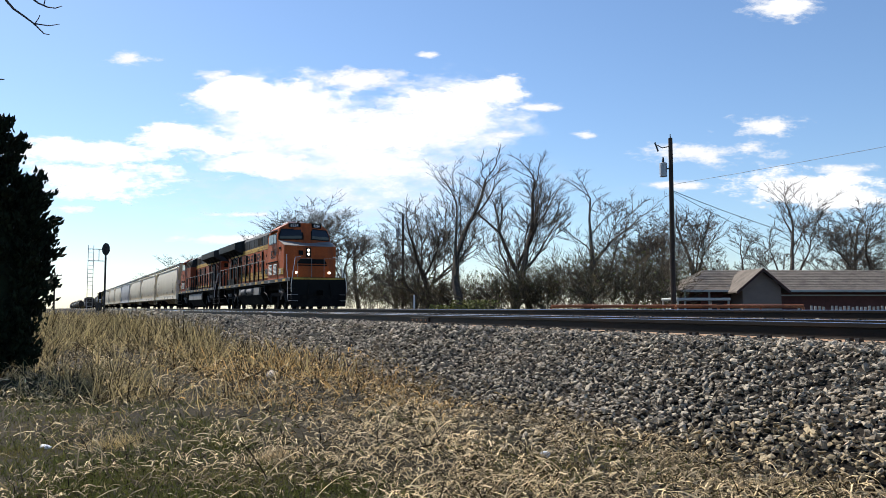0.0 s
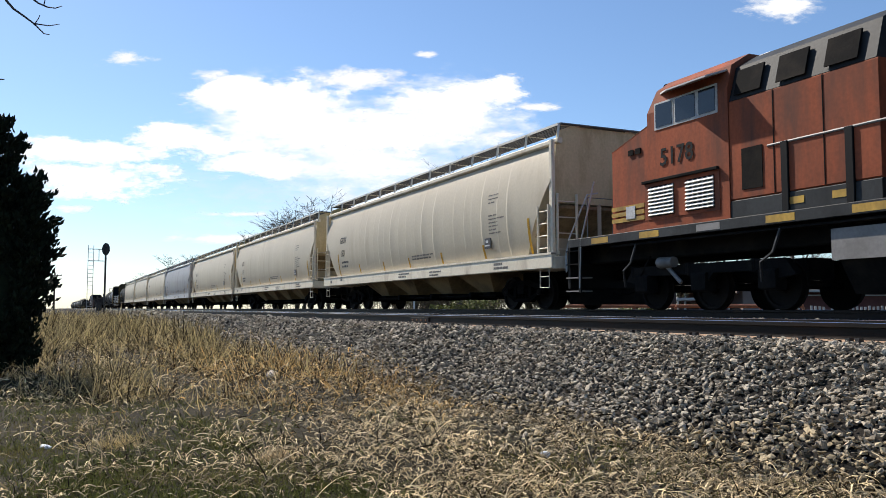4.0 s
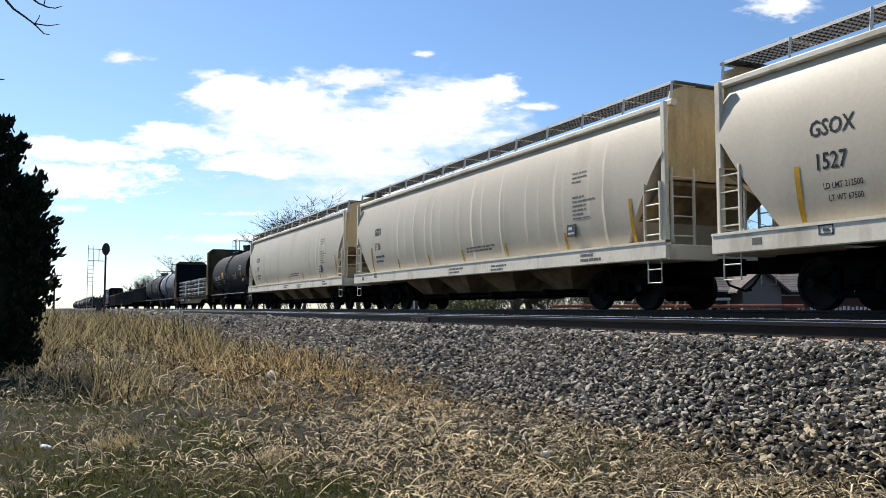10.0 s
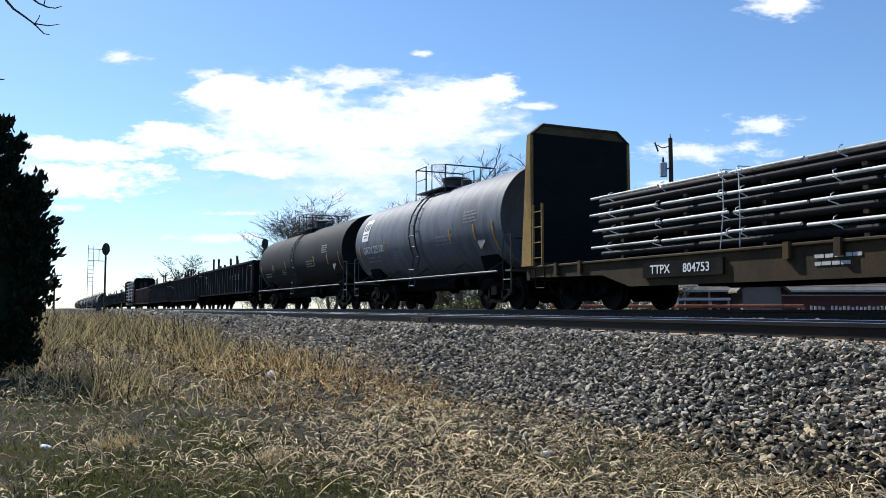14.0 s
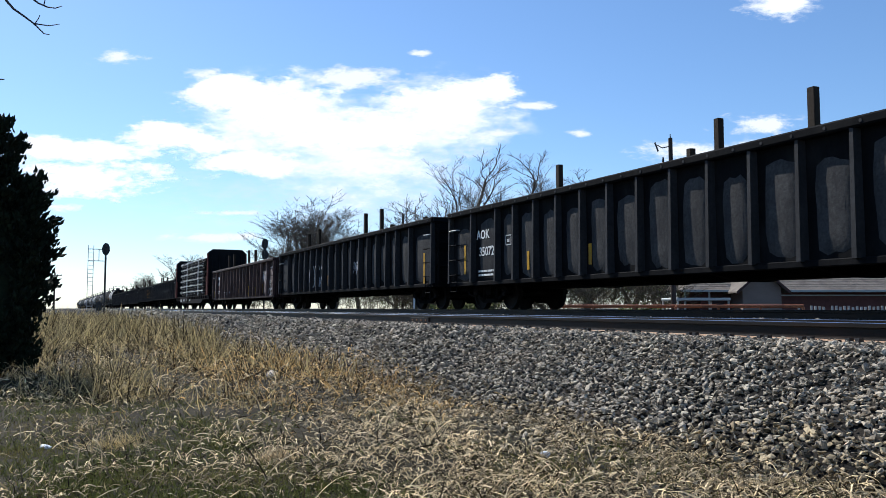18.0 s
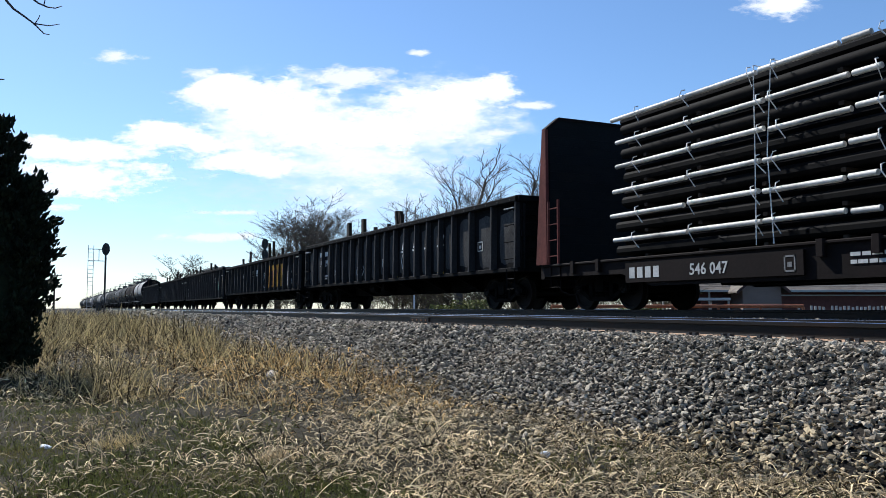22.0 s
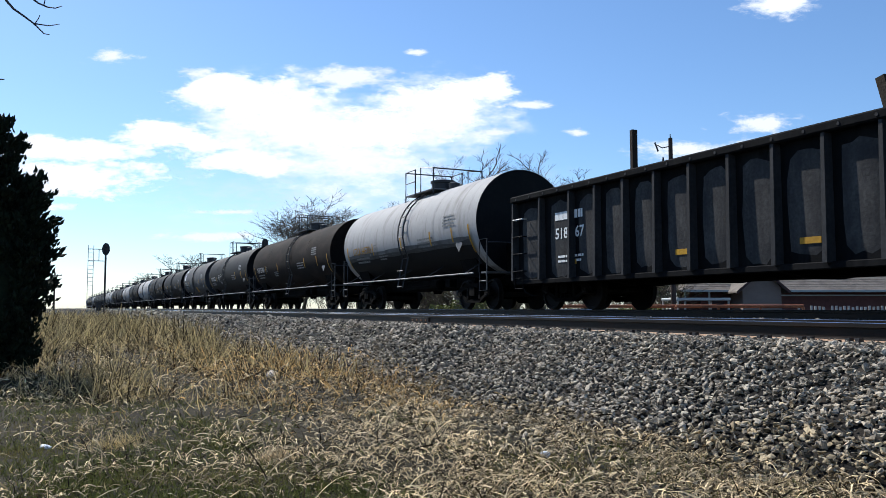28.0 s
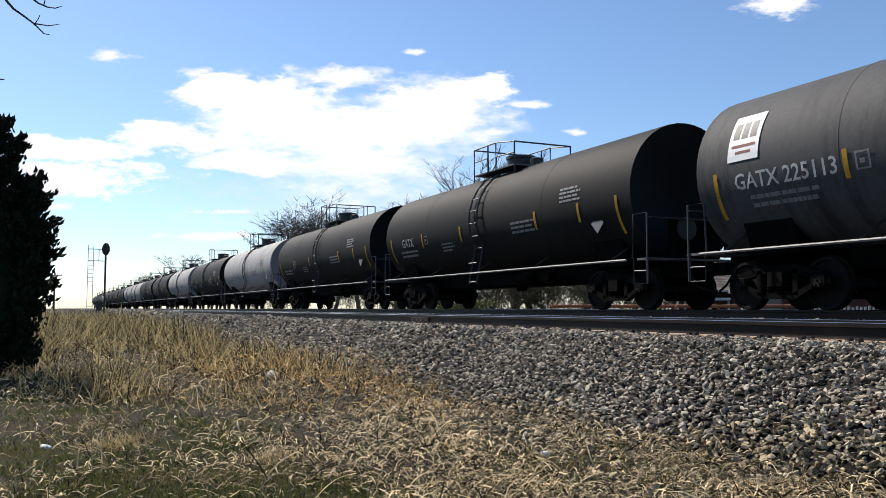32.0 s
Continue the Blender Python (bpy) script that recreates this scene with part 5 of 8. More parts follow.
def brake_rigging(car, x, y, material):
    f = Form().lathe([(-0.35, 0.12), (-0.3, 0.19), (0.3, 0.19), (0.35, 0.12)], "x", 12, (x, y, 0.85))
    part("air_reservoir", f, material, car, smooth=True)
    part("brake_valve", Form().slab(x + 0.9, x + 1.25, y - 0.12, y + 0.14, 0.72, 1.0, 0.03), material, car)
    part("brake_rod", Form().tube([(x - 3.0, 0.1, 0.75), (x + 4.0, 0.1, 0.75)], 0.025, 5), material, car)


# ---- covered hopper ----
@functools.lru_cache(None)
def creases(seed):
    rng = random.Random(seed + 60)
    return tuple((-5.9 + 13.8 * (k + rng.uniform(0.15, 0.85)) / 19, rng.choice((0.004, 0.007, 0.012, 0.024))) for k in range(19))


def hopper_section(x, zlow, half_len, seed=0):
    """The curved side of the body at one station, from the lower edge over the roof to the other lower edge; sharp vertical creases where the sheets have buckled."""
    dent = 0.014 * max(0.0, noise.noise((x * 1.3, 7.7, seed * 3.1)))
    for at, deep in creases(seed):
        u = x - at
        dent += deep * (1 + u / 0.025 if -0.025 < u <= 0 else 1 - u / 0.32 if 0 < u < 0.32 else 0.0)
    zs = [1.32, 1.75, 2.2, 2.7, 3.2, 3.65, 4.0, 4.2]
    ws = [1.42, 1.535, 1.595, 1.615, 1.585, 1.50, 1.40, 1.32]
    side = []
    for z, w in zip(zs, ws):
        z2 = zlow + (4.2 - zlow) * (z - 1.32) / 2.88
        w2 = line(list(zip(zs, ws)), z2)
        k = math.sin(math.pi * min(1, max(0, (z2 - 1.3) / 2.6)))
        side.append((w2 + dent * k, z2))
    roof = [(1.05, 4.33), (0.6, 4.43), (0.0, 4.46)]
    right = [(x, w, z) for w, z in side] + [(x, w, z) for w, z in roof]
    left = [(x, -w, z) for w, z in (roof[:-1][::-1] + side[::-1])]
    return right + left


def hopper(mark, number, paint, sill_paint, label, bay_paint, old=False):
    car = thing("covered_hopper_car", label, "freight car", "freight cars of the train")
    H = 9.58
    seed = int(number) % 17
    end_paint = M_TANEND if paint is M_TAN else paint
    body = Form()
    xs = [-9.45, -9.3, -9.1, -8.8, -8.5] + [-8.2 + 0.1366 * k for k in range(121)] + [8.5, 8.8, 9.1, 9.3, 9.45]
    xs = sorted(xs + [at + q for at, _ in creases(seed) for q in (-0.025, -0.003, 0.03)])
    rings = []
    for x in xs:
        e = max(0.0, abs(x) - 8.08)
        rings.append(hopper_section(x, 1.32 + min(1.85, e * 1.4), 9.45, seed))
    body.loft(rings, closed=True, caps=True)
    part("body", body, paint, car, "curved steel side sheets with dents", smooth=True)
    for s in (-1, 1):
        part("side_sill", Form().slab(-H, H, s * 1.57 - 0.07, s * 1.57 + 0.07, 1.02, 1.40, 0.02), sill_paint, car, "pale side sill")
        part("sill_ledge", Form().prism([(s * 1.40, 1.36), (s * 1.66, 1.36), (s * 1.66, 1.41), (s * 1.40, 1.44)], "x", -H, H), sill_paint, car)
        part("top_chord", Form().slab(-H, H, s * 1.36 - 0.075, s * 1.36 + 0.075, 4.17, 4.31, 0.03), sill_paint, car, "pale roof edge rail")
        # running board with brackets
        lat = Form()
        for k in range(7):
            y = s * 1.02 - 0.30 + 0.1 * k
            lat.box(-H + 0.1, H - 0.1, y - 0.011, y + 0.011, 4.64, 4.68)
        for k in range(150):
            x = -H + 0.1 + k * (2 * H - 0.2) / 149
            lat.box(x - 0.010, x + 0.010, s * 1.02 - 0.30, s * 1.02 + 0.30, 4.645, 4.675)
        part("running_board", lat, M_GRATE, car, "steel grating walkway")
        for k in range(13):
            x = -H + 0.08 + k * (2 * H - 0.16) / 12
            br = Form().tube([(x, s * 1.38, 4.26), (x, s * 1.33, 4.69)], 0.036, 4)
            br.tube([(x, s * 1.33, 4.655), (x, s * 0.72, 4.655)], 0.026, 4)
            part("walkway_bracket", br, M_BRACKET, car)
        part("walkway_edge", Form().box(-H + 0.1, H - 0.1, s * 1.33 - 0.012, s * 1.33 + 0.012, 4.64, 4.70), M_BRACKET, car)
    hatch = Form().prism([(-0.4, 4.44), (0.4, 4.44), (0.36, 4.60), (0.0, 4.64), (-0.36, 4.60)], "x", -8.2, 8.2)
    part("hatch", hatch, paint, car, "long roof hatch")
    # ends: upper sheet, corner posts, slope sheet, platform, ladders
    for e in (-1, 1):
        x = e * 9.45
        part("end_sheet", Form().prism([(-1.5, 2.66), (1.5, 2.66), (1.42, 4.15), (1.34, 4.50), (1.0, 4.63), (-1.0, 4.63), (-1.34, 4.50), (-1.42, 4.15)], "x", x - 0.03, x + 0.03), end_paint, car, "upper end sheet")
        # darker bay paint here puts the shade behind the ladder into the colour
        part("slope_sheet", Form().add([(e * 9.45, -1.45, 2.62), (e * 9.45, 1.45, 2.62), (e * 7.3, 1.40, 1.15), (e * 7.3, -1.40, 1.15), (e * 9.45, -1.45, 2.54), (e * 9.45, 1.45, 2.54), (e * 7.3, 1.40, 1.07), (e * 7.3, -1.40, 1.07)],
                                       [(0, 1, 2, 3), (4, 7, 6, 5), (0, 3, 7, 4), (1, 5, 6, 2), (0, 4, 5, 1), (3, 2, 6, 7)]), bay_paint, car, "slope sheet painted dark brown for its shade")
        part("end_walkway", Form().slab(x - e * 0.02 - 0.16, x - e * 0.02 + 0.16, -1.34, 1.34, 4.645, 4.69, 0.01), M_GRATE, car)
        part("end_sill", Form().slab(x - 0.10, x + 0.16, -1.55, 1.55, 1.0, 1.32, 0.02), sill_paint, car)
        part("end_platform", Form().box(min(x, x - e * 1.7), max(x, x - e * 1.7), -1.4, 1.4, 1.03, 1.07), sill_paint, car)
        for s in (-1, 1):
            part("corner_post", Form().slab(x - 0.07, x + 0.07, s * 1.52 - 0.05, s * 1.52 + 0.05, 1.3, 4.25, 0.015), sill_paint, car)
            ladder(car, x - e * 0.55, x - e * 0.06, s * 1.60, 1.38, 2.62, 4, sill_paint)
            stirrup(car, x - e * 0.30, s * 1.57, sill_paint)
        end_ladder(car, x + e * 0.08, -1.42, -0.85, 1.3, 2.9, 4, sill_paint)
        part("end_brace", Form().tube([(x, -0.1, 1.3), (x, -0.1, 2.7)], 0.06, 4), paint, car)
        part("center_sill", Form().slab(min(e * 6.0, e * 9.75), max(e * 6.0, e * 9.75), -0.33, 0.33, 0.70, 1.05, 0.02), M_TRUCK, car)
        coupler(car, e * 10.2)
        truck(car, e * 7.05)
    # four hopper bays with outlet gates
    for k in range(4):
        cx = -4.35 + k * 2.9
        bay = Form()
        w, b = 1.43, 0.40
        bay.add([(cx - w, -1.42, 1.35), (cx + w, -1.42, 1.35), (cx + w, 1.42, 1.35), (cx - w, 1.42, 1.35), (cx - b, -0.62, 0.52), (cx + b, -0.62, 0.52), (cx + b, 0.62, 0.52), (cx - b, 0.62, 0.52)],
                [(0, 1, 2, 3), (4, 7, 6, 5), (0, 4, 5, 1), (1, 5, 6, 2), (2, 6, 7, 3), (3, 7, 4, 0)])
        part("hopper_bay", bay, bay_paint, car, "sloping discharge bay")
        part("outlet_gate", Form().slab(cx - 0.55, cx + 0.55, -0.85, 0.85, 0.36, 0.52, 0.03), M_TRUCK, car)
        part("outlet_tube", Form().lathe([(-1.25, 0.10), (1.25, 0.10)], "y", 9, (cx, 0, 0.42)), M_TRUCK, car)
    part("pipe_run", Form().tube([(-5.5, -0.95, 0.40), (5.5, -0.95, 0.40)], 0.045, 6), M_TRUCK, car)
    # yellow reflectors and stencils on the side that is seen
    strips = []
    for k, (x, tall) in enumerate(((-7.62, 0.92), (-5.0, 0.36), (-2.3, 0.34), (0.2, 0.34), (2.9, 0.36), (5.84, 0.40), (8.42, 0.92))):
        strips.append((x, tall))
    ink = M_INK

    def skin(x, z):
        sec = hopper_section(x, 1.32, 9.45, seed)[:8]
        return -line([(p[2], p[1]) for p in sec], z) - 0.007

    for x, tall in strips:
        f = Form()
        for q in range(5):
            z0, z1 = 1.45 + tall * q / 5, 1.45 + tall * (q + 1) / 5
            f.add([(x - 0.055, skin(x, z0), z0), (x + 0.055, skin(x, z0), z0), (x + 0.055, skin(x, z1), z1), (x - 0.055, skin(x, z1), z1)], [(0, 1, 2, 3)])
        part("reflector", f, M_YREFL, car, "yellow reflective strip")
    letters(mark, 0.38, ink, car, on_near(-6.93, 0, 2.80), "reporting_mark", wide=0.82, wrap=skin)
    letters(number, 0.38, ink, car, on_near(-6.97, 0, 2.25), "car_number", wide=0.82, wrap=skin)
    if number == "1527":
        letters("LD LMT 212500", 0.14, ink, car, on_near(-6.78, 0, 1.93), "load_limit", wide=0.78, wrap=skin)
        letters("LT WT 67500", 0.14, ink, car, on_near(-6.75, 0, 1.73), "light_weight", wide=0.78, wrap=skin)
    else:
        bars(car, -7.2, 0, 2.03, (0.9, 0.8), 0.08, 0.09, ink, wrap=skin)
    bars(car, 0.5, 0, 1.84, (1.8, 1.6), 0.05, 0.05, M_FADEINK, wrap=skin)
    bars(car, 6.22, 0, 3.24, (0.62, 0.6, 0.4), 0.035, 0.07, M_FADEINK, wrap=skin)
    bars(car, 6.25, 0, 2.66, (0.5, 0.9, 0.55, 0.6, 0.45, 0.7), 0.035, 0.065, M_FADEINK, wrap=skin)
    placard = part("placard", Form().box(5.98, 6.34, -1.598, -1.582, 1.72, 2.02), ink, car, "small square black placard")
    part("placard_print", Form().box(6.03, 6.29, -1.602, -1.598, 1.79, 1.83).box(6.05, 6.2, -1.602, -1.598, 1.89, 1.96), M_PALEMARK, placard)
    outline_mark(car, -7.2, -1.645, 1.20, 0.28, 0.16, ink, 0.02)
    bars(car, 2.2, -1.642, 1.23, (0.9, 0.7), 0.05, 0.05, M_FADEINK)
    bars(car, -8.6, -1.642, 1.26, (0.25,), 0.12, 0.05, M_FADEINK)
    bars(car, 6.6, -1.642, 1.28, (0.5, 0.8), 0.06, 0.05, M_FADEINK)
    bars(car, -0.5, -1.642, 1.26, (1.0, 0.7), 0.05, 0.05, M_FADEINK)
    brake_rigging(car, -6.0, -0.5, M_TRUCK)
    return car


# ---- tank car ----
def tank_car(length, paint, label, mark="", number="", radius=1.50, rail_style=0, yellow=True, placard=True, stripe_paint=None, graffiti=0, logo=False, mark_x=None, scribe=None, dome=0.0, lower=0.0):
    """length over the couplers."""
    car = thing("tank_car", label, "freight car", "freight cars of the train")
    half = length / 2 - 0.95
    radius += 0.07
    cz = 1.03 + radius
    body = Form()
    prof = []
    for k in range(7):
        a = math.pi / 2 * k / 6
        prof.append((-half - 0.0 + 0.62 * (1 - math.sin(a)), max(0.02, radius * math.cos(math.pi / 2 - a) ** 0.8)))
    cyl = [(-half + 0.62 + (2 * half - 1.24) * k / 10, radius) for k in range(1, 10)]
    prof = prof + cyl + [(-x, r) for x, r in prof[::-1]]
    body.lathe(prof, "x", 40, (0, 0, cz))
    part("tank", body, paint, car, "", smooth=True)
    # added dark slab that closes the gap under the belly
    part("bottom_piping", Form().slab(-half * 0.62, half * 0.62, -0.42, 0.42, 0.66, 1.10, 0.06), M_TRUCK, car, "added black slab under the belly")
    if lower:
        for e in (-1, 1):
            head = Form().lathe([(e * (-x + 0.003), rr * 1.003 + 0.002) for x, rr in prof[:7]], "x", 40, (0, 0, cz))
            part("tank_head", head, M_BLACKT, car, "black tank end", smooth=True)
        # shade of the lower half painted on: a black band and two thinner above
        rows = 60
        for q, (lift, shade_mat) in enumerate(((0.26, M_SHADEMID), (0.13, M_SHADEDARK), (0.0, M_BLACKT))):
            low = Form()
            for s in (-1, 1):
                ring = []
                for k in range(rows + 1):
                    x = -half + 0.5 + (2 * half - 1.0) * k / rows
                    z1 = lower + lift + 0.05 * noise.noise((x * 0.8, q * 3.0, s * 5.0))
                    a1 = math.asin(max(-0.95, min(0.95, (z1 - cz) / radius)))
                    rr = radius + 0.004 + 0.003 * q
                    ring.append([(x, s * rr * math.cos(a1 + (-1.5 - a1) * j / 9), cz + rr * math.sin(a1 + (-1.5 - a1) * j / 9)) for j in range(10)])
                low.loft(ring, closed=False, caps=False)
            part("grime_band", low, shade_mat, car, "lower shell with shade painted on", smooth=True)
    for k, x in enumerate((-half * 0.5, half * 0.5)):
        part("weld_band", Form().lathe([(x - 0.015, radius + 0.004), (x + 0.015, radius + 0.004)], "x", 40, (0, 0, cz)), paint, car, smooth=True)
    # manway, valves, platform with railings
    part("manway", Form().lathe([(0, 0.42), (0.42, 0.42), (0.44, 0.46), (0.52, 0.46), (0.58, 0.2)], "z", 18, (0.0, 0, cz + radius - 0.08)), M_DARK, car, "round manway cover", smooth=True)
    part("valve_housing", Form().lathe([(0, 0.2), (0.34, 0.2), (0.38, 0.1)], "z", 12, (0.75, 0.1, cz + radius - 0.06)), M_DARK, car)
    top = cz + radius
    part("top_platform", Form().box(-1.25, 1.25, -0.95, -0.42, top - 0.05, top - 0.01), M_GRATE, car, "grating platform")
    part("top_platform", Form().box(-1.25, 1.25, 0.42, 0.95, top - 0.05, top - 0.01), M_GRATE, car, "grating platform")
    for s in (-1, 1):
        rail = Form()
        y = s * 0.95
        h = 0.86 if rail_style == 0 else 0.78
        rail.tube([(-1.25, y, top - 0.25), (-1.25, y, top + h), (-0.35, y, top + h), (-0.35, y, top - 0.05)], 0.026, 5)
        rail.tube([(0.15, y, top - 0.05), (0.15, y, top + h), (1.25, y, top + h * 0.8), (1.25, y, top - 0.25)], 0.026, 5)
        rail.tube([(-1.25, y, top + h * 0.5), (-0.35, y, top + h * 0.5)], 0.02, 5)
        if rail_style:
            rail.tube([(-0.35, y, top + h), (0.15, y, top + h)], 0.026, 5)
            rail.tube([(0.15, y, top + h * 0.45), (1.25, y, top + h * 0.4)], 0.02, 5)
        part("railing", rail, M_DARK, car, "tubular safety railing")
    part("end_railing", Form().tube([(-1.25, -0.95, top + h), (-1.25, 0.95, top + h)], 0.024, 5), M_DARK, car)
    part("end_railing", Form().tube([(1.25, -0.95, top + h * 0.8), (1.25, 0.95, top + h * 0.8)], 0.024, 5), M_DARK, car)
    # ladder that follows the shell on both sides
    for s in (-1, 1):
        f, path0 = Form(), []
        for dx in (-0.24, 0.24):
            path = []
            for k in range(10):
                a = radians(62 - k * 13)
                path.append((dx, s * (radius + 0.09) * math.cos(a), cz + (radius + 0.09) * math.sin(a)))
            path = path[:8] + [(dx, s * (radius + 0.09), 0.75)]
            f.tube(path, 0.026, 4)
            path0 = path
        ob = part("ladder", f, M_DARK, car)
        for k, p in enumerate(path0[:-1]):
            part("rung", Form().tube([(-0.24, p[1], p[2]), (0.24, p[1], p[2])], 0.016, 4), M_DARK, ob)
        for z in (1.35, 1.05, 0.8):
            part("rung", Form().tube([(-0.24, s * (radius + 0.09), z), (0.24, s * (radius + 0.09), z)], 0.016, 4), M_DARK, ob)
        # side handrail along the tank's flank
        y = s * (radius + 0.05)
        part("side_handrail", Form().tube([(-half + 0.1, y, 1.06), (half - 0.1, y, 1.06)], 0.028, 6), M_SILVER, car, "thin grey handrail")
        for k in range(5):
            x = -half + 0.7 + k * (2 * half - 1.4) / 4
            part("handrail_post", Form().tube([(x, y, 1.06), (x, s * (radius - 0.62), 1.45)], 0.022, 4), M_DARK, car)
    # stub sills, saddles, platforms, trucks
    if dome:
        for o in car.children:
            if o.name.split(".")[0] in ("manway", "valve_housing", "top_platform", "railing", "end_railing", "ladder"):
                o.location.x = dome
    for e in (-1, 1):
        xt = e * (half - 1.35)
        part("saddle", Form().prism([(-1.0, 1.0), (1.0, 1.0), (1.25, 1.75), (0.7, 1.42), (-0.7, 1.42), (-1.25, 1.75)], "x", xt - 0.55, xt + 0.55), M_TRUCK, car)
        part("stub_sill", Form().slab(min(xt - e * 1.2, e * (half + 0.45)), max(xt - e * 1.2, e * (half + 0.45)), -0.32, 0.32, 0.70, 1.05, 0.02), M_TRUCK, car)
        part("end_platform", Form().box(min(e * (half + 0.05), e * (half + 0.45)), max(e * (half + 0.05), e * (half + 0.45)), -1.45, 1.45, 1.05, 1.10), M_GRATE, car)
        for s in (-1, 1):
            x = e * (half + 0.40)
            part("grab_rail", Form().tube([(x, s * 1.45, 0.55), (x, s * 1.45, 2.05), (x - e * 0.45, s * 1.45, 2.05), (x - e * 0.5, s * 1.45, 1.1)], 0.022, 5), M_DARK, car)
            stirrup(car, x - e * 0.25, s * 1.45, M_DARK)
        part("brake_stand", Form().slab(e * (half + 0.20) - 0.12, e * (half + 0.20) + 0.12, -0.62, 0.62, 1.10, 1.95, 0.03), M_TRUCK, car)
        part("brake_wheel", Form().lathe([(0.0, 0.26), (0.05, 0.26)], "x", 12, (e * (half + 0.34), -0.35, 1.75)), M_DARK, car)
        part("end_handrail", Form().tube([(e * (half + 0.42), -1.4, 1.95), (e * (half + 0.42), 1.4, 1.95)], 0.02, 5), M_DARK, car)
        coupler(car, e * (length / 2 - 0.05))
        truck(car, xt)
    part("bottom_outlet", Form().lathe([(0.55, 0.14), (0.75, 0.22), (1.2, 0.28)], "z", 12), M_TRUCK, car)
    for s in (-1, 1):
        part("bolster_skid", Form().slab(-1.2, 1.2, s * 0.45 - 0.05, s * 0.45 + 0.05, 0.72, 0.86, 0.02), M_TRUCK, car)
    brake_rigging(car, 1.6, -0.75, M_TRUCK)

    def shell(z):
        return -math.sqrt(max(0.01, radius ** 2 - (z - cz) ** 2)) - (0.018 if lower else 0.007)

    def decal(name, x, z, w, h, material, lab="", out=0.006):
        rows = [z + h * q / 8 for q in range(9)]
        f = Form().add([(u, shell(q) - out, q) for q in rows for u in (x, x + w)], [(2 * q, 2 * q + 1, 2 * q + 3, 2 * q + 2) for q in range(8)])
        return part(name, f, material, car, lab)

    ink = M_WHITE if paint in (M_BLACKT, M_BROWNT, M_BLUET, M_SHEEN) else M_INK
    if stripe_paint:
        ink = stripe_paint
    mx = mark_x if mark_x is not None else -half + 2.05
    if yellow:
        for x in (mx + 1.2, mx + 4.1, half * 0.45, half * 0.72):
            decal("reflector", x, cz - 0.54, 0.09, 0.46, M_YREFL, "yellow reflective strip")
        for e in (-1, 1):
            decal("reflector", e * (half - 0.50) - 0.05, cz - 0.92, 0.09, 0.84, M_YREFL, "yellow end strip")
        f = Form()
        for x, z, w, h in ((0.0, 0.0, 0.26, 0.03), (0.0, 0.26, 0.26, 0.03), (0.0, 0.03, 0.03, 0.23), (0.23, 0.03, 0.03, 0.23), (0.08, 0.10, 0.09, 0.07)):
            xa, za = mx + 1.42 + x, cz - 0.44 + z
            f.add([(xa, shell(za) - 0.006, za), (xa + w, shell(za) - 0.006, za), (xa + w, shell(za + h) - 0.006, za + h), (xa, shell(za + h) - 0.006, za + h)], [(0, 1, 2, 3)])
        part("marking_box", f, M_FAINT, car)
    if mark:
        z = cz - 0.43
        letters(mark + " " + number, 0.40, ink, car, on_near(mx, 0, z), "reporting_mark", wide=0.92, wrap=lambda x, q: shell(q))
    bars(car, mx - 0.8, 0, cz - 0.56, (1.5, 1.4), 0.07, 0.07, M_FAINT, wrap=lambda x, q: shell(q))
    bars(car, half * 0.28, 0, cz - 0.25, (1.3, 1.1, 1.3), 0.06, 0.06, M_FAINT, wrap=lambda x, q: shell(q))
    bars(car, half * 0.62, 0, cz + 0.35, (0.8, 0.9, 0.8, 0.9), 0.055, 0.045, M_FAINT, wrap=lambda x, q: shell(q))
    bars(car, -half * 0.35, 0, cz - 0.50, (0.8, 0.9, 0.7), 0.05, 0.05, M_FAINT, wrap=lambda x, q: shell(q))
    if placard:
        x, z = half - 1.35, cz - 0.62
        y = shell(z) - 0.01
        part("placard", Form().add([(x, y, z - 0.24), (x + 0.24, y, z), (x, y, z + 0.24), (x - 0.24, y, z)], [(0, 1, 2, 3)]), M_FAINT, car, "diamond hazard placard")
    if logo:
        decal("logo_panel", -half + 0.82, cz + 0.08, 0.72, 0.86, M_WHITE, "white logo panel")
        for k in range(3):
            decal("logo_block", -half + 0.90 + 0.20 * k, cz + 0.49, 0.15, 0.30, M_INK, "dark logo shape", 0.010)
        decal("logo_bar", -half + 0.90, cz + 0.33, 0.56, 0.05, M_REDMARK, "", 0.010)
        decal("logo_bar", -half + 1.00, cz + 0.21, 0.36, 0.05, M_REDMARK, "", 0.010)
    if graffiti:
        scribble(car, mx - 1.5, shell(cz - 0.75) - 0.05, cz - 1.0, 0.9, 0.6, M_PALEMARK, graffiti, 3, 0.02)
        scribble(car, mx + 2.0, shell(cz - 0.35) - 0.03, cz - 0.55, 1.5, 0.5, M_PALEMARK, graffiti + 2, 5, 0.02)
    if scribe:
        decal("sign_panel", scribe[0], scribe[1] + cz, scribe[2], scribe[3], M_YREFL, "yellow warning panel")
    return car


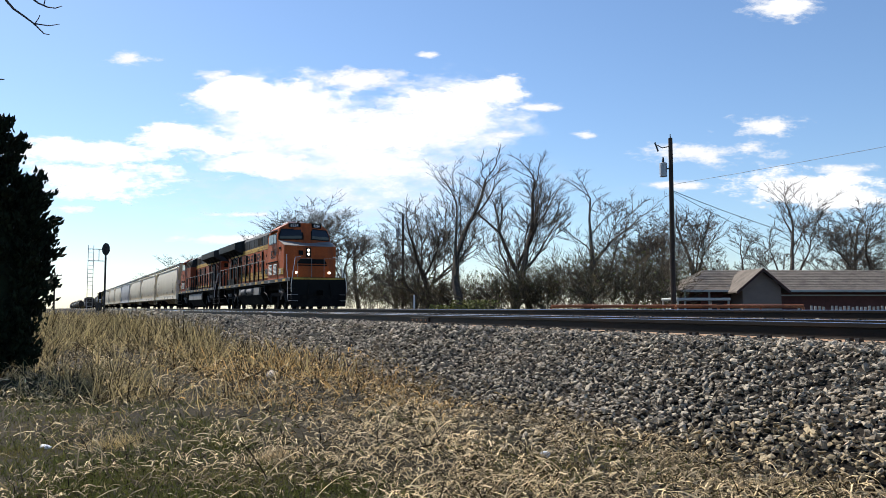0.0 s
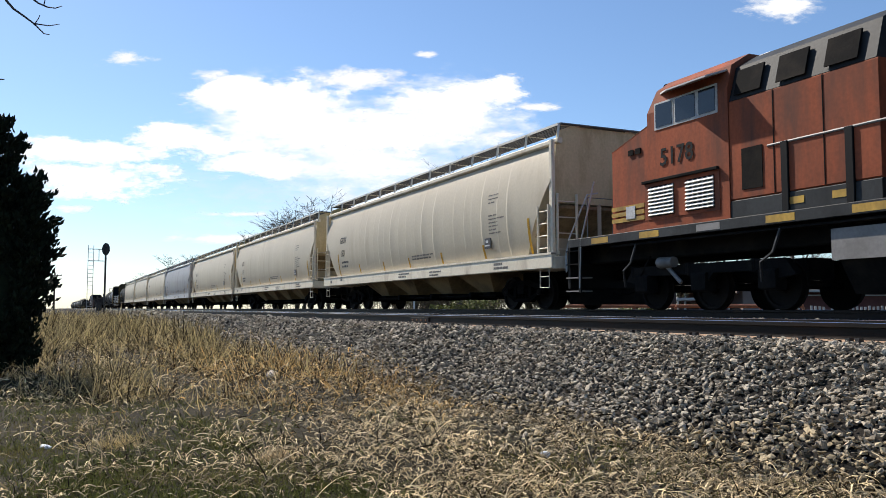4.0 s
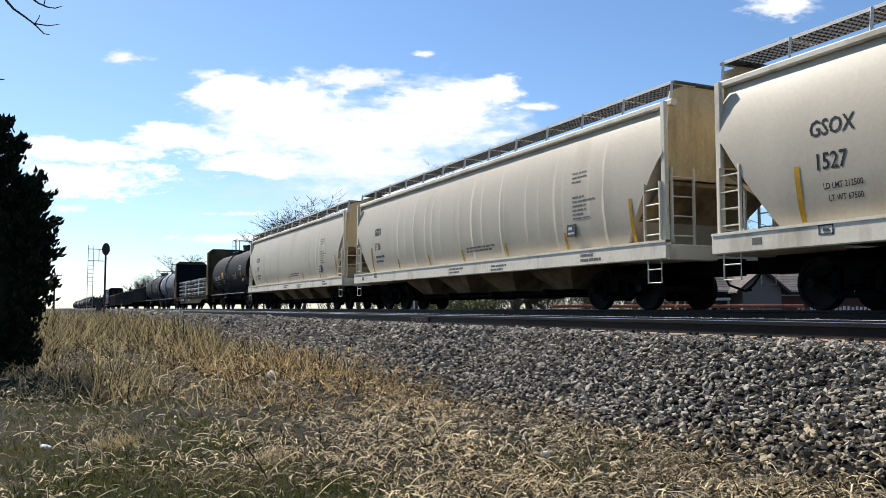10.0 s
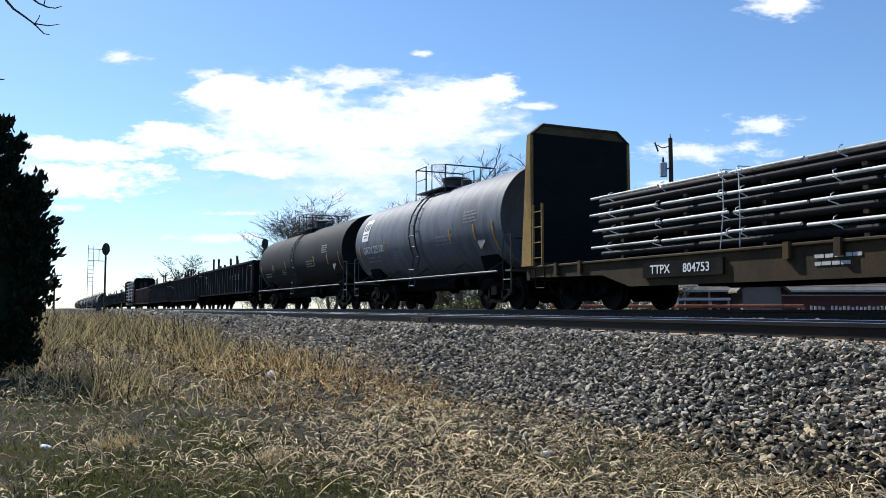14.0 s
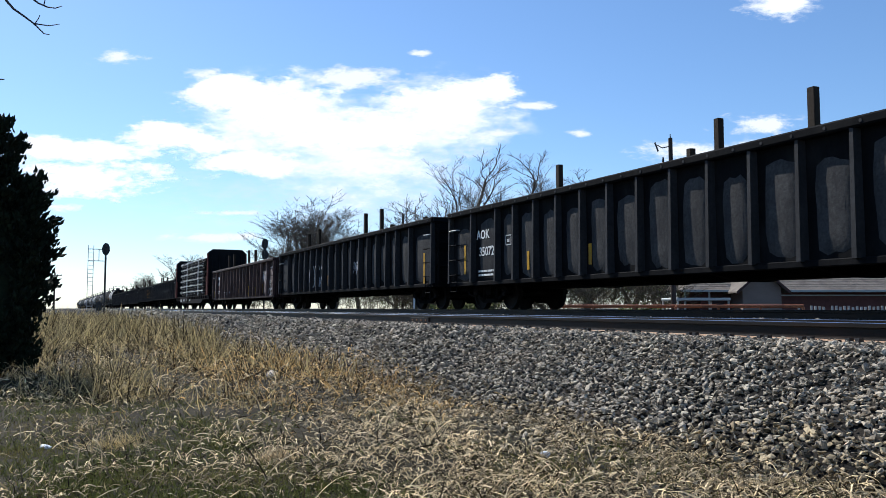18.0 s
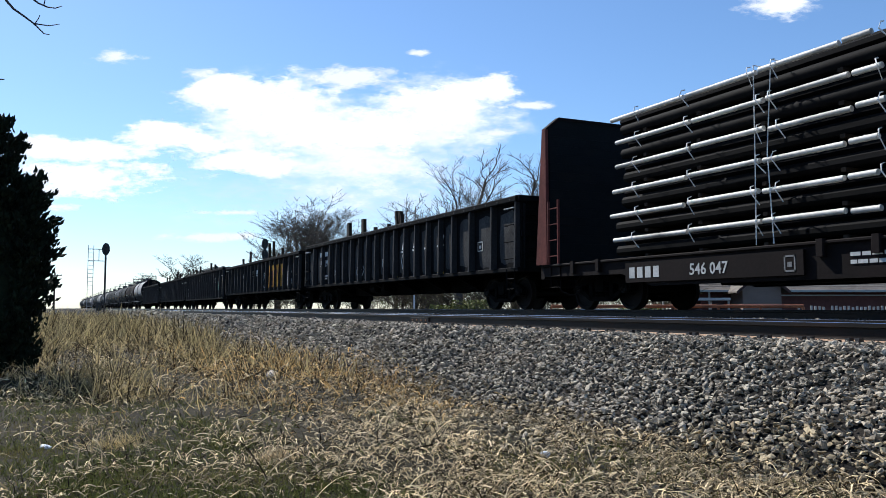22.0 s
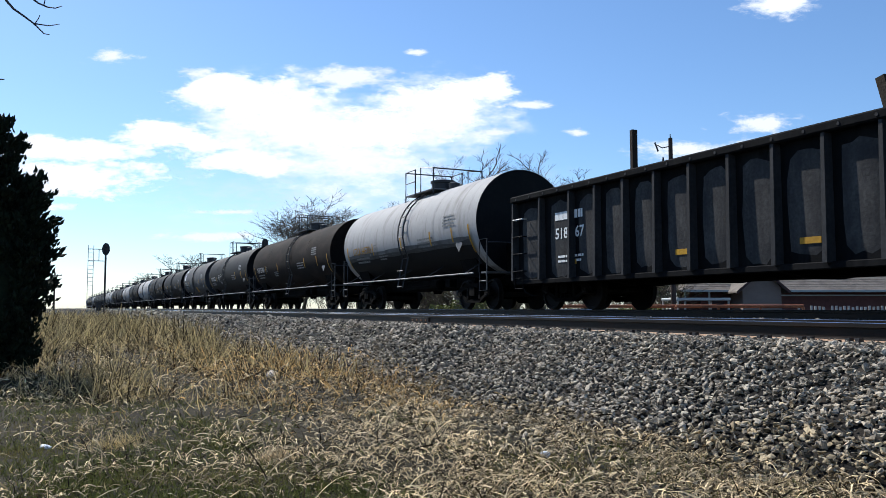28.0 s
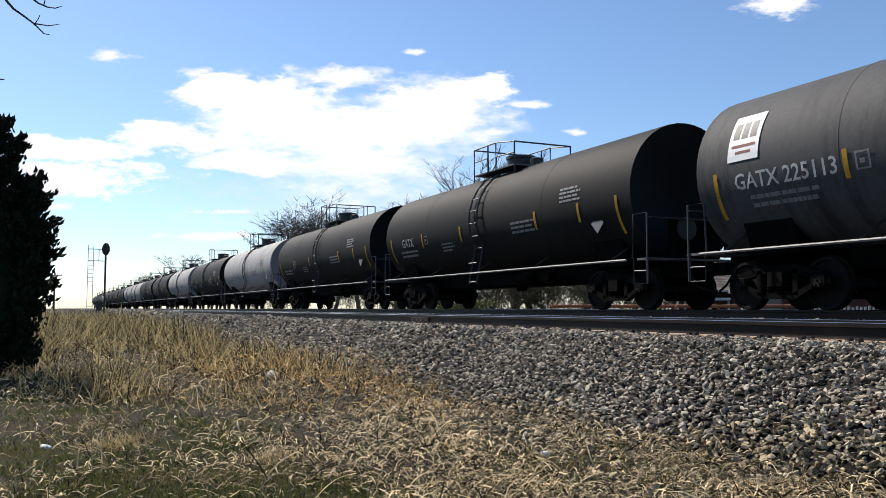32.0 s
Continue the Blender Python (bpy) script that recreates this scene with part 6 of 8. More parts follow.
# ---- gondola ----
def gondola(label, paint, panel, mark="", number="", top=3.12, stakes=(), marks=(), logo=None, graffiti=(), load=False, patch=None, length=21.4, yellows=(), square=None, lo=1.12, ends=(1.42, 1.45, 1.1), bulge=0.035, post_paint=None, words=None, logo_z=2.03, plate=None):
    car = thing("gondola_car", label, "freight car", "freight cars of the train")
    H = length / 2 - 0.62
    # the posts stand wider apart near both ends
    span = 2 * H - 0.12 - 2 * sum(ends)
    bays = round(span / 1.02)
    xs = [-H + 0.06]
    for w in list(ends) + [span / bays] * bays + list(reversed(ends)):
        xs.append(xs[-1] + w)
    for s in (-1, 1):
        part("side_sheet", Form().box(-H, H, s * 1.36 - 0.02, s * 1.36 + 0.02, lo, top), paint, car)
        part("side_sill", Form().slab(-H, H, s * 1.42 - 0.06, s * 1.42 + 0.06, lo - 0.10, lo + 0.02, 0.015), paint, car)
        part("top_chord", Form().slab(-H, H, s * 1.46 - 0.11, s * 1.46 + 0.11, top - 0.14, top + 0.03, 0.03), paint, car)
        for x in xs:
            f = Form()
            # the post stands out from the side and widens downwards
            y0, ya, yb = s * 1.37, s * 1.54, s * 1.57
            f.add([(x - 0.05, y0, top - 0.12), (x + 0.05, y0, top - 0.12), (x + 0.035, ya, top - 0.12), (x - 0.035, ya, top - 0.12),
                   (x - 0.06, y0, lo), (x + 0.06, y0, lo), (x + 0.045, yb, lo), (x - 0.045, yb, lo)],
                  [(0, 1, 2, 3), (4, 7, 6, 5), (0, 4, 5, 1), (1, 5, 6, 2), (2, 6, 7, 3), (3, 7, 4, 0)])
            part("side_post", f, post_paint or M_GONPOST, car)
        # the bulged, scuffed sheet between posts, its paler patch painted as the sunlit part
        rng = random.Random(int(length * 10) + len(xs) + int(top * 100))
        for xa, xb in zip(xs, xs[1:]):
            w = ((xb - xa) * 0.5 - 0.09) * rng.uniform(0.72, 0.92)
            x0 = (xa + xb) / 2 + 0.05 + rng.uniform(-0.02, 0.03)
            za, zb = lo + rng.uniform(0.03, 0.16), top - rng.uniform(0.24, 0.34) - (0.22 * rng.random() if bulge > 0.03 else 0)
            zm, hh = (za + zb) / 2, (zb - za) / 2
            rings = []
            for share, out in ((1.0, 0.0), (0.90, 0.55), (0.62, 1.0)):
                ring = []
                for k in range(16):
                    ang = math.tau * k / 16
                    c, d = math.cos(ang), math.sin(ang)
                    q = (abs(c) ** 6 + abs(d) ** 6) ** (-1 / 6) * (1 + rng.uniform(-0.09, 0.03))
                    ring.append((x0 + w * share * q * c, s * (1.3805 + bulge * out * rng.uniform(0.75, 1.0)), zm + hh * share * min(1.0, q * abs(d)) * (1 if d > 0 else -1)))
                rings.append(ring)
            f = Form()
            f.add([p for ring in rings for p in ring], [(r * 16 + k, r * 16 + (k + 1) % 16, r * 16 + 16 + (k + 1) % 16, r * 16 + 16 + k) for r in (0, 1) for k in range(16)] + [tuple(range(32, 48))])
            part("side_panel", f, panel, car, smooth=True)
    part("floor", Form().box(-H, H, -1.42, 1.42, lo - 0.06, lo), M_TRUCK, car)
    part("center_sill", Form().slab(-H - 0.2, H + 0.2, -0.35, 0.35, 0.58, lo - 0.04, 0.03), M_TRUCK, car)
    for k in range(6):
        x = -6.3 + 2.5 * k
        part("cross_bearer", Form().prism([(-1.45, lo - 0.05), (1.45, lo - 0.05), (0.4, 0.56), (-0.4, 0.56)], "x", x - 0.08, x + 0.08), M_TRUCK, car)
    for e in (-1, 1):
        x = e * H
        part("end_sheet", Form().box(x - 0.03, x + 0.03, -1.42, 1.42, lo - 0.1, top), paint, car)
        for z in (1.5, 2.05, 2.6):
            part("end_rib", Form().slab(min(x, x + e * 0.10), max(x, x + e * 0.10), -1.42, 1.42, z - 0.08, z + 0.08, 0.02), paint, car)
        part("end_cap", Form().slab(x - 0.09, x + 0.09, -1.5, 1.5, top - 0.14, top + 0.04, 0.03), paint, car)
        for s in (-1, 1):
            # grab irons as a ladder of single rungs
            for k in range(4):
                z = lo + 0.25 + k * 0.46
                xx = x - e * 0.12
                part("grab_iron", Form().tube([(xx, s * 1.44, z), (xx, s * 1.56, z), (xx - e * 0.5, s * 1.56, z), (xx - e * 0.5, s * 1.44, z)], 0.017, 5), M_PALEMARK if k == 3 else paint, car)
            stirrup(car, x - e * 0.35, s * 1.52, paint)
        end_ladder(car, x + e * 0.13, -1.35, -0.9, lo, top - 0.2, 5, paint)
        part("hand_brake", Form().lathe([(e * 0.10, 0.22), (e * 0.16, 0.22)], "x", 12, (x, 0.6, 2.3)), M_TRUCK, car)
        coupler(car, e * (length / 2 - 0.05))
        truck(car, e * (H - 1.75))
    brake_rigging(car, -2.2, -0.85, M_TRUCK)
    for x, dy, h, w, ang in stakes:
        f = Form().slab(-w / 2, w / 2, -0.07, 0.07, 0.02, h + top - lo, 0.012)
        ob = part("load_stake", f, M_STAKE, car, "upright timber load stake")
        ob.matrix_basis = pose(x, dy, lo, 0, ang, 0)
    # scrap and beams lying in the car
    rng = random.Random(int(top * 100) + len(stakes))
    for k in range(5):
        y = -1.0 + 0.5 * k
        z = lo + rng.uniform(0.25, 0.6)
        x0 = rng.uniform(-8.5, -5.5)
        part("load_beam", Form().slab(x0, x0 + rng.uniform(10, 14), y - 0.14, y + 0.14, lo + 0.01, z, 0.02), M_STEELLOAD, car)
    if load:
        for k, y in enumerate((-0.95, -0.45, 0.05, 0.55, 1.0)):
            x0 = -7.6 + 0.3 * (k % 2)
            part("load_beam", Form().slab(x0, x0 + 13.6, y - 0.16, y + 0.16, top - 0.55, top + 0.16 + 0.05 * (k % 2), 0.03), M_STEELLOAD, car)
            part("load_beam", Form().slab(x0 + 1.2, x0 + 11.5, y - 0.14, y + 0.14, top + 0.215, top + 0.40, 0.03), M_STEELLOAD, car)
        part("load_block", Form().slab(-6.5, 6.5, -1.2, 1.2, lo + 0.01, top - 0.56, 0.05), M_STEELLOAD, car)
    y = -1.3845 - bulge
    if number:
        nx, nz, size = words
        if mark:
            letters(mark, size, M_WHITE, car, on_near(nx - 0.22, y, nz + 0.50), "reporting_mark")
        else:
            bars(car, nx - 0.62, y, nz + 0.66, (1.2,), 0.20, 0.1, M_WHITE)
        letters(number, size, M_WHITE, car, on_near(nx, y, nz), "car_number")
        bars(car, nx - 0.5, y, nz - 0.42, (1.1, 1.0), 0.055, 0.06, M_WHITE)
    if logo is not None:
        # the road's name, drawn as four slanted blocks on underlines
        for x in logo:
            f = Form().add([(x - 0.22, y, logo_z + 0.11), (x + 0.13, y, logo_z + 0.11), (x + 0.25, y, logo_z + 0.37), (x - 0.10, y, logo_z + 0.37)], [(0, 1, 2, 3)])
            part("logo_block", f, M_WHITE, car, "white slanted logo shape")
            part("logo_bar", Form().box(x - 0.29, x + 0.22, y - 0.003, y + 0.003, logo_z, logo_z + 0.06), M_WHITE, car)
            part("logo_gap", Form().box(x - 0.06, x + 0.09, y - 0.004, y - 0.001, logo_z + 0.19, logo_z + 0.28), paint, car)
    if plate is not None:
        part("marking_plate", Form().box(plate[0], plate[0] + 0.32, y - 0.003, y + 0.003, plate[1], plate[1] + 0.24), M_WHITE, car)
    for gx, gz, gw, gh, gm, seed in graffiti:
        scribble(car, gx, y - 0.002, gz, gw, gh, gm, seed, max(3, int(gw / 0.40)), 0.055)
    for x, za, zb in yellows:
        part("reflector", Form().box(x - 0.06, x + 0.06, y - 0.004, y + 0.003, za, zb), M_YREFL, car, "yellow reflective strip")
    for x, w in marks:
        part("reflector", Form().box(x, x + w, y - 0.004, y + 0.003, 1.10, 1.21), M_YREFL, car, "yellow reflective strip")
    if square is not None:
        outline_mark(car, square[0], y, square[1], 0.32, 0.29, M_PALEMARK, 0.03)
    if patch:
        x0, x1, z0, z1 = patch
        w = (x1 - x0) / 4
        for k in range(4):
            a = x0 + k * w
            part("painted_panel", Form().box(a + 0.02, a + w - 0.02, y - 0.004, y + 0.003, z0, z1), M_GRAFYEL, car, "orange-yellow spray-painted panel")
            # broad strokes: an upright and a bar, then a hooked one
            f = Form().prism([(a + 0.20, z0 + 0.12), (a + 0.44, z0 + 0.12), (a + 0.47, z0 + 0.72), (a + 0.74, z0 + 0.76), (a + 0.70, z0 + 0.98), (a + 0.05, z0 + 0.92), (a + 0.08, z0 + 0.70), (a + 0.22, z0 + 0.70)], "y", y - 0.010, y - 0.0045)
            if k == 3:
                f = Form().prism([(a + 0.15, z0 + 0.15), (a + 0.60, z0 + 0.48), (a + 0.18, z0 + 0.95), (a + 0.36, z0 + 1.05), (a + 0.85, z0 + 0.50), (a + 0.38, z0 + 0.08)], "y", y - 0.010, y - 0.0045)
            part("painted_stroke", f, M_REDMARK, car, "dull red spray-painted stroke")
        for x in xs:
            if x0 < x < x1:
                part("painted_post", Form().add([(x - 0.05, -1.576, z0), (x + 0.05, -1.576, z0), (x + 0.04, -1.550, z1), (x - 0.04, -1.550, z1)], [(0, 1, 2, 3)]), M_GRAFYEL, car)
    # row of rivets along the top chord
    riv = Form()
    for k in range(30):
        x = -H + 0.3 + k * (2 * H - 0.6) / 29
        riv.lathe([(-1.580, 0.030), (-1.55, 0.042)], "y", 6, (x, 0, top - 0.06))
    tagged(part("rivet_row", riv, M_GONPOST, car), kind="stuff")
    return car


# ---- bulkhead flat with pipe ----
def pipe_flat(label, paint, tiers, number_mark, number, dia=0.20, length=22.0, seed=1, bulk_top=4.86, inset=0.03, reach=10.95, inset_front=0.0):
    car = thing("bulkhead_flat_car", label, "freight car", "freight cars of the train")
    H = length / 2 - 0.62
    dz = 1.12
    part("deck", Form().slab(-H, H + 0.32, -1.38, 1.38, dz - 0.10, dz, 0.02), M_STAKE, car, "timber deck")
    for s in (-1, 1):
        sill = Form().prism([(-H, dz), (H, dz), (H, dz - 0.30), (H - 3.2, dz - 0.34), (H - 4.2, dz - 0.62), (-H + 4.2, dz - 0.62), (-H + 3.2, dz - 0.34), (-H, dz - 0.30)], "y", s * 1.44 - 0.05, s * 1.44 + 0.05)
        part("side_sill", sill, paint, car)
        part("sill_flange", Form().slab(-H, H, s * 1.49 - 0.06, s * 1.49 + 0.06, dz - 0.06, dz, 0.015), paint, car)
        for k in range(18):
            x = -H + 1.4 + k * (2 * H - 2.8) / 17
            if s < 0 and -6.8 < x < -1.7:
                continue
            part("stake_pocket", Form().slab(x - 0.08, x + 0.08, s * 1.53 - 0.05, s * 1.53 + 0.05, dz - 0.26, dz + 0.03, 0.02), paint, car)
    for e in (-1, 1):
        x = e * (H - inset - (inset_front if e > 0 else 0.0)) + 0.22
        boards = M_BULKY if paint is M_FLATY else M_BULK
        # bulkhead: boards, rim, ribs and side braces
        part("bulkhead", Form().prism([(-1.54, dz), (1.54, dz), (1.54, bulk_top - 0.28), (1.17, bulk_top), (-1.17, bulk_top), (-1.54, bulk_top - 0.28)], "x", x - 0.06, x + 0.06), boards, car, "tall dark end bulkhead")
        for k in range(15):
            z = dz + 0.1 + k * (bulk_top - dz - 0.35) / 15
            part("bulkhead_board", Form().box(min(x - e * 0.06, x - e * 0.085), max(x - e * 0.06, x - e * 0.085), -1.48, 1.48, z, z + 0.222), M_BULK, car)
        for s in (-1, 1):
            part("bulkhead_rim", Form().prism([(x - 0.10, dz), (x + 0.10 + e * 0.3 + (0.0), dz), (x + 0.08, bulk_top - 0.3), (x - 0.08, bulk_top - 0.3)] if e > 0 else
                                              [(x - 0.10 - 0.3, dz), (x + 0.10, dz), (x + 0.08, bulk_top - 0.3), (x - 0.08, bulk_top - 0.3)], "y", s * 1.56 - 0.04, s * 1.56 + 0.04), M_RIMRED if paint is M_FLATB else M_YRIM, car, "braced bulkhead edge")
        part("bulkhead_cap", Form().prism([(-1.60, bulk_top - 0.3), (-1.19, bulk_top + 0.03), (1.19, bulk_top + 0.03), (1.60, bulk_top - 0.3), (1.52, bulk_top - 0.30), (1.15, bulk_top - 0.04), (-1.15, bulk_top - 0.04), (-1.52, bulk_top - 0.30)], "x", x - 0.09, x + 0.09), paint, car)
        for y in (-1.2, -0.6, 0.0, 0.6, 1.2):
            f = Form().prism([(x + e * 0.06, dz), (x + e * 0.42, dz), (x + e * 0.14, bulk_top - 0.4), (x + e * 0.06, bulk_top - 0.4)], "y", y - 0.04, y + 0.04)
            part("bulkhead_rib", f, boards, car)
        part("cross_rib", Form().box(min(x + e * 0.06, x + e * 0.2), max(x + e * 0.06, x + e * 0.2), -1.52, 1.52, 2.78, 2.9), boards, car)
        for s in (-1, 1):
            ladder(car, x - e * 0.58, x - e * 0.14, s * 1.56, dz, 2.7, 4, M_RIMRED if paint is M_FLATB else M_YRIM)
            stirrup(car, x - e * 0.35, s * 1.50, paint)
        part("center_sill_end", Form().slab(min(e * 5, e * (H + 0.25)), max(e * 5, e * (H + 0.25)), -0.35, 0.35, 0.62, dz - 0.11, 0.03), M_TRUCK, car)
        part("end_sill", Form().slab(e * H - 0.08, e * H + 0.08, -1.5, 1.5, dz - 0.36, dz, 0.02), paint, car)
        coupler(car, e * (reach + 0.65 * e))
        truck(car, e * (H - 1.75))
    part("center_sill", Form().slab(-5, 5, -0.35, 0.35, 0.5, dz - 0.11, 0.03), M_TRUCK, car)
    # bundles of pipe, tier on tier, with timber bearers and straps; each bundle lies on the car as a thing of its own
    rng = random.Random(seed)
    loads = []
    stacks = ((-7.0, -0.30), (-0.15, 6.5)) if dia > 0.18 else ((-7.15, 0.75), (0.95, 9.0))
    z = dz + 0.075
    for tier in range(tiers):
        rows = 3 if tier % 2 == 0 else 2
        for bx0, bx1 in stacks:
            off = rng.uniform(-0.12, 0.12)
            for row in range(2):
                for k in range(12):
                    y = (-1.2 + k * 0.218) * (1.13 if row else 1.0)
                    ex = rng.uniform(-0.14, 0.14)
                    zz = z + dia / 2 + row * dia * 0.98
                    # outer pipe of each bundle painted pale: the sun's highlight put into colour
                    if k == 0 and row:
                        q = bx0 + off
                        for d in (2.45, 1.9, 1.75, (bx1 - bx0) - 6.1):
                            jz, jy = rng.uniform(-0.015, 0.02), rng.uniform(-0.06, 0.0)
                            part("pipe", Form().lathe([(q, dia * 0.15), (q, dia * 0.215), (q + d - 0.1, dia * 0.215), (q + d - 0.1, dia * 0.15)], "x", 10, (0, -1.44 + jy, zz + jz)), M_PIPELIT, car, "outer pipe painted pale grey as sunlit", smooth=True)
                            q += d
                        continue
                    part("pipe", Form().lathe([(bx0 + off + ex, dia * 0.40), (bx0 + off + ex, dia / 2), (bx1 + off + ex, dia / 2), (bx1 + off + ex, dia * 0.40)], "x", 9, (0, y, zz)), M_PIPE if dia > 0.18 else M_PIPE2, car, "black coated steel pipe", smooth=True)
            for k in range(4):
                x = bx0 + 0.9 + k * (bx1 - bx0 - 1.8) / 3
                part("bearer", Form().slab(x - 0.05, x + 0.05, -1.34, 1.34, z - 0.07, z, 0.01), M_STAKE, car)
        z += dia * 1.98 + 0.075
    ztop = z - 0.06
    for bx0, bx1 in stacks:
        for k, x in enumerate((bx0 + 0.7, bx0 + 2.3, bx0 + 4.1, bx0 + 4.5, bx0 + 6.6)):
            path = [(x + rng.uniform(-0.1, 0.1), -1.50, dz + 0.02), (x + rng.uniform(-0.15, 0.15), -1.49, (dz + ztop) / 2), (x, -1.46, ztop), (x, 0, ztop + 0.02), (x, 1.33, ztop), (x, 1.36, dz + 0.02)]
            if k in (2, 3):
                part("strap", Form().tube(path, 0.014, 4), M_STRAP, car, "white tie-down strap")
            for tier in range(tiers):
                zt = dz + 0.075 + (tier + 1) * (dia * 1.98 + 0.075)
                xx = x + rng.uniform(-0.12, 0.12)
                tie = [(xx - 0.02, -1.40, zt - 0.05), (xx + 0.03, -1.53, zt - 0.09), (xx + rng.uniform(0.02, 0.09), -1.58, zt - 0.2), (xx + rng.uniform(0.05, 0.16), -1.44, zt - dia * 1.8)]
                part("tie_wire", Form().tube(tie, 0.012, 4), M_STRAP, car, "thin white tie wire")
    if number_mark:
        letters(number_mark, 0.25, M_WHITE, car, on_near(-4.75, -1.56, 0.74), "reporting_mark")
    else:
        for k in range(4):
            x = -6.41 + 0.26 * k
            part("mark_block", Form().add([(x, -1.56, 0.67), (x + 0.18, -1.56, 0.67), (x + 0.18, -1.56, 0.90), (x, -1.56, 0.90)], [(0, 1, 2, 3)]), M_PALEMARK, car)
    if number_mark:
        letters(number, 0.25, M_WHITE, car, on_near(-3.70, -1.56, 0.74), "car_number")
    else:
        letters(number, 0.31, M_PALEMARK, car, on_near(-4.05, -1.56, 0.68), "car_number")
        outline_mark(car, -2.25, -1.556, 0.64, 0.24, 0.28, M_FAINT, 0.03)
    part("number_panel", Form().box(-5.3, -3.0, -1.555, -1.50, 0.66, 0.98) if number_mark else Form().box(-6.55, -1.85, -1.555, -1.50, 0.58, 1.0), M_LFRAME if number_mark else paint, car, "dark number panel")
    bars(car, -1.0, -1.50, 0.9, (0.9, 0.7), 0.06, 0.06, M_PALEMARK)
    return car


# ---- locomotive ----
def loco_truck(car, x, e):
    t = part("truck", Form().slab(-1.9, 1.9, -0.35, 0.35, 0.55, 0.95, 0.04), M_LFRAME, car, "three-axle locomotive truck")
    t.matrix_basis = Matrix.Translation((x, 0, 0))
    for s in (-1, 1):
        y = s * 1.05
        f = Form().prism([(-2.35, 0.62), (-2.1, 0.92), (2.1, 0.92), (2.35, 0.62), (1.9, 0.55), (1.5, 0.72), (0.35, 0.72), (0.2, 0.55), (-0.2, 0.55), (-0.35, 0.72), (-1.5, 0.72), (-1.9, 0.55)], "y", y - 0.07, y + 0.07)
        part("side_frame", f, M_LFRAME, t)
        for k in (-1.75, 0, 1.75):
            part("axle_box", Form().slab(k - 0.2, k + 0.2, y - 0.14, y + 0.14, 0.36, 0.74, 0.04), M_LFRAME, t)
            part("coil_spring", Form().lathe([(0.70, 0.09), (0.95, 0.09)], "z", 9, (k + 0.38, y, 0)), M_LFRAME, t)
        part("brake_cylinder", Form().lathe([(-0.25, 0.11), (0.2, 0.12), (0.25, 0.06)], "x", 12, (e * 0.9, y + s * 0.16, 0.98)), M_SILVER, t, "dusty grey brake cylinder", smooth=True)
        part("damper", Form().tube([(0.5, y + s * 0.12, 0.55), (1.1, y + s * 0.12, 1.05)], 0.045, 6), M_SILVER, t)
        part("sand_pipe", Form().tube([(1.6, y, 1.15), (1.8, y + s * 0.1, 0.75), (2.15, y, 0.25)], 0.025, 5), M_LFRAME, t)
    for k in (-1.75, 0, 1.75):
        wheelset(t, k)
    return t


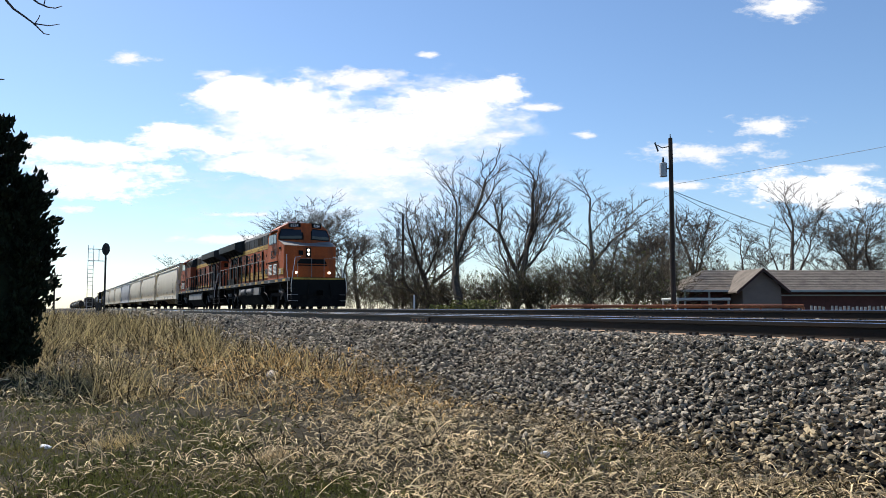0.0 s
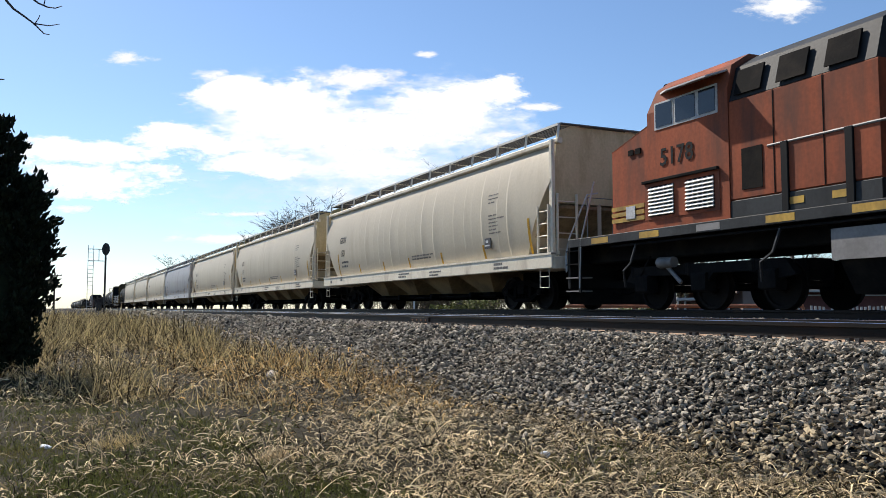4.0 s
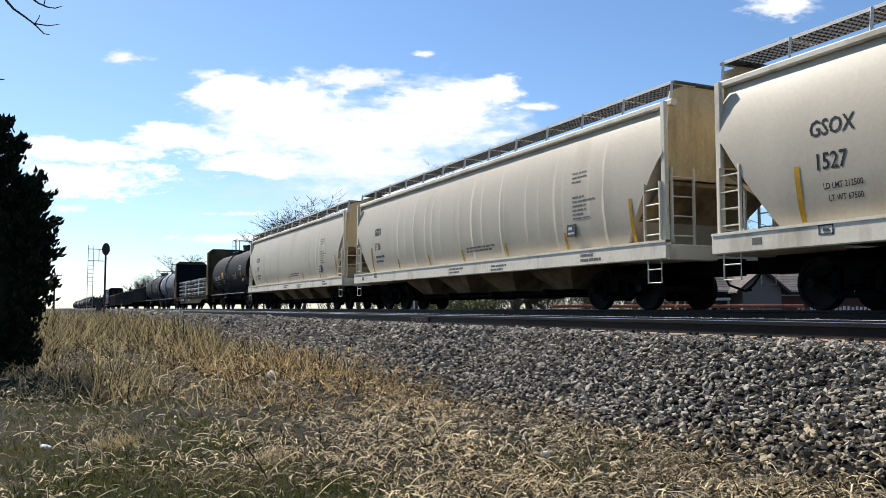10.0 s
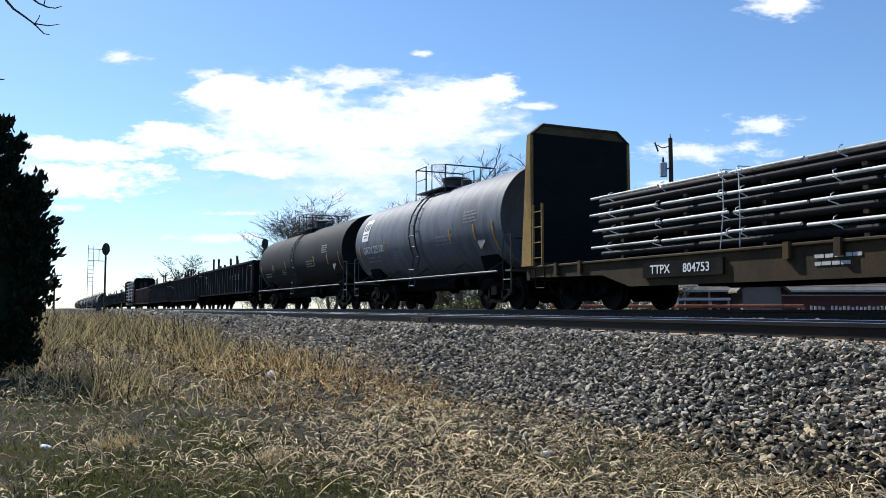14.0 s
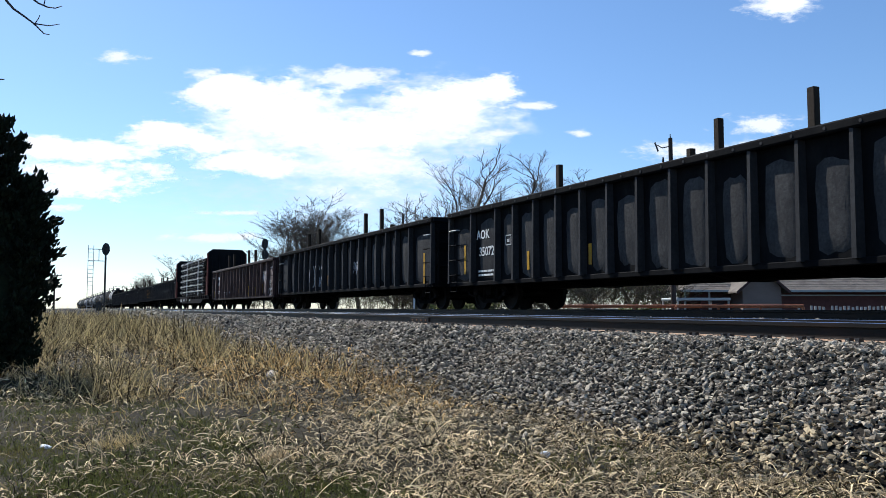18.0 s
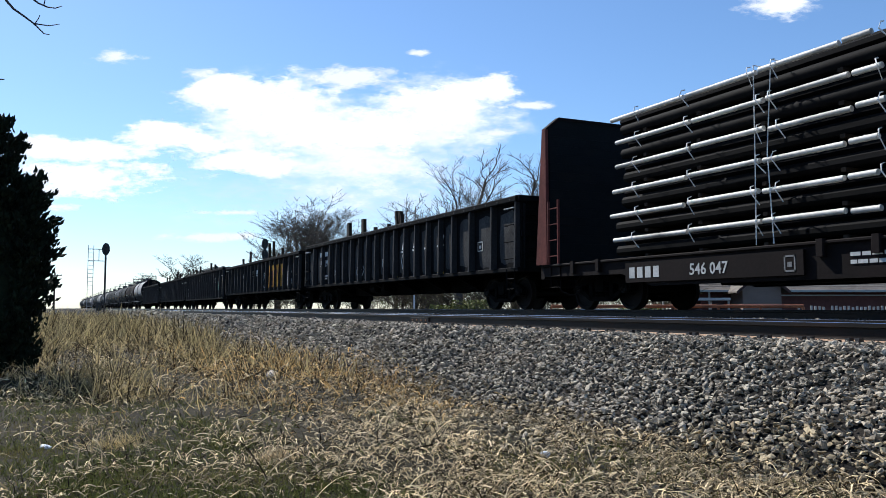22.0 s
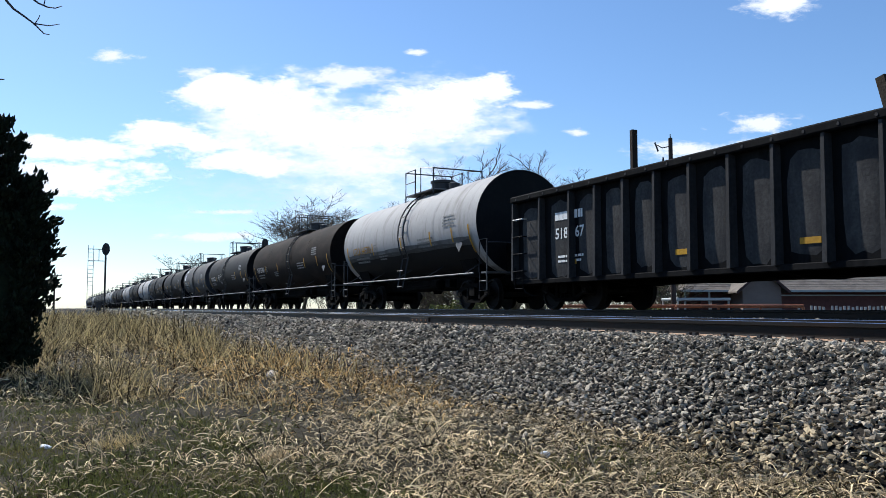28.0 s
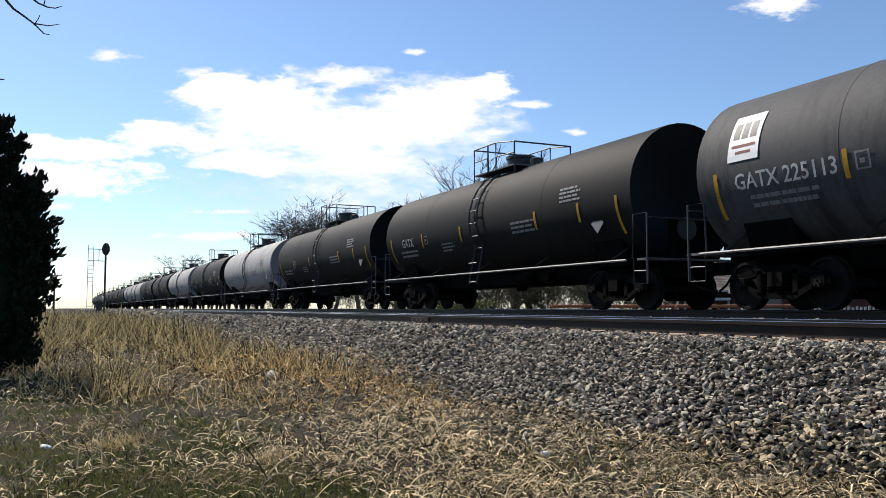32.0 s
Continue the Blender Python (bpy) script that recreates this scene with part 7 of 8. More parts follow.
def locomotive(label, number, lead=True):
    """Wide-cab road diesel; the cab end points to +x."""
    car = thing("diesel_locomotive", label, "locomotive", "locomotives of the train")
    body_paint = M_ORANGE if lead else M_ORANGEG
    H = 10.75
    fl = 1.66  # walkway
    part("underframe", Form().slab(-H, H, -0.95, 0.95, 1.10, fl - 0.02, 0.03), M_LFRAME, car)
    for s in (-1, 1):
        part("walkway", Form().box(-H, H, min(s * 0.95, s * 1.52), max(s * 0.95, s * 1.52), fl - 0.06, fl), M_LFRAME, car)
        part("side_sill", Form().slab(-H, H, s * 1.53 - 0.03, s * 1.53 + 0.03, fl - 0.19, fl + 0.01, 0.01), M_LGREEN, car, "dark walkway edge")
        for k in range(12):
            x = -H + 1.0 + k * 1.72
            part("edge_stripe", Form().box(x, x + 0.62, s * 1.562 - 0.002, s * 1.562 + 0.002, fl - 0.16, fl - 0.03), M_LYELLOW if k % 3 else M_SILVER, car)
    # long hood in two paints
    hood = Form().prism([(-0.93, fl), (0.93, fl), (0.93, 3.98), (-0.93, 3.98)], "x", -9.95, 5.495)
    part("hood", hood, body_paint, car, "orange engine hood")
    upper = Form().prism([(-0.935, 3.985), (0.935, 3.985), (0.935, 4.58), (0.80, 4.78), (0.4, 4.84), (-0.4, 4.84), (-0.80, 4.78), (-0.935, 4.58)], "x", -9.97, 5.5)
    part("hood_top", upper, M_LGREEN, car, "dark grey hood top")
    for s in (-1, 1):
        y = s * 0.952
        for z0, z1 in ((3.84, 3.975), (3.70, 3.82), (1.90, 2.02), (2.06, 2.20), (2.24, 2.36))[:5 if lead else 3]:
            part("hood_stripe", Form().box(-9.3, 5.45, y - 0.018, y + 0.018, z0, z1), M_LYELLOW, car, "dirty yellow stripe")
        # dark recess behind the hood doors, seen in the joints
        part("door_recess", Form().box(-9.6, 5.4, y - 0.006, y + 0.006, 2.38, 3.68), M_LFRAME, car)
        x = -9.55
        for k in range(18):
            w = (0.86, 0.62, 1.05, 0.78)[k % 4]
            if x + w > 5.35:
                break
            bare = k in (2, 3, 5)
            d = part("hood_door", Form().box(x, x + w - 0.035, s * 0.968 - 0.008, s * 0.968 + 0.008, 2.40, 3.66), M_LBLACK if bare and x < -5 else body_paint, car)
            part("latch", Form().box(x + w - 0.14, x + w - 0.08, s * 0.985 - 0.012, s * 0.985 + 0.012, 2.68, 2.84), M_LFRAME, d)
            part("latch", Form().box(x + w - 0.14, x + w - 0.08, s * 0.985 - 0.012, s * 0.985 + 0.012, 3.20, 3.36), M_LFRAME, d)
            if k % 3 == 1:
                part("door_post", Form().slab(x + w - 0.10, x + w + 0.05, s * 1.02 - 0.05, s * 1.02 + 0.05, 2.2, 3.6, 0.01), M_LBLACK, car, "black upright between doors")
            x += w
        # vertical joints in the hood top
        for k in range(13):
            x = -4.0 + 0.74 * k
            part("panel_joint", Form().box(x, x + 0.025, s * 0.938 - 0.006, s * 0.938 + 0.006, 4.0, 4.56), M_LFRAME, car)
        # the road's name on the hood, drawn as slanted dark shapes
        for k in range(4):
            x = -3.0 + k * 1.0 if s < 0 else 0.1 - k * 1.0
            yy = s * 0.984
            part("logo_block", Form().add([(x, yy, 2.92), (x + 0.74, yy, 2.92), (x + 0.96, yy, 3.54), (x + 0.22, yy, 3.54)], [(0, 1, 2, 3)]), M_LBLACK, car, "dark slanted logo shape")
            for z in (3.06, 3.30):
                o = 0.355 * (z - 2.92)
                part("logo_gap", Form().add([(x + 0.2 + o, yy + s * 0.004, z), (x + 0.56 + o, yy + s * 0.004, z), (x + 0.59 + o, yy + s * 0.004, z + 0.10), (x + 0.23 + o, yy + s * 0.004, z + 0.10)], [(0, 1, 2, 3)]), body_paint, car)
        # radiator wings at the rear, dark beneath
        wing = Form().prism([(s * 0.3, 4.66), (s * 1.58, 4.55), (s * 1.58, 4.12), (s * 0.94, 3.78), (s * 0.3, 3.78)], "x", -10.5, -4.4)
        part("radiator_wing", wing, M_LGREEN, car, "overhanging radiator housing")
        part("wing_underside", Form().prism([(s * 1.56, 4.105), (s * 1.56, 4.115), (s * 0.955, 3.79), (s * 0.955, 3.78)], "x", -10.48, -4.42), M_LFRAME, car)
        part("radiator_screen", Form().box(-10.2, -4.7, s * 1.583 - 0.006, s * 1.583 + 0.006, 4.17, 4.50), M_LBLACK, car)
        for k in range(4):
            x = -9.4 + k * 1.35
            part("wing_strut", Form().tube([(x, s * 0.95, 3.4), (x, s * 1.42, 4.05)], 0.03, 4), M_LFRAME, car)
        part("radiator_door", Form().box(-9.5, -5.2, s * 0.985 - 0.008, s * 0.985 + 0.008, 2.0, 3.1), M_LBLACK, car, "black louvred radiator door")
        for k in range(7):
            part("door_post", Form().box(-9.42 + k * 0.68, -9.30 + k * 0.68, s * 1.0 - 0.012, s * 1.0 + 0.012, 1.95, 3.2), body_paint, car)
        # vents high on the hood
        for x0, x1, z0, z1 in ((0.15, 1.34, 4.06, 4.52), (2.93, 3.56, 4.06, 4.56), (3.66, 4.18, 4.34, 4.56)):
            part("hood_vent", Form().box(x0, x1, s * 0.952 - 0.018, s * 0.952 + 0.018, z0, z1), M_LFRAME, car, "black vent opening")
            part("vent_frame", Form().box(x0 - 0.05, x1 + 0.05, s * 0.952 - 0.010, s * 0.952 + 0.010, z0 - 0.05, z1 + 0.05), M_LGREEN, car)
        # handrail with stanchions
        part("handrail", Form().tube([(-10.3, s * 1.50, 0.5), (-10.3, s * 1.50, fl + 1.10), (-10.15, s * 1.50, fl + 1.2), (4.6, s * 1.50, fl + 1.2)], 0.024, 6), M_SILVER, car, "dull grey handrail")
        for k in range(12):
            x = -9.75 + k * 1.27
            part("stanchion", Form().slab(x - 0.075, x + 0.075, s * 1.50 - 0.04, s * 1.50 + 0.04, fl, fl + 1.21, 0.01), M_LBLACK, car, "black handrail post")
        for x in (2.57, 4.0):
            v = part("louvre_box", Form().box(x, x + 0.56, s * 0.99 - 0.02, s * 0.99 + 0.02, 2.14, 2.46), M_PALEMARK, car, "pale louvred vent")
            for k in range(5):
                part("louvre", Form().box(x, x + 0.56, s * 1.014 - 0.004, s * 1.014 + 0.004, 2.16 + k * 0.062, 2.19 + k * 0.062), M_LFRAME, v)
        part("equipment_box", Form().slab(-9.3, -6.8, min(s * 0.99, s * 1.14), max(s * 0.99, s * 1.14), fl, fl + 0.5, 0.02), M_LBLACK, car)
    part("top_ridge", Form().slab(-9.6, 2.2, -0.35, 0.35, 4.85, 4.92, 0.03), M_LBLACK, car)
    part("exhaust", Form().slab(-2.6, -1.8, -0.3, 0.3, 4.92, 5.0, 0.03), M_LFRAME, car, "exhaust stack")
    part("radiator_roof", Form().prism([(-1.58, 4.552), (1.58, 4.552), (0.5, 4.90), (-0.5, 4.90)], "x", -10.5, -4.4), M_LGREEN, car)
    part("rear_panel", Form().prism([(-0.93, fl), (0.93, fl), (0.93, 3.8), (-0.93, 3.8)], "x", -10.02, -9.971), body_paint, car)
    for z in (3.30, 3.42):
        part("rear_stripe", Form().box(-10.035, -10.021, -0.8, 0.3, z, z + 0.07), M_LYELLOW, car)
    part("rear_headlight", Form().slab(-10.1, -10.022, 0.34, 0.66, 3.30, 3.62, 0.03), M_LFRAME, car)
    # cab: the front is set back at both sides, so that the windshields face a little outward
    plan = [(5.5, -1.52), (7.80, -1.52), (8.42, -0.2), (8.42, 0.2), (7.80, 1.52), (5.5, 1.52)]
    brow = [(5.5, -1.40), (7.62, -1.40), (8.30, -0.2), (8.30, 0.2), (7.62, 1.40), (5.5, 1.40)]
    cap = [(5.5, -0.95), (7.75, -0.95), (8.25, -0.2), (8.25, 0.2), (7.75, 0.95), (5.5, 0.95)]
    cab = Form()
    cab.loft([[(x, y, fl) for x, y in plan], [(x, y, 4.10) for x, y in plan], [(x, y, 4.56) for x, y in brow], [(x, y, 4.83) for x, y in cap]], closed=True, caps=True)
    c = part("cab", cab, body_paint, car, "wide orange cab")
    if not lead:
        # wide equipment cabinet behind the cab, dark above
        part("equipment_cabinet", Form().slab(2.42, 5.49, -1.50, 1.50, fl + 0.34, 3.84, 0.02), body_paint, car, "wide faded orange equipment cabinet")
        part("cabinet_base", Form().slab(2.42, 5.49, -1.505, 1.505, fl - 0.02, fl + 0.335, 0.02), M_LGREEN, car, "grimy grey cabinet base")
        part("cabinet_top", Form().prism([(-1.49, 3.845), (1.49, 3.845), (1.30, 4.50), (0.9, 4.74), (-0.9, 4.74), (-1.30, 4.50)], "x", 2.45, 5.49), M_LGREEN, car, "dark grey cabinet top")
        for s in (-1, 1):
            for x0 in (2.75, 3.75, 4.72):
                part("cabinet_vent", Form().prism([(s * 1.50, 3.92), (s * 1.53, 3.92), (s * 1.40, 4.40), (s * 1.36, 4.40)], "x", x0, x0 + 0.62), M_LFRAME, car, "black vent opening")
            for x0 in (3.42, 4.45):
                part("cabinet_joint", Form().box(x0, x0 + 0.02, s * 1.502 - 0.006, s * 1.502 + 0.006, fl + 0.36, 3.82), M_LFRAME, car)
            part("cabinet_door", Form().box(4.72, 5.2, s * 1.505 - 0.01, s * 1.505 + 0.01, fl + 0.5, fl + 1.25), M_LFRAME, car)
            for x0 in (3.0, 3.85):
                part("cabinet_label", Form().box(x0, x0 + 0.3, s * 1.508 - 0.004, s * 1.508 + 0.004, fl + 0.12, fl + 0.24), M_LYELLOW, car)
    nose = Form()
    nose.loft([[(7.6, -1.50, fl), (7.6, 1.50, fl), (7.6, 1.50, 3.90), (7.6, -1.50, 3.90)], [(9.10, -1.46, fl), (9.10, 1.46, fl), (9.10, 1.46, 3.48), (9.10, -1.46, 3.48)], [(9.42, -0.9, fl), (9.42, 0.9, fl), (9.42, 0.9, 3.44), (9.42, -0.9, 3.44)]])
    part("nose", nose, body_paint, c, "short wide orange nose")
    part("nose_top", Form().add([(7.7, -1.50, 3.885), (7.7, 1.50, 3.885), (9.11, 1.46, 3.49), (9.11, -1.46, 3.49), (9.43, 0.9, 3.45), (9.43, -0.9, 3.45), (7.7, -1.50, 3.90), (7.7, 1.50, 3.90), (9.11, 1.46, 3.51), (9.11, -1.46, 3.51), (9.43, 0.9, 3.47), (9.43, -0.9, 3.47)],
                               [(6, 9, 8, 7), (9, 11, 10, 8), (0, 1, 2, 3), (3, 2, 4, 5), (0, 3, 9, 6), (3, 5, 11, 9), (5, 4, 10, 11), (4, 2, 8, 10), (2, 1, 7, 8)]), M_SILVER if lead else M_ORANGEG, c, "worn grey nose top")
    for s in (-1, 1):
        # windshield pane lying on the angled front
        def front(u, z, out):
            a, b = Vector((7.80, s * 1.52, 0)), Vector((8.42, s * 0.2, 0))
            k = max(0.0, (z - 4.10) / 0.46)
            p = a.lerp(b, u) + Vector((-0.15 * k, -s * 0.10 * k * (1 - u), 0))
            n = Vector((b.y - a.y, a.x - b.x, 0)).normalized() * (-s)
            p = p + n * out
            return (p.x, p.y, z)

        for nm, u0, u1, z0, z1, o, m in (("windshield_band", 0.03, 1.0, 3.88, 4.52, 0.012, M_LBLACK), ("windshield", 0.08, 0.94, 3.94, 4.46, 0.03, M_GLASS)):
            f = Form()
            pts = [front(u0, z0, o), front(u1, z0, o), front(u1, 4.1, o), front(u0, 4.1, o), front(u1 - 0.02, z1, o), front(u0 + 0.06, z1, o)]
            f.add(pts, [(0, 1, 2, 3), (3, 2, 4, 5)])
            part(nm, f, m, c, "dark windshield" if nm == "windshield" else "")
        # number board on the brow
        q = front(0.66, 4.66, 0.02)
        turn = math.degrees(math.atan2(-s * 0.62, 1.32))
        base = Matrix.Translation((q[0] - 0.02, q[1], 4.60)) @ pose(0, 0, 0, 0, 0, s * 25)
        nb = part("number_board", Form().slab(-0.08, 0.06, -0.34, 0.34, -0.02, 0.24, 0.03), M_LBLACK, c)
        nb.matrix_basis = base
        letters(number, 0.22, M_WHITE, c, base @ Matrix.Translation((0.066, 0, 0.03)) @ pose(0, 0, 0, 90, 0, 90), "number")
        # side windows, each in its pale frame, under an awning
        for x0, x1 in ((5.80, 6.24), (6.34, 6.90), (7.02, 7.50)):
            wf = part("window_frame", Form().box(x0 - 0.05, x1 + 0.05, s * 1.525 - 0.010, s * 1.525 + 0.010, 3.70, 4.26), M_PALEMARK, c, "pale window frame")
            part("side_window", Form().box(x0, x1, s * 1.541 - 0.006, s * 1.541 + 0.006, 3.75, 4.22), M_GLASS, wf, "dark side window")
        part("awning", Form().add([(5.6, s * 1.42, 4.50), (7.5, s * 1.42, 4.50), (6.75, s * 1.90, 4.34), (5.65, s * 1.90, 4.34), (5.6, s * 1.42, 4.46), (7.5, s * 1.42, 4.46), (6.75, s * 1.90, 4.31), (5.65, s * 1.90, 4.31)],
                                   [(0, 1, 2, 3), (4, 7, 6, 5), (0, 4, 5, 1), (1, 5, 6, 2), (2, 6, 7, 3), (3, 7, 4, 0)]), M_PALEMARK, c, "pale window awning")
        part("ditch_light", Form().lathe([(0.0, 0.075), (0.08, 0.075)], "x", 14, (9.62, s * 0.92, 1.98)), M_HEADLAMP if lead else M_LFRAME, c, "lit ditch light" if lead else "")
        part("marker_vent", Form().box(8.05, 8.22, s * 1.505 - 0.012, s * 1.505 + 0.012, 3.32, 3.44), M_LFRAME, c)
        part("marker_vent", Form().box(8.30, 8.47, s * 1.50 - 0.012, s * 1.50 + 0.012, 3.32, 3.44), M_LFRAME, c)
        part("intake_frame", Form().box(5.74, 7.90, s * 1.528 - 0.006, s * 1.528 + 0.006, 1.86, 2.66), body_paint, c)
        part("intake_lip", Form().slab(5.74, 7.92, min(s * 1.53, s * 1.60), max(s * 1.53, s * 1.60), 2.62, 2.68, 0.01), M_LFRAME, c)
        for x0 in (5.87, 6.99):
            a = part("air_intake", Form().box(x0, x0 + 0.76, s * 1.54 - 0.010, s * 1.54 + 0.010, 1.92, 2.54), M_LFRAME, c, "intake opening behind pale louvres")
            mesh_w = Form()
            for k in range(8):
                mesh_w.prism([(s * 1.550, 1.935 + k * 0.075), (s * 1.585, 1.945 + k * 0.075), (s * 1.550, 1.985 + k * 0.075)], "x", x0, x0 + 0.76)
            for k in range(6):
                mesh_w.box(x0 + 0.02 + k * 0.135, x0 + 0.035 + k * 0.135, s * 1.553 - 0.004, s * 1.553 + 0.004, 1.93, 2.53)
            tagged(part("intake_mesh", mesh_w, M_BRACKET, a), kind="stuff")
        for z0 in (1.90, 2.03, 2.16):
            part("nose_stripe", Form().box(7.95, 9.08, s * 1.500 - 0.012, s * 1.500 + 0.012, z0, z0 + 0.09), M_LYELLOW, c)
        part("nose_badge", Form().box(8.25, 8.55, s * 1.515 - 0.008, s * 1.515 + 0.008, 1.95, 2.22), M_PALEMARK, c)
        for e in (-1, 1):
            # corner steps: two sides, treads, handrails
            st = part("step_side", Form().prism([(e * 10.34, 0.40), (e * 10.26, 0.40), (e * 10.2, 1.6), (e * 10.36, 1.6)], "y", s * 1.53 - 0.02, s * 1.53 + 0.02), M_LBLACK, car)
            for k in range(4):
                part("step", Form().box(min(e * 10.35, e * 10.9), max(e * 10.35, e * 10.9), min(s * 1.15, s * 1.53), max(s * 1.15, s * 1.53), 0.42 + k * 0.32, 0.45 + k * 0.32), M_SILVER if k < 2 else M_LFRAME, st)
            part("corner_handrail", Form().tube([(e * 10.9, s * 1.52, 0.9), (e * 10.9, s * 1.52, 1.35), (e * 10.85, s * 1.45, 1.75), (e * 10.45, s * 1.2, 2.75), (e * 10.45, s * 0.9, 2.80)], 0.022, 5), M_PALEMARK, car, "pale corner handrail")
            part("end_railing", Form().tube([(e * 10.6, s * 1.1, fl), (e * 10.6, s * 1.1, 2.7), (e * 10.6, s * 0.35, 2.7), (e * 10.6, s * 0.35, fl)], 0.020, 5), M_SILVER, car)
        part("corner_handrail", Form().tube([(10.3, s * 1.54, 0.5), (10.25, s * 1.54, 1.6), (10.0, s * 1.54, 2.2), (9.75, s * 1.50, 2.95)], 0.024, 5), M_PALEMARK, car, "pale corner handrail")
    letters(number, 0.66, M_LBLACK, c, on_near(6.91, -1.535, 2.88), "road_number")
    letters(number, 0.50, M_LBLACK, c, Matrix.Translation((6.91, 1.535, 2.94)) @ pose(0, 0, 0, 90, 0, 180), "road_number")
    part("cab_cooler", Form().slab(5.7, 6.9, -0.75, 0.25, 4.84, 5.03, 0.05), M_PALEMARK, c, "pale roof air conditioner")
    part("horn", Form().tube([(7.1, -0.2, 4.83), (7.1, -0.2, 4.98), (7.5, -0.2, 5.0)], 0.045, 6), M_LFRAME, c)
    lampbox = part("headlight_box", Form().slab(9.40, 9.47, -0.34, -0.06, 2.86, 3.36, 0.02), M_LBLACK, c)
    for k in (0, 1):
        part("headlight", Form().lathe([(0.0, 0.078), (0.05, 0.078)], "x", 14, (9.46, -0.20, 3.0 + 0.22 * k)), M_HEADLAMP if lead else M_LFRAME, lampbox, "lit headlight" if lead else "")
    part("nose_door", Form().box(9.42, 9.44, 0.15, 0.75, 1.9, 2.95), body_paint, c)
    part("nose_emblem", Form().add([(9.447, -0.86, 2.48), (9.447, 0.86, 2.48), (9.447, 0.70, 2.74), (9.447, -0.66, 2.74)], [(0, 1, 2, 3)]), M_LBLACK, c, "dark nose emblem shape")
    part("emblem_bar", Form().box(9.445, 9.448, -0.86, 0.86, 2.36, 2.42), M_LBLACK, c)
    part("nose_hatch", Form().box(9.42, 9.45, -0.75, -0.5, 2.95, 3.2), M_LBLACK, c)
    part("nose_stripe", Form().box(10.86, 10.872, -1.4, 1.4, 1.56, 1.66), M_LYELLOW, c)
    # pilot plates and plow
    part("pilot", Form().slab(10.76, 10.86, -1.5, 1.5, 0.50, 1.68, 0.03), M_LBLACK, car)
    part("plow", Form().add([(10.80, -1.5, 0.12), (10.80, 1.5, 0.12), (11.15, 0, 0.12), (10.80, -1.5, 0.75), (10.80, 1.5, 0.75), (11.0, 0, 0.75)], [(0, 2, 1), (3, 4, 5), (0, 3, 5, 2), (2, 5, 4, 1), (1, 4, 3, 0)]), M_LFRAME, car)
    part("rear_pilot", Form().slab(-10.86, -10.76, -1.5, 1.5, 0.30, 1.64, 0.03), M_LFRAME, car)
    for e in (-1, 1):
        part("end_platform", Form().box(min(e * 9.6, e * 10.75), max(e * 9.6, e * 10.75), -1.5, 1.5, fl - 0.08, fl - 0.02), M_LFRAME, car)
        for y in (-0.55, 0.55):
            part("cable_hose", Form().tube([(e * 10.88, y, 1.4), (e * 10.98, y * 1.1, 0.9), (e * 10.93, y * 1.2, 0.5)], 0.03, 5), M_LFRAME, car)
        coupler(car, e * (11.1 if lead else (11.35 if e < 0 else 10.75)))
        loco_truck(car, e * 6.75, e)
    # fuel tank, air reservoirs and the piping along the frame
    tank = Form().prism([(-1.35, 1.30), (1.35, 1.30), (1.42, 0.85), (1.05, 0.26), (-1.05, 0.26), (-1.42, 0.85)], "x", -3.7, 3.3)
    part("fuel_tank", tank, M_LFRAME, car, "deep black fuel tank")
    for s in (-1, 1):
        part("frame_pipe", Form().tube([(-9.2, s * 1.46, 1.40), (9.2, s * 1.46, 1.40)], 0.03, 5), M_LFRAME, car)
        if lead:
            for x0, x1 in ((-2.4, -1.0), (-0.5, 1.1)):
                part("air_reservoir", Form().lathe([(x0, 0.08), (x0 + 0.08, 0.2), (x1 - 0.08, 0.2), (x1, 0.08)], "x", 14, (0, s * 1.34, 1.12)), M_SILVER, car, "dusty grey air reservoir", smooth=True)
            part("battery_box", Form().slab(1.6, 3.1, min(s * 1.2, s * 1.50), max(s * 1.2, s * 1.50), 0.86, 1.32, 0.02), M_SILVER, car, "dusty grey box")
            part("filter_box", Form().slab(-3.2, -2.7, min(s * 1.2, s * 1.46), max(s * 1.2, s * 1.46), 0.9, 1.3, 0.02), M_SILVER, car)
        else:
            for x0, x1 in ((-4.1, 1.2), (1.24, 3.4)):
                part("tank_skirt", Form().prism([(s * 1.38, 1.30), (s * 1.45, 1.30), (s * 1.45, 0.80), (s * 1.38, 0.80)], "x", x0, x1), M_SILVER, car, "dull grey upper tank side")
        for x in (-8.6, -4.6, 4.4, 8.3):
            part("sand_hose", Form().tube([(x, s * 1.46, 1.42), (x + 0.15, s * 1.5, 1.0), (x + 0.5, s * 1.42, 0.85), (x + 0.6, s * 1.3, 0.5)], 0.028, 5), M_DARK, car, "dark air hose")
    return car
# ---- the train: gap by gap from the front coupler, in metres along the line at the start ----
SPEED = 17.7714
GAPS = [42.4, 64.9, 87.5, 108.0, 128.6, 149.2, 169.8, 190.2, 210.6, 230.9]
train = []


def set_car(car, front, back):
    train.append((car, -(front + back) / 2))


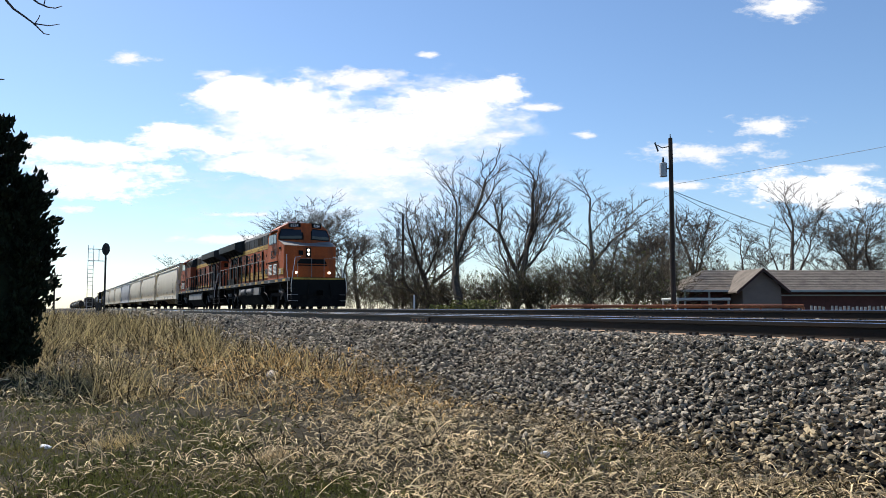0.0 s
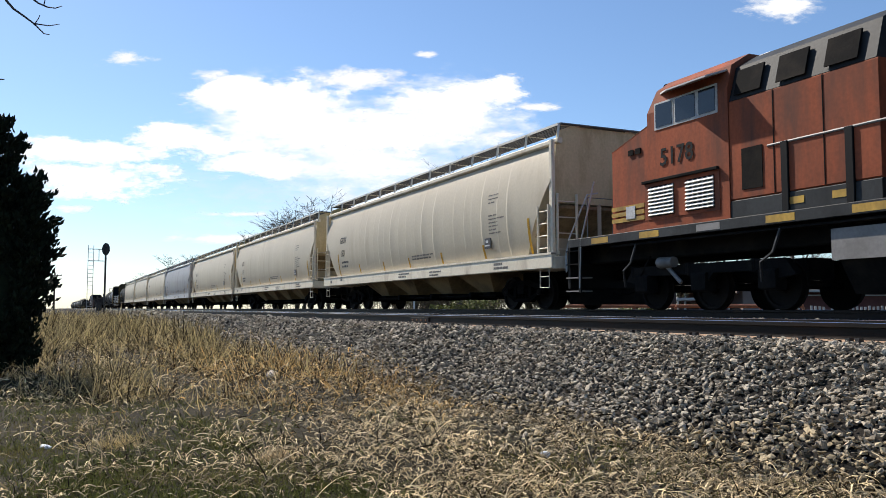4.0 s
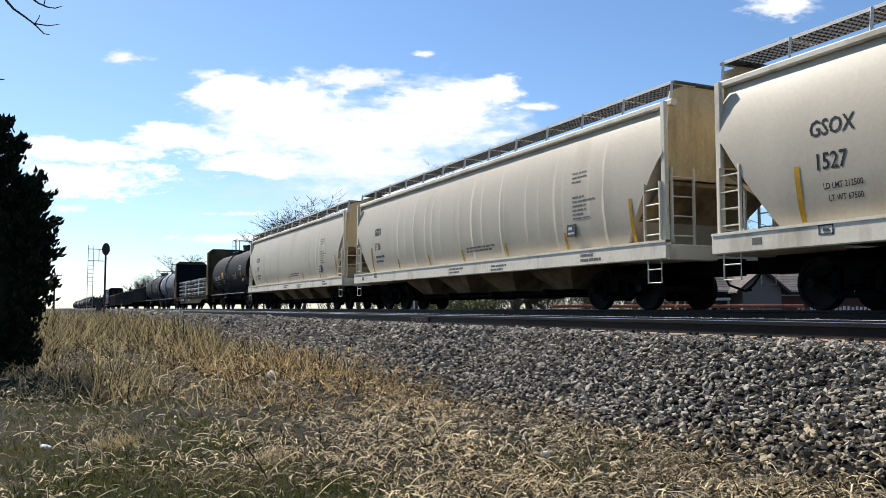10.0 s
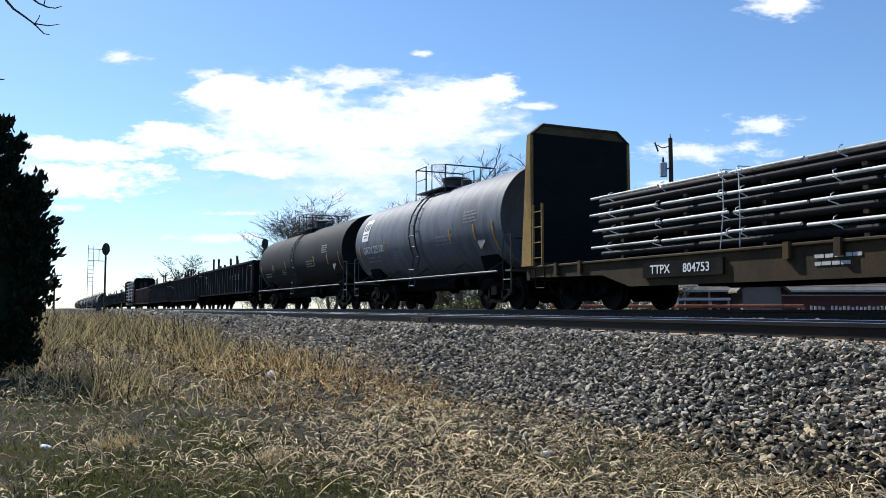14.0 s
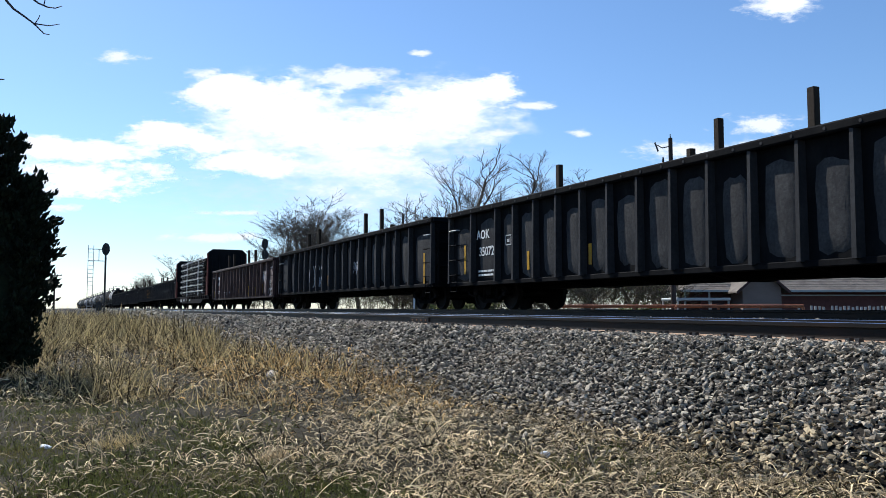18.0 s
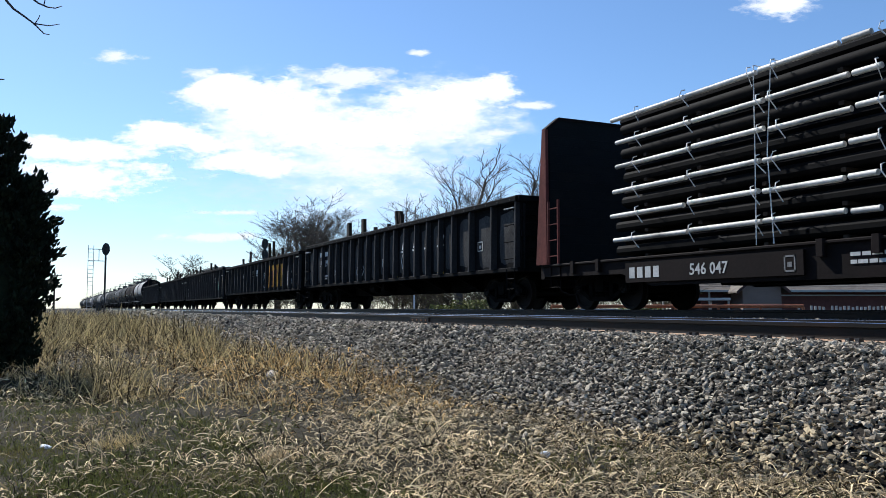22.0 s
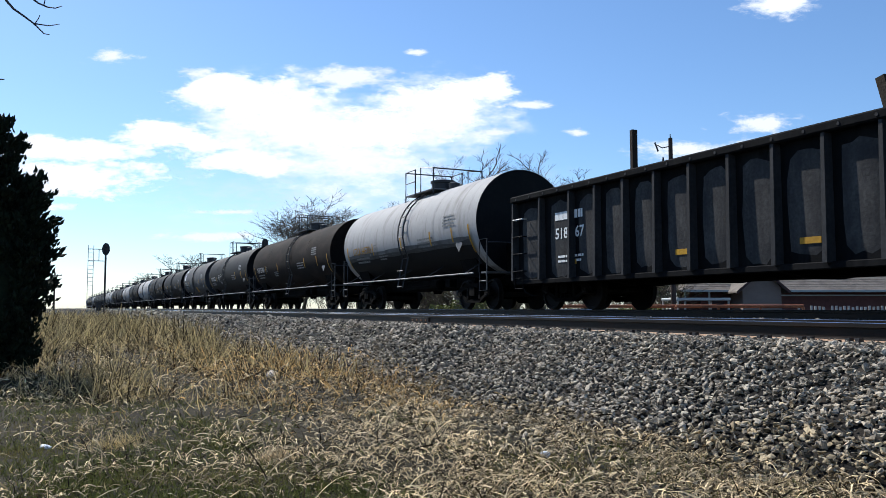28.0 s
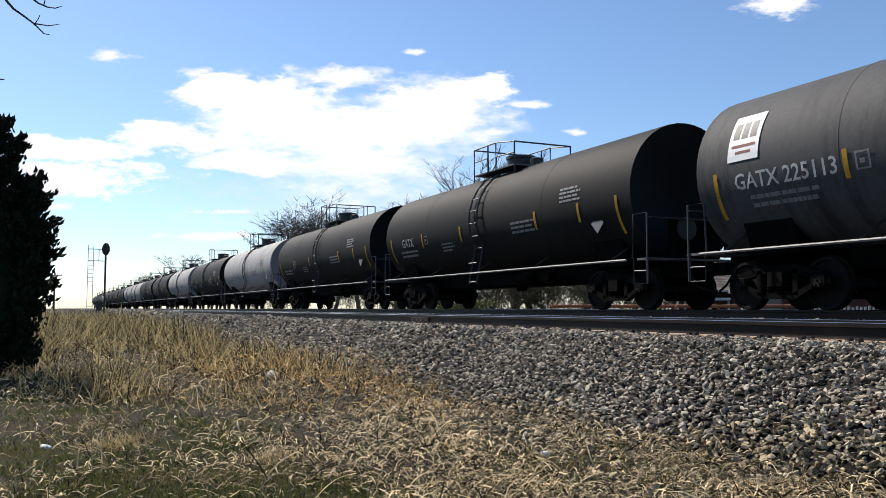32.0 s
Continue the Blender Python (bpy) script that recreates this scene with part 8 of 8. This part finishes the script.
l1 = locomotive("orange, black and yellow diesel locomotive, headlights lit, leading the train", "8224", True)
set_car(l1, GAPS[0], GAPS[1])
l2 = locomotive("second orange diesel locomotive, running long hood first", "5178", False)
set_car(l2, GAPS[1] + 0.8, GAPS[2] + 0.8)
TANHOP = "tan curved-side covered hopper with cream sills"
h = [hopper("GSOX", "1521", M_TAN, M_CREAM, TANHOP, M_HOPLOW), hopper("GISX", "1137", M_TAN, M_CREAM, TANHOP, M_HOPLOW), hopper("GSOX", "1683", M_TAN, M_CREAM, TANHOP, M_HOPLOW),
     hopper("SHHX", "3480", M_GREYCAR, M_LTGREY, "dull grey curved-side covered hopper with pale sills", M_HOPLOW, True), hopper("GSOX", "1527", M_TAN, M_CREAM, TANHOP, M_HOPLOW),
     hopper("GISX", "1136", M_TAN, M_CREAM, TANHOP, M_HOPLOW), hopper("GSOX", "1874", M_TAN, M_CREAM, TANHOP, M_HOPLOW)]
for k, car in enumerate(h):
    back = (0.2, 0.65, 0.15, 0.6, -0.1, -0.05, 0.35)[k]
    set_car(car, GAPS[k + 2] + back, GAPS[k + 3] + back)

def stakes(*rows):
    """Upright timbers along the near side: place along the car, height over the rim, width, lean and, where it differs, place across."""
    return [(x, dy[0] if dy else -1.22, h, w * 0.78, a) for x, h, w, a, *dy in rows]


S1 = stakes((-5.35, 0.95, 0.17, 0), (-3.07, 0.85, 0.2, 0), (-2.25, 0.28, 0.17, 0), (-0.42, 0.25, 0.2, 0), (1.9, 0.62, 0.2, 0), (4.2, 0.7, 0.22, 1), (4.45, 0.4, 0.2, 0))
S2 = stakes((-4.92, 0.88, 0.20, 0, -0.6), (0.82, 0.25, 0.17, 0), (1.6, 0.70, 0.18, 0), (3.8, 0.77, 0.20, 0), (6.49, 0.2, 0.17, 0), (8.34, 0.33, 0.2, 0))
S3 = stakes((-5.4, 0.75, 0.15, 0), (-3.6, 0.85, 0.13, 0), (3.0, 0.93, 0.2, 0), (4.85, 0.92, 0.18, 0), (6.0, 0.2, 0.2, 0), (9.1, 0.18, 0.2, 0))
S4 = stakes((-5.0, 1.0, 0.15, 0), (-3.1, 1.0, 0.16, 0), (2.0, 0.96, 0.26, -2), (4.03, 0.86, 0.28, -2))
S5 = stakes((-4.55, 0.70, 0.36, 0), (-2.65, 0.68, 0.36, -1), (-1.3, 0.22, 0.16, 0), (0.17, 0.22, 0.16, 0), (1.60, 0.68, 0.2, -14), (1.78, 0.60, 0.2, -10), (1.93, 0.50, 0.2, -12))
S6 = stakes((-5.0, 0.5, 0.12, -12), (-3.15, 0.8, 0.14, 0), (2.0, 1.0, 0.2, 4), (3.3, 1.03, 0.2, -1), (4.5, 0.24, 0.2, 0), (5.44, 0.5, 0.16, 0))
S7 = stakes((-4.85, 0.5, 0.36, 0), (-2.65, 0.65, 0.26, 0), (2.95, 0.7, 0.3, 0), (4.75, 0.5, 0.26, 3))
S8 = stakes((-5.7, 0.6, 0.16, 0), (-3.3, 0.7, 0.16, 0), (3.3, 0.7, 0.18, 0), (5.4, 0.6, 0.3, 0))
S9 = stakes((-5.2, 0.96, 0.14, 0), (1.58, 0.68, 0.22, -14), (4.07, 0.68, 0.42, -9), (6.5, 0.25, 0.2, 0))
WG = M_SCUFFWHITE
REST = [
    (tank_car(14.5, M_BLACKT, "black tank car with white stencils and a yellow warning panel", "FURX", "120783", 1.5, scribe=(-2.40, -0.38, 0.75, 0.45), dome=-0.2), 230.9, 245.6),
    (pipe_flat("yellow bulkhead flat car loaded with black steel pipe", M_FLATY, 4, "TTPX", "804753", dia=0.15, length=21.3, inset=0.0, reach=11.1), 246.25, 268.55),
    (tank_car(14.2, M_BLUET, "blue-grey tank car with dark lower half", "GATX", "225100", 1.5, logo=True), 267.9, 282.0),
    (tank_car(17.9, M_BLACKT, "long black tank car with faded stencils", "", "", 1.5, rail_style=1), 282.0, 299.9),
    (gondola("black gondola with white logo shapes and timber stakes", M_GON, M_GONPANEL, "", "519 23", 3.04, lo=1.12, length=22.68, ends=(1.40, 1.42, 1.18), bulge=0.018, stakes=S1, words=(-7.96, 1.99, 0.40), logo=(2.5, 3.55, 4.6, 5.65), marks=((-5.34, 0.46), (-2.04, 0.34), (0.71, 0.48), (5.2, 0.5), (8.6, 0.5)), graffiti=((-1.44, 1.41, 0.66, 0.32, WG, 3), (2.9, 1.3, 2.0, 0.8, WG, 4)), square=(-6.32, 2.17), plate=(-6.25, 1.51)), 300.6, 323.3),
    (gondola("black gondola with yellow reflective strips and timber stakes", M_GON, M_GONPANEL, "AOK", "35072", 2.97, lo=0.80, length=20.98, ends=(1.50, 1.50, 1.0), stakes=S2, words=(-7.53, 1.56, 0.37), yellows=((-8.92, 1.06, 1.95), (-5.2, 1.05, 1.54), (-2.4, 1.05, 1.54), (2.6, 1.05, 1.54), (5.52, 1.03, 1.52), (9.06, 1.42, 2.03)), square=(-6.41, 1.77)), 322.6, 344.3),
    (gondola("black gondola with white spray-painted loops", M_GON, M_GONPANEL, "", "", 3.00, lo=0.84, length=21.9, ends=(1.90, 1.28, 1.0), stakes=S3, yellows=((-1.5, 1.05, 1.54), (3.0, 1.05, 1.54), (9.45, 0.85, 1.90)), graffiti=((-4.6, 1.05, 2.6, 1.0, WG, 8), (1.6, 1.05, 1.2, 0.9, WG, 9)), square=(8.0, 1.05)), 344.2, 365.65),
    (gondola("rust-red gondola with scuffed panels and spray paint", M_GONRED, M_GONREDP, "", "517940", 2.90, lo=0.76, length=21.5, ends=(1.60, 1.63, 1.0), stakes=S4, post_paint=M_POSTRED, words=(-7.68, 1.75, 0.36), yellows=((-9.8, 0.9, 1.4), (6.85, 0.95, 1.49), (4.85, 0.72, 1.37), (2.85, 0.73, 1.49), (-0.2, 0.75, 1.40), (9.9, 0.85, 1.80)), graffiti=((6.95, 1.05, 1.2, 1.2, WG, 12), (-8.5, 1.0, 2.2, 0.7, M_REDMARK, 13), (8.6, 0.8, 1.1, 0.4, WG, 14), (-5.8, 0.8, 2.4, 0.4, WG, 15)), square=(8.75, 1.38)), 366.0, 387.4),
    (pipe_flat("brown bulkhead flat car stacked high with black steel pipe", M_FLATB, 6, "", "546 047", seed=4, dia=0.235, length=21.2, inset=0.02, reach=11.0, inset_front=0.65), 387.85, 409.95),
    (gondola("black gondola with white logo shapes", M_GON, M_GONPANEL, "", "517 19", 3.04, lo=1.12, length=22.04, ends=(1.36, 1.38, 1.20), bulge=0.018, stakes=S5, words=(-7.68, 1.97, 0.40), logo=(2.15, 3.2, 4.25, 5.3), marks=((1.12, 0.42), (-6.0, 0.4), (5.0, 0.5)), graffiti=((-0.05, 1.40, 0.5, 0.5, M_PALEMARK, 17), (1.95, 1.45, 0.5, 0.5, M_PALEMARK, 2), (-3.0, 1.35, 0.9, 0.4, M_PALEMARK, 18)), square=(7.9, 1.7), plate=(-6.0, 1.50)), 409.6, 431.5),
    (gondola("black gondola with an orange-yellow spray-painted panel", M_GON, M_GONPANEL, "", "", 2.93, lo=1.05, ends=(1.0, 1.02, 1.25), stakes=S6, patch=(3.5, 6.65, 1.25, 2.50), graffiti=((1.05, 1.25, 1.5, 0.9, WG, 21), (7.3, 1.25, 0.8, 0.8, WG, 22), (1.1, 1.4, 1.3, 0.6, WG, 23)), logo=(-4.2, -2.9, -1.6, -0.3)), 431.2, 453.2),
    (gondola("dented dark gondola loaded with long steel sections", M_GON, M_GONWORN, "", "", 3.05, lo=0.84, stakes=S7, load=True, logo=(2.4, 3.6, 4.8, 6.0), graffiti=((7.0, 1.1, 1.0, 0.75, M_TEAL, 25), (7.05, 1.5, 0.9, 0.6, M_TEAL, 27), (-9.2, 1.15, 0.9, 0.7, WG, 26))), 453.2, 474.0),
    (gondola("black gondola with a scuffed side, bays painted as sunlit", M_GON, M_GONPANEL, "", "", 3.00, lo=0.84, stakes=S8, logo=(-2.0, -0.8, 0.4, 1.6), square=(4.2, 1.6)), 474.0, 495.9),
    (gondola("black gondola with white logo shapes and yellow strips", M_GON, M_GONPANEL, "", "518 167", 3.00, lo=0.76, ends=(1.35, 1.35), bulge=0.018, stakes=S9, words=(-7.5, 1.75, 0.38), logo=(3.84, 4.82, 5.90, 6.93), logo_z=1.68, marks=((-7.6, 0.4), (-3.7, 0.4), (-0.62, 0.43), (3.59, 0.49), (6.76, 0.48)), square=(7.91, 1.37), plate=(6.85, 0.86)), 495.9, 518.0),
]
P = "plain pale grey tank car"
K = "black tank car with thin grey handrails"
REST += [
    (tank_car(14.2, M_PALET, "pale grey tank car with shade painted on its lower shell", "UTLX", "645706", 1.52, stripe_paint=M_YREFL, dome=0.45, lower=1.95, mark_x=-3.9), 518.0, 532.35),
    (tank_car(18.0, M_BROWNT, "grimy brown-black tank car", "TILX", "251601", 1.5, dome=0.8), 532.35, 550.6),
    (tank_car(16.6, M_BLACKT, "black tank car with faint spray paint", "SRIX", "25153", 1.5, graffiti=5, rail_style=1, dome=-0.6), 550.6, 567.1),
    (tank_car(14.6, M_SHEEN, "dark grey glossy tank car with a white logo panel", "GATX", "225113", 1.5, logo=True, scribe=(0.5, -1.1, 0.7, 0.4)), 567.1, 582.0),
    (tank_car(16.4, M_BLACKT, K, "GATX", "", 1.5, rail_style=1), 582.0, 598.4),
    (tank_car(16.8, M_BLACKT, K, "", "", 1.5), 598.4, 615.1),
    (tank_car(16.4, M_PALET, P, "", "", 1.5), 615.1, 631.5),
]
for car, a, b in REST:
    set_car(car, a, b)
# the tail of the train, more of the same tank cars
far_black = tank_car(16.8, M_BLACKT, K, "", "", 1.5)
set_car(far_black, 631.5, 648.3)


def tail():
    """Copies of a tank car on the same meshes; the copied wheelsets turn too."""
    q = 648.3
    for k in range(14):
        c = copy_thing(far_black, Matrix.Identity(4))
        for o in c.children_recursive:
            if o.name.startswith("wheelset"):
                wheelsets.append(o)
            elif o.name.split(".")[0] == "tank" and k in (0, 3, 4, 9):
                me = o.data.copy()
                me.materials[0] = M_PALET
                o.data = me
        if k in (0, 3, 4, 9):
            c["label"] = P
        set_car(c, q, q + 16.8)
        q += 16.8


tail()
for car, x in train:
    car.matrix_basis = Matrix.Translation((x, FAR_Y, FAR_TOP)) if car is not l2 else pose(x, FAR_Y, FAR_TOP, 0, 0, 180)


# ---- what moves ----
def motions():
    times = [0.0, 8.0, 16.0, 24.0, 32.0]
    for car, x in train:
        turn = 180 if car is l2 else 0
        walk(car, [(t, pose(x + SPEED * t, FAR_Y, FAR_TOP, 0, 0, turn)) for t in times])
    roll = math.degrees(SPEED / WHEEL_R)
    for w in wheelsets:
        way = -1 if w.parent.parent is l2 else 1
        walk(w, [(k / 30, pose(0, 0, 0, 0, way * roll * k / 30, 0)) for k in range(961)])
    for ob, a, b in drifting:
        walk(ob, [(0.0, a), (32.0, b)])


motions()
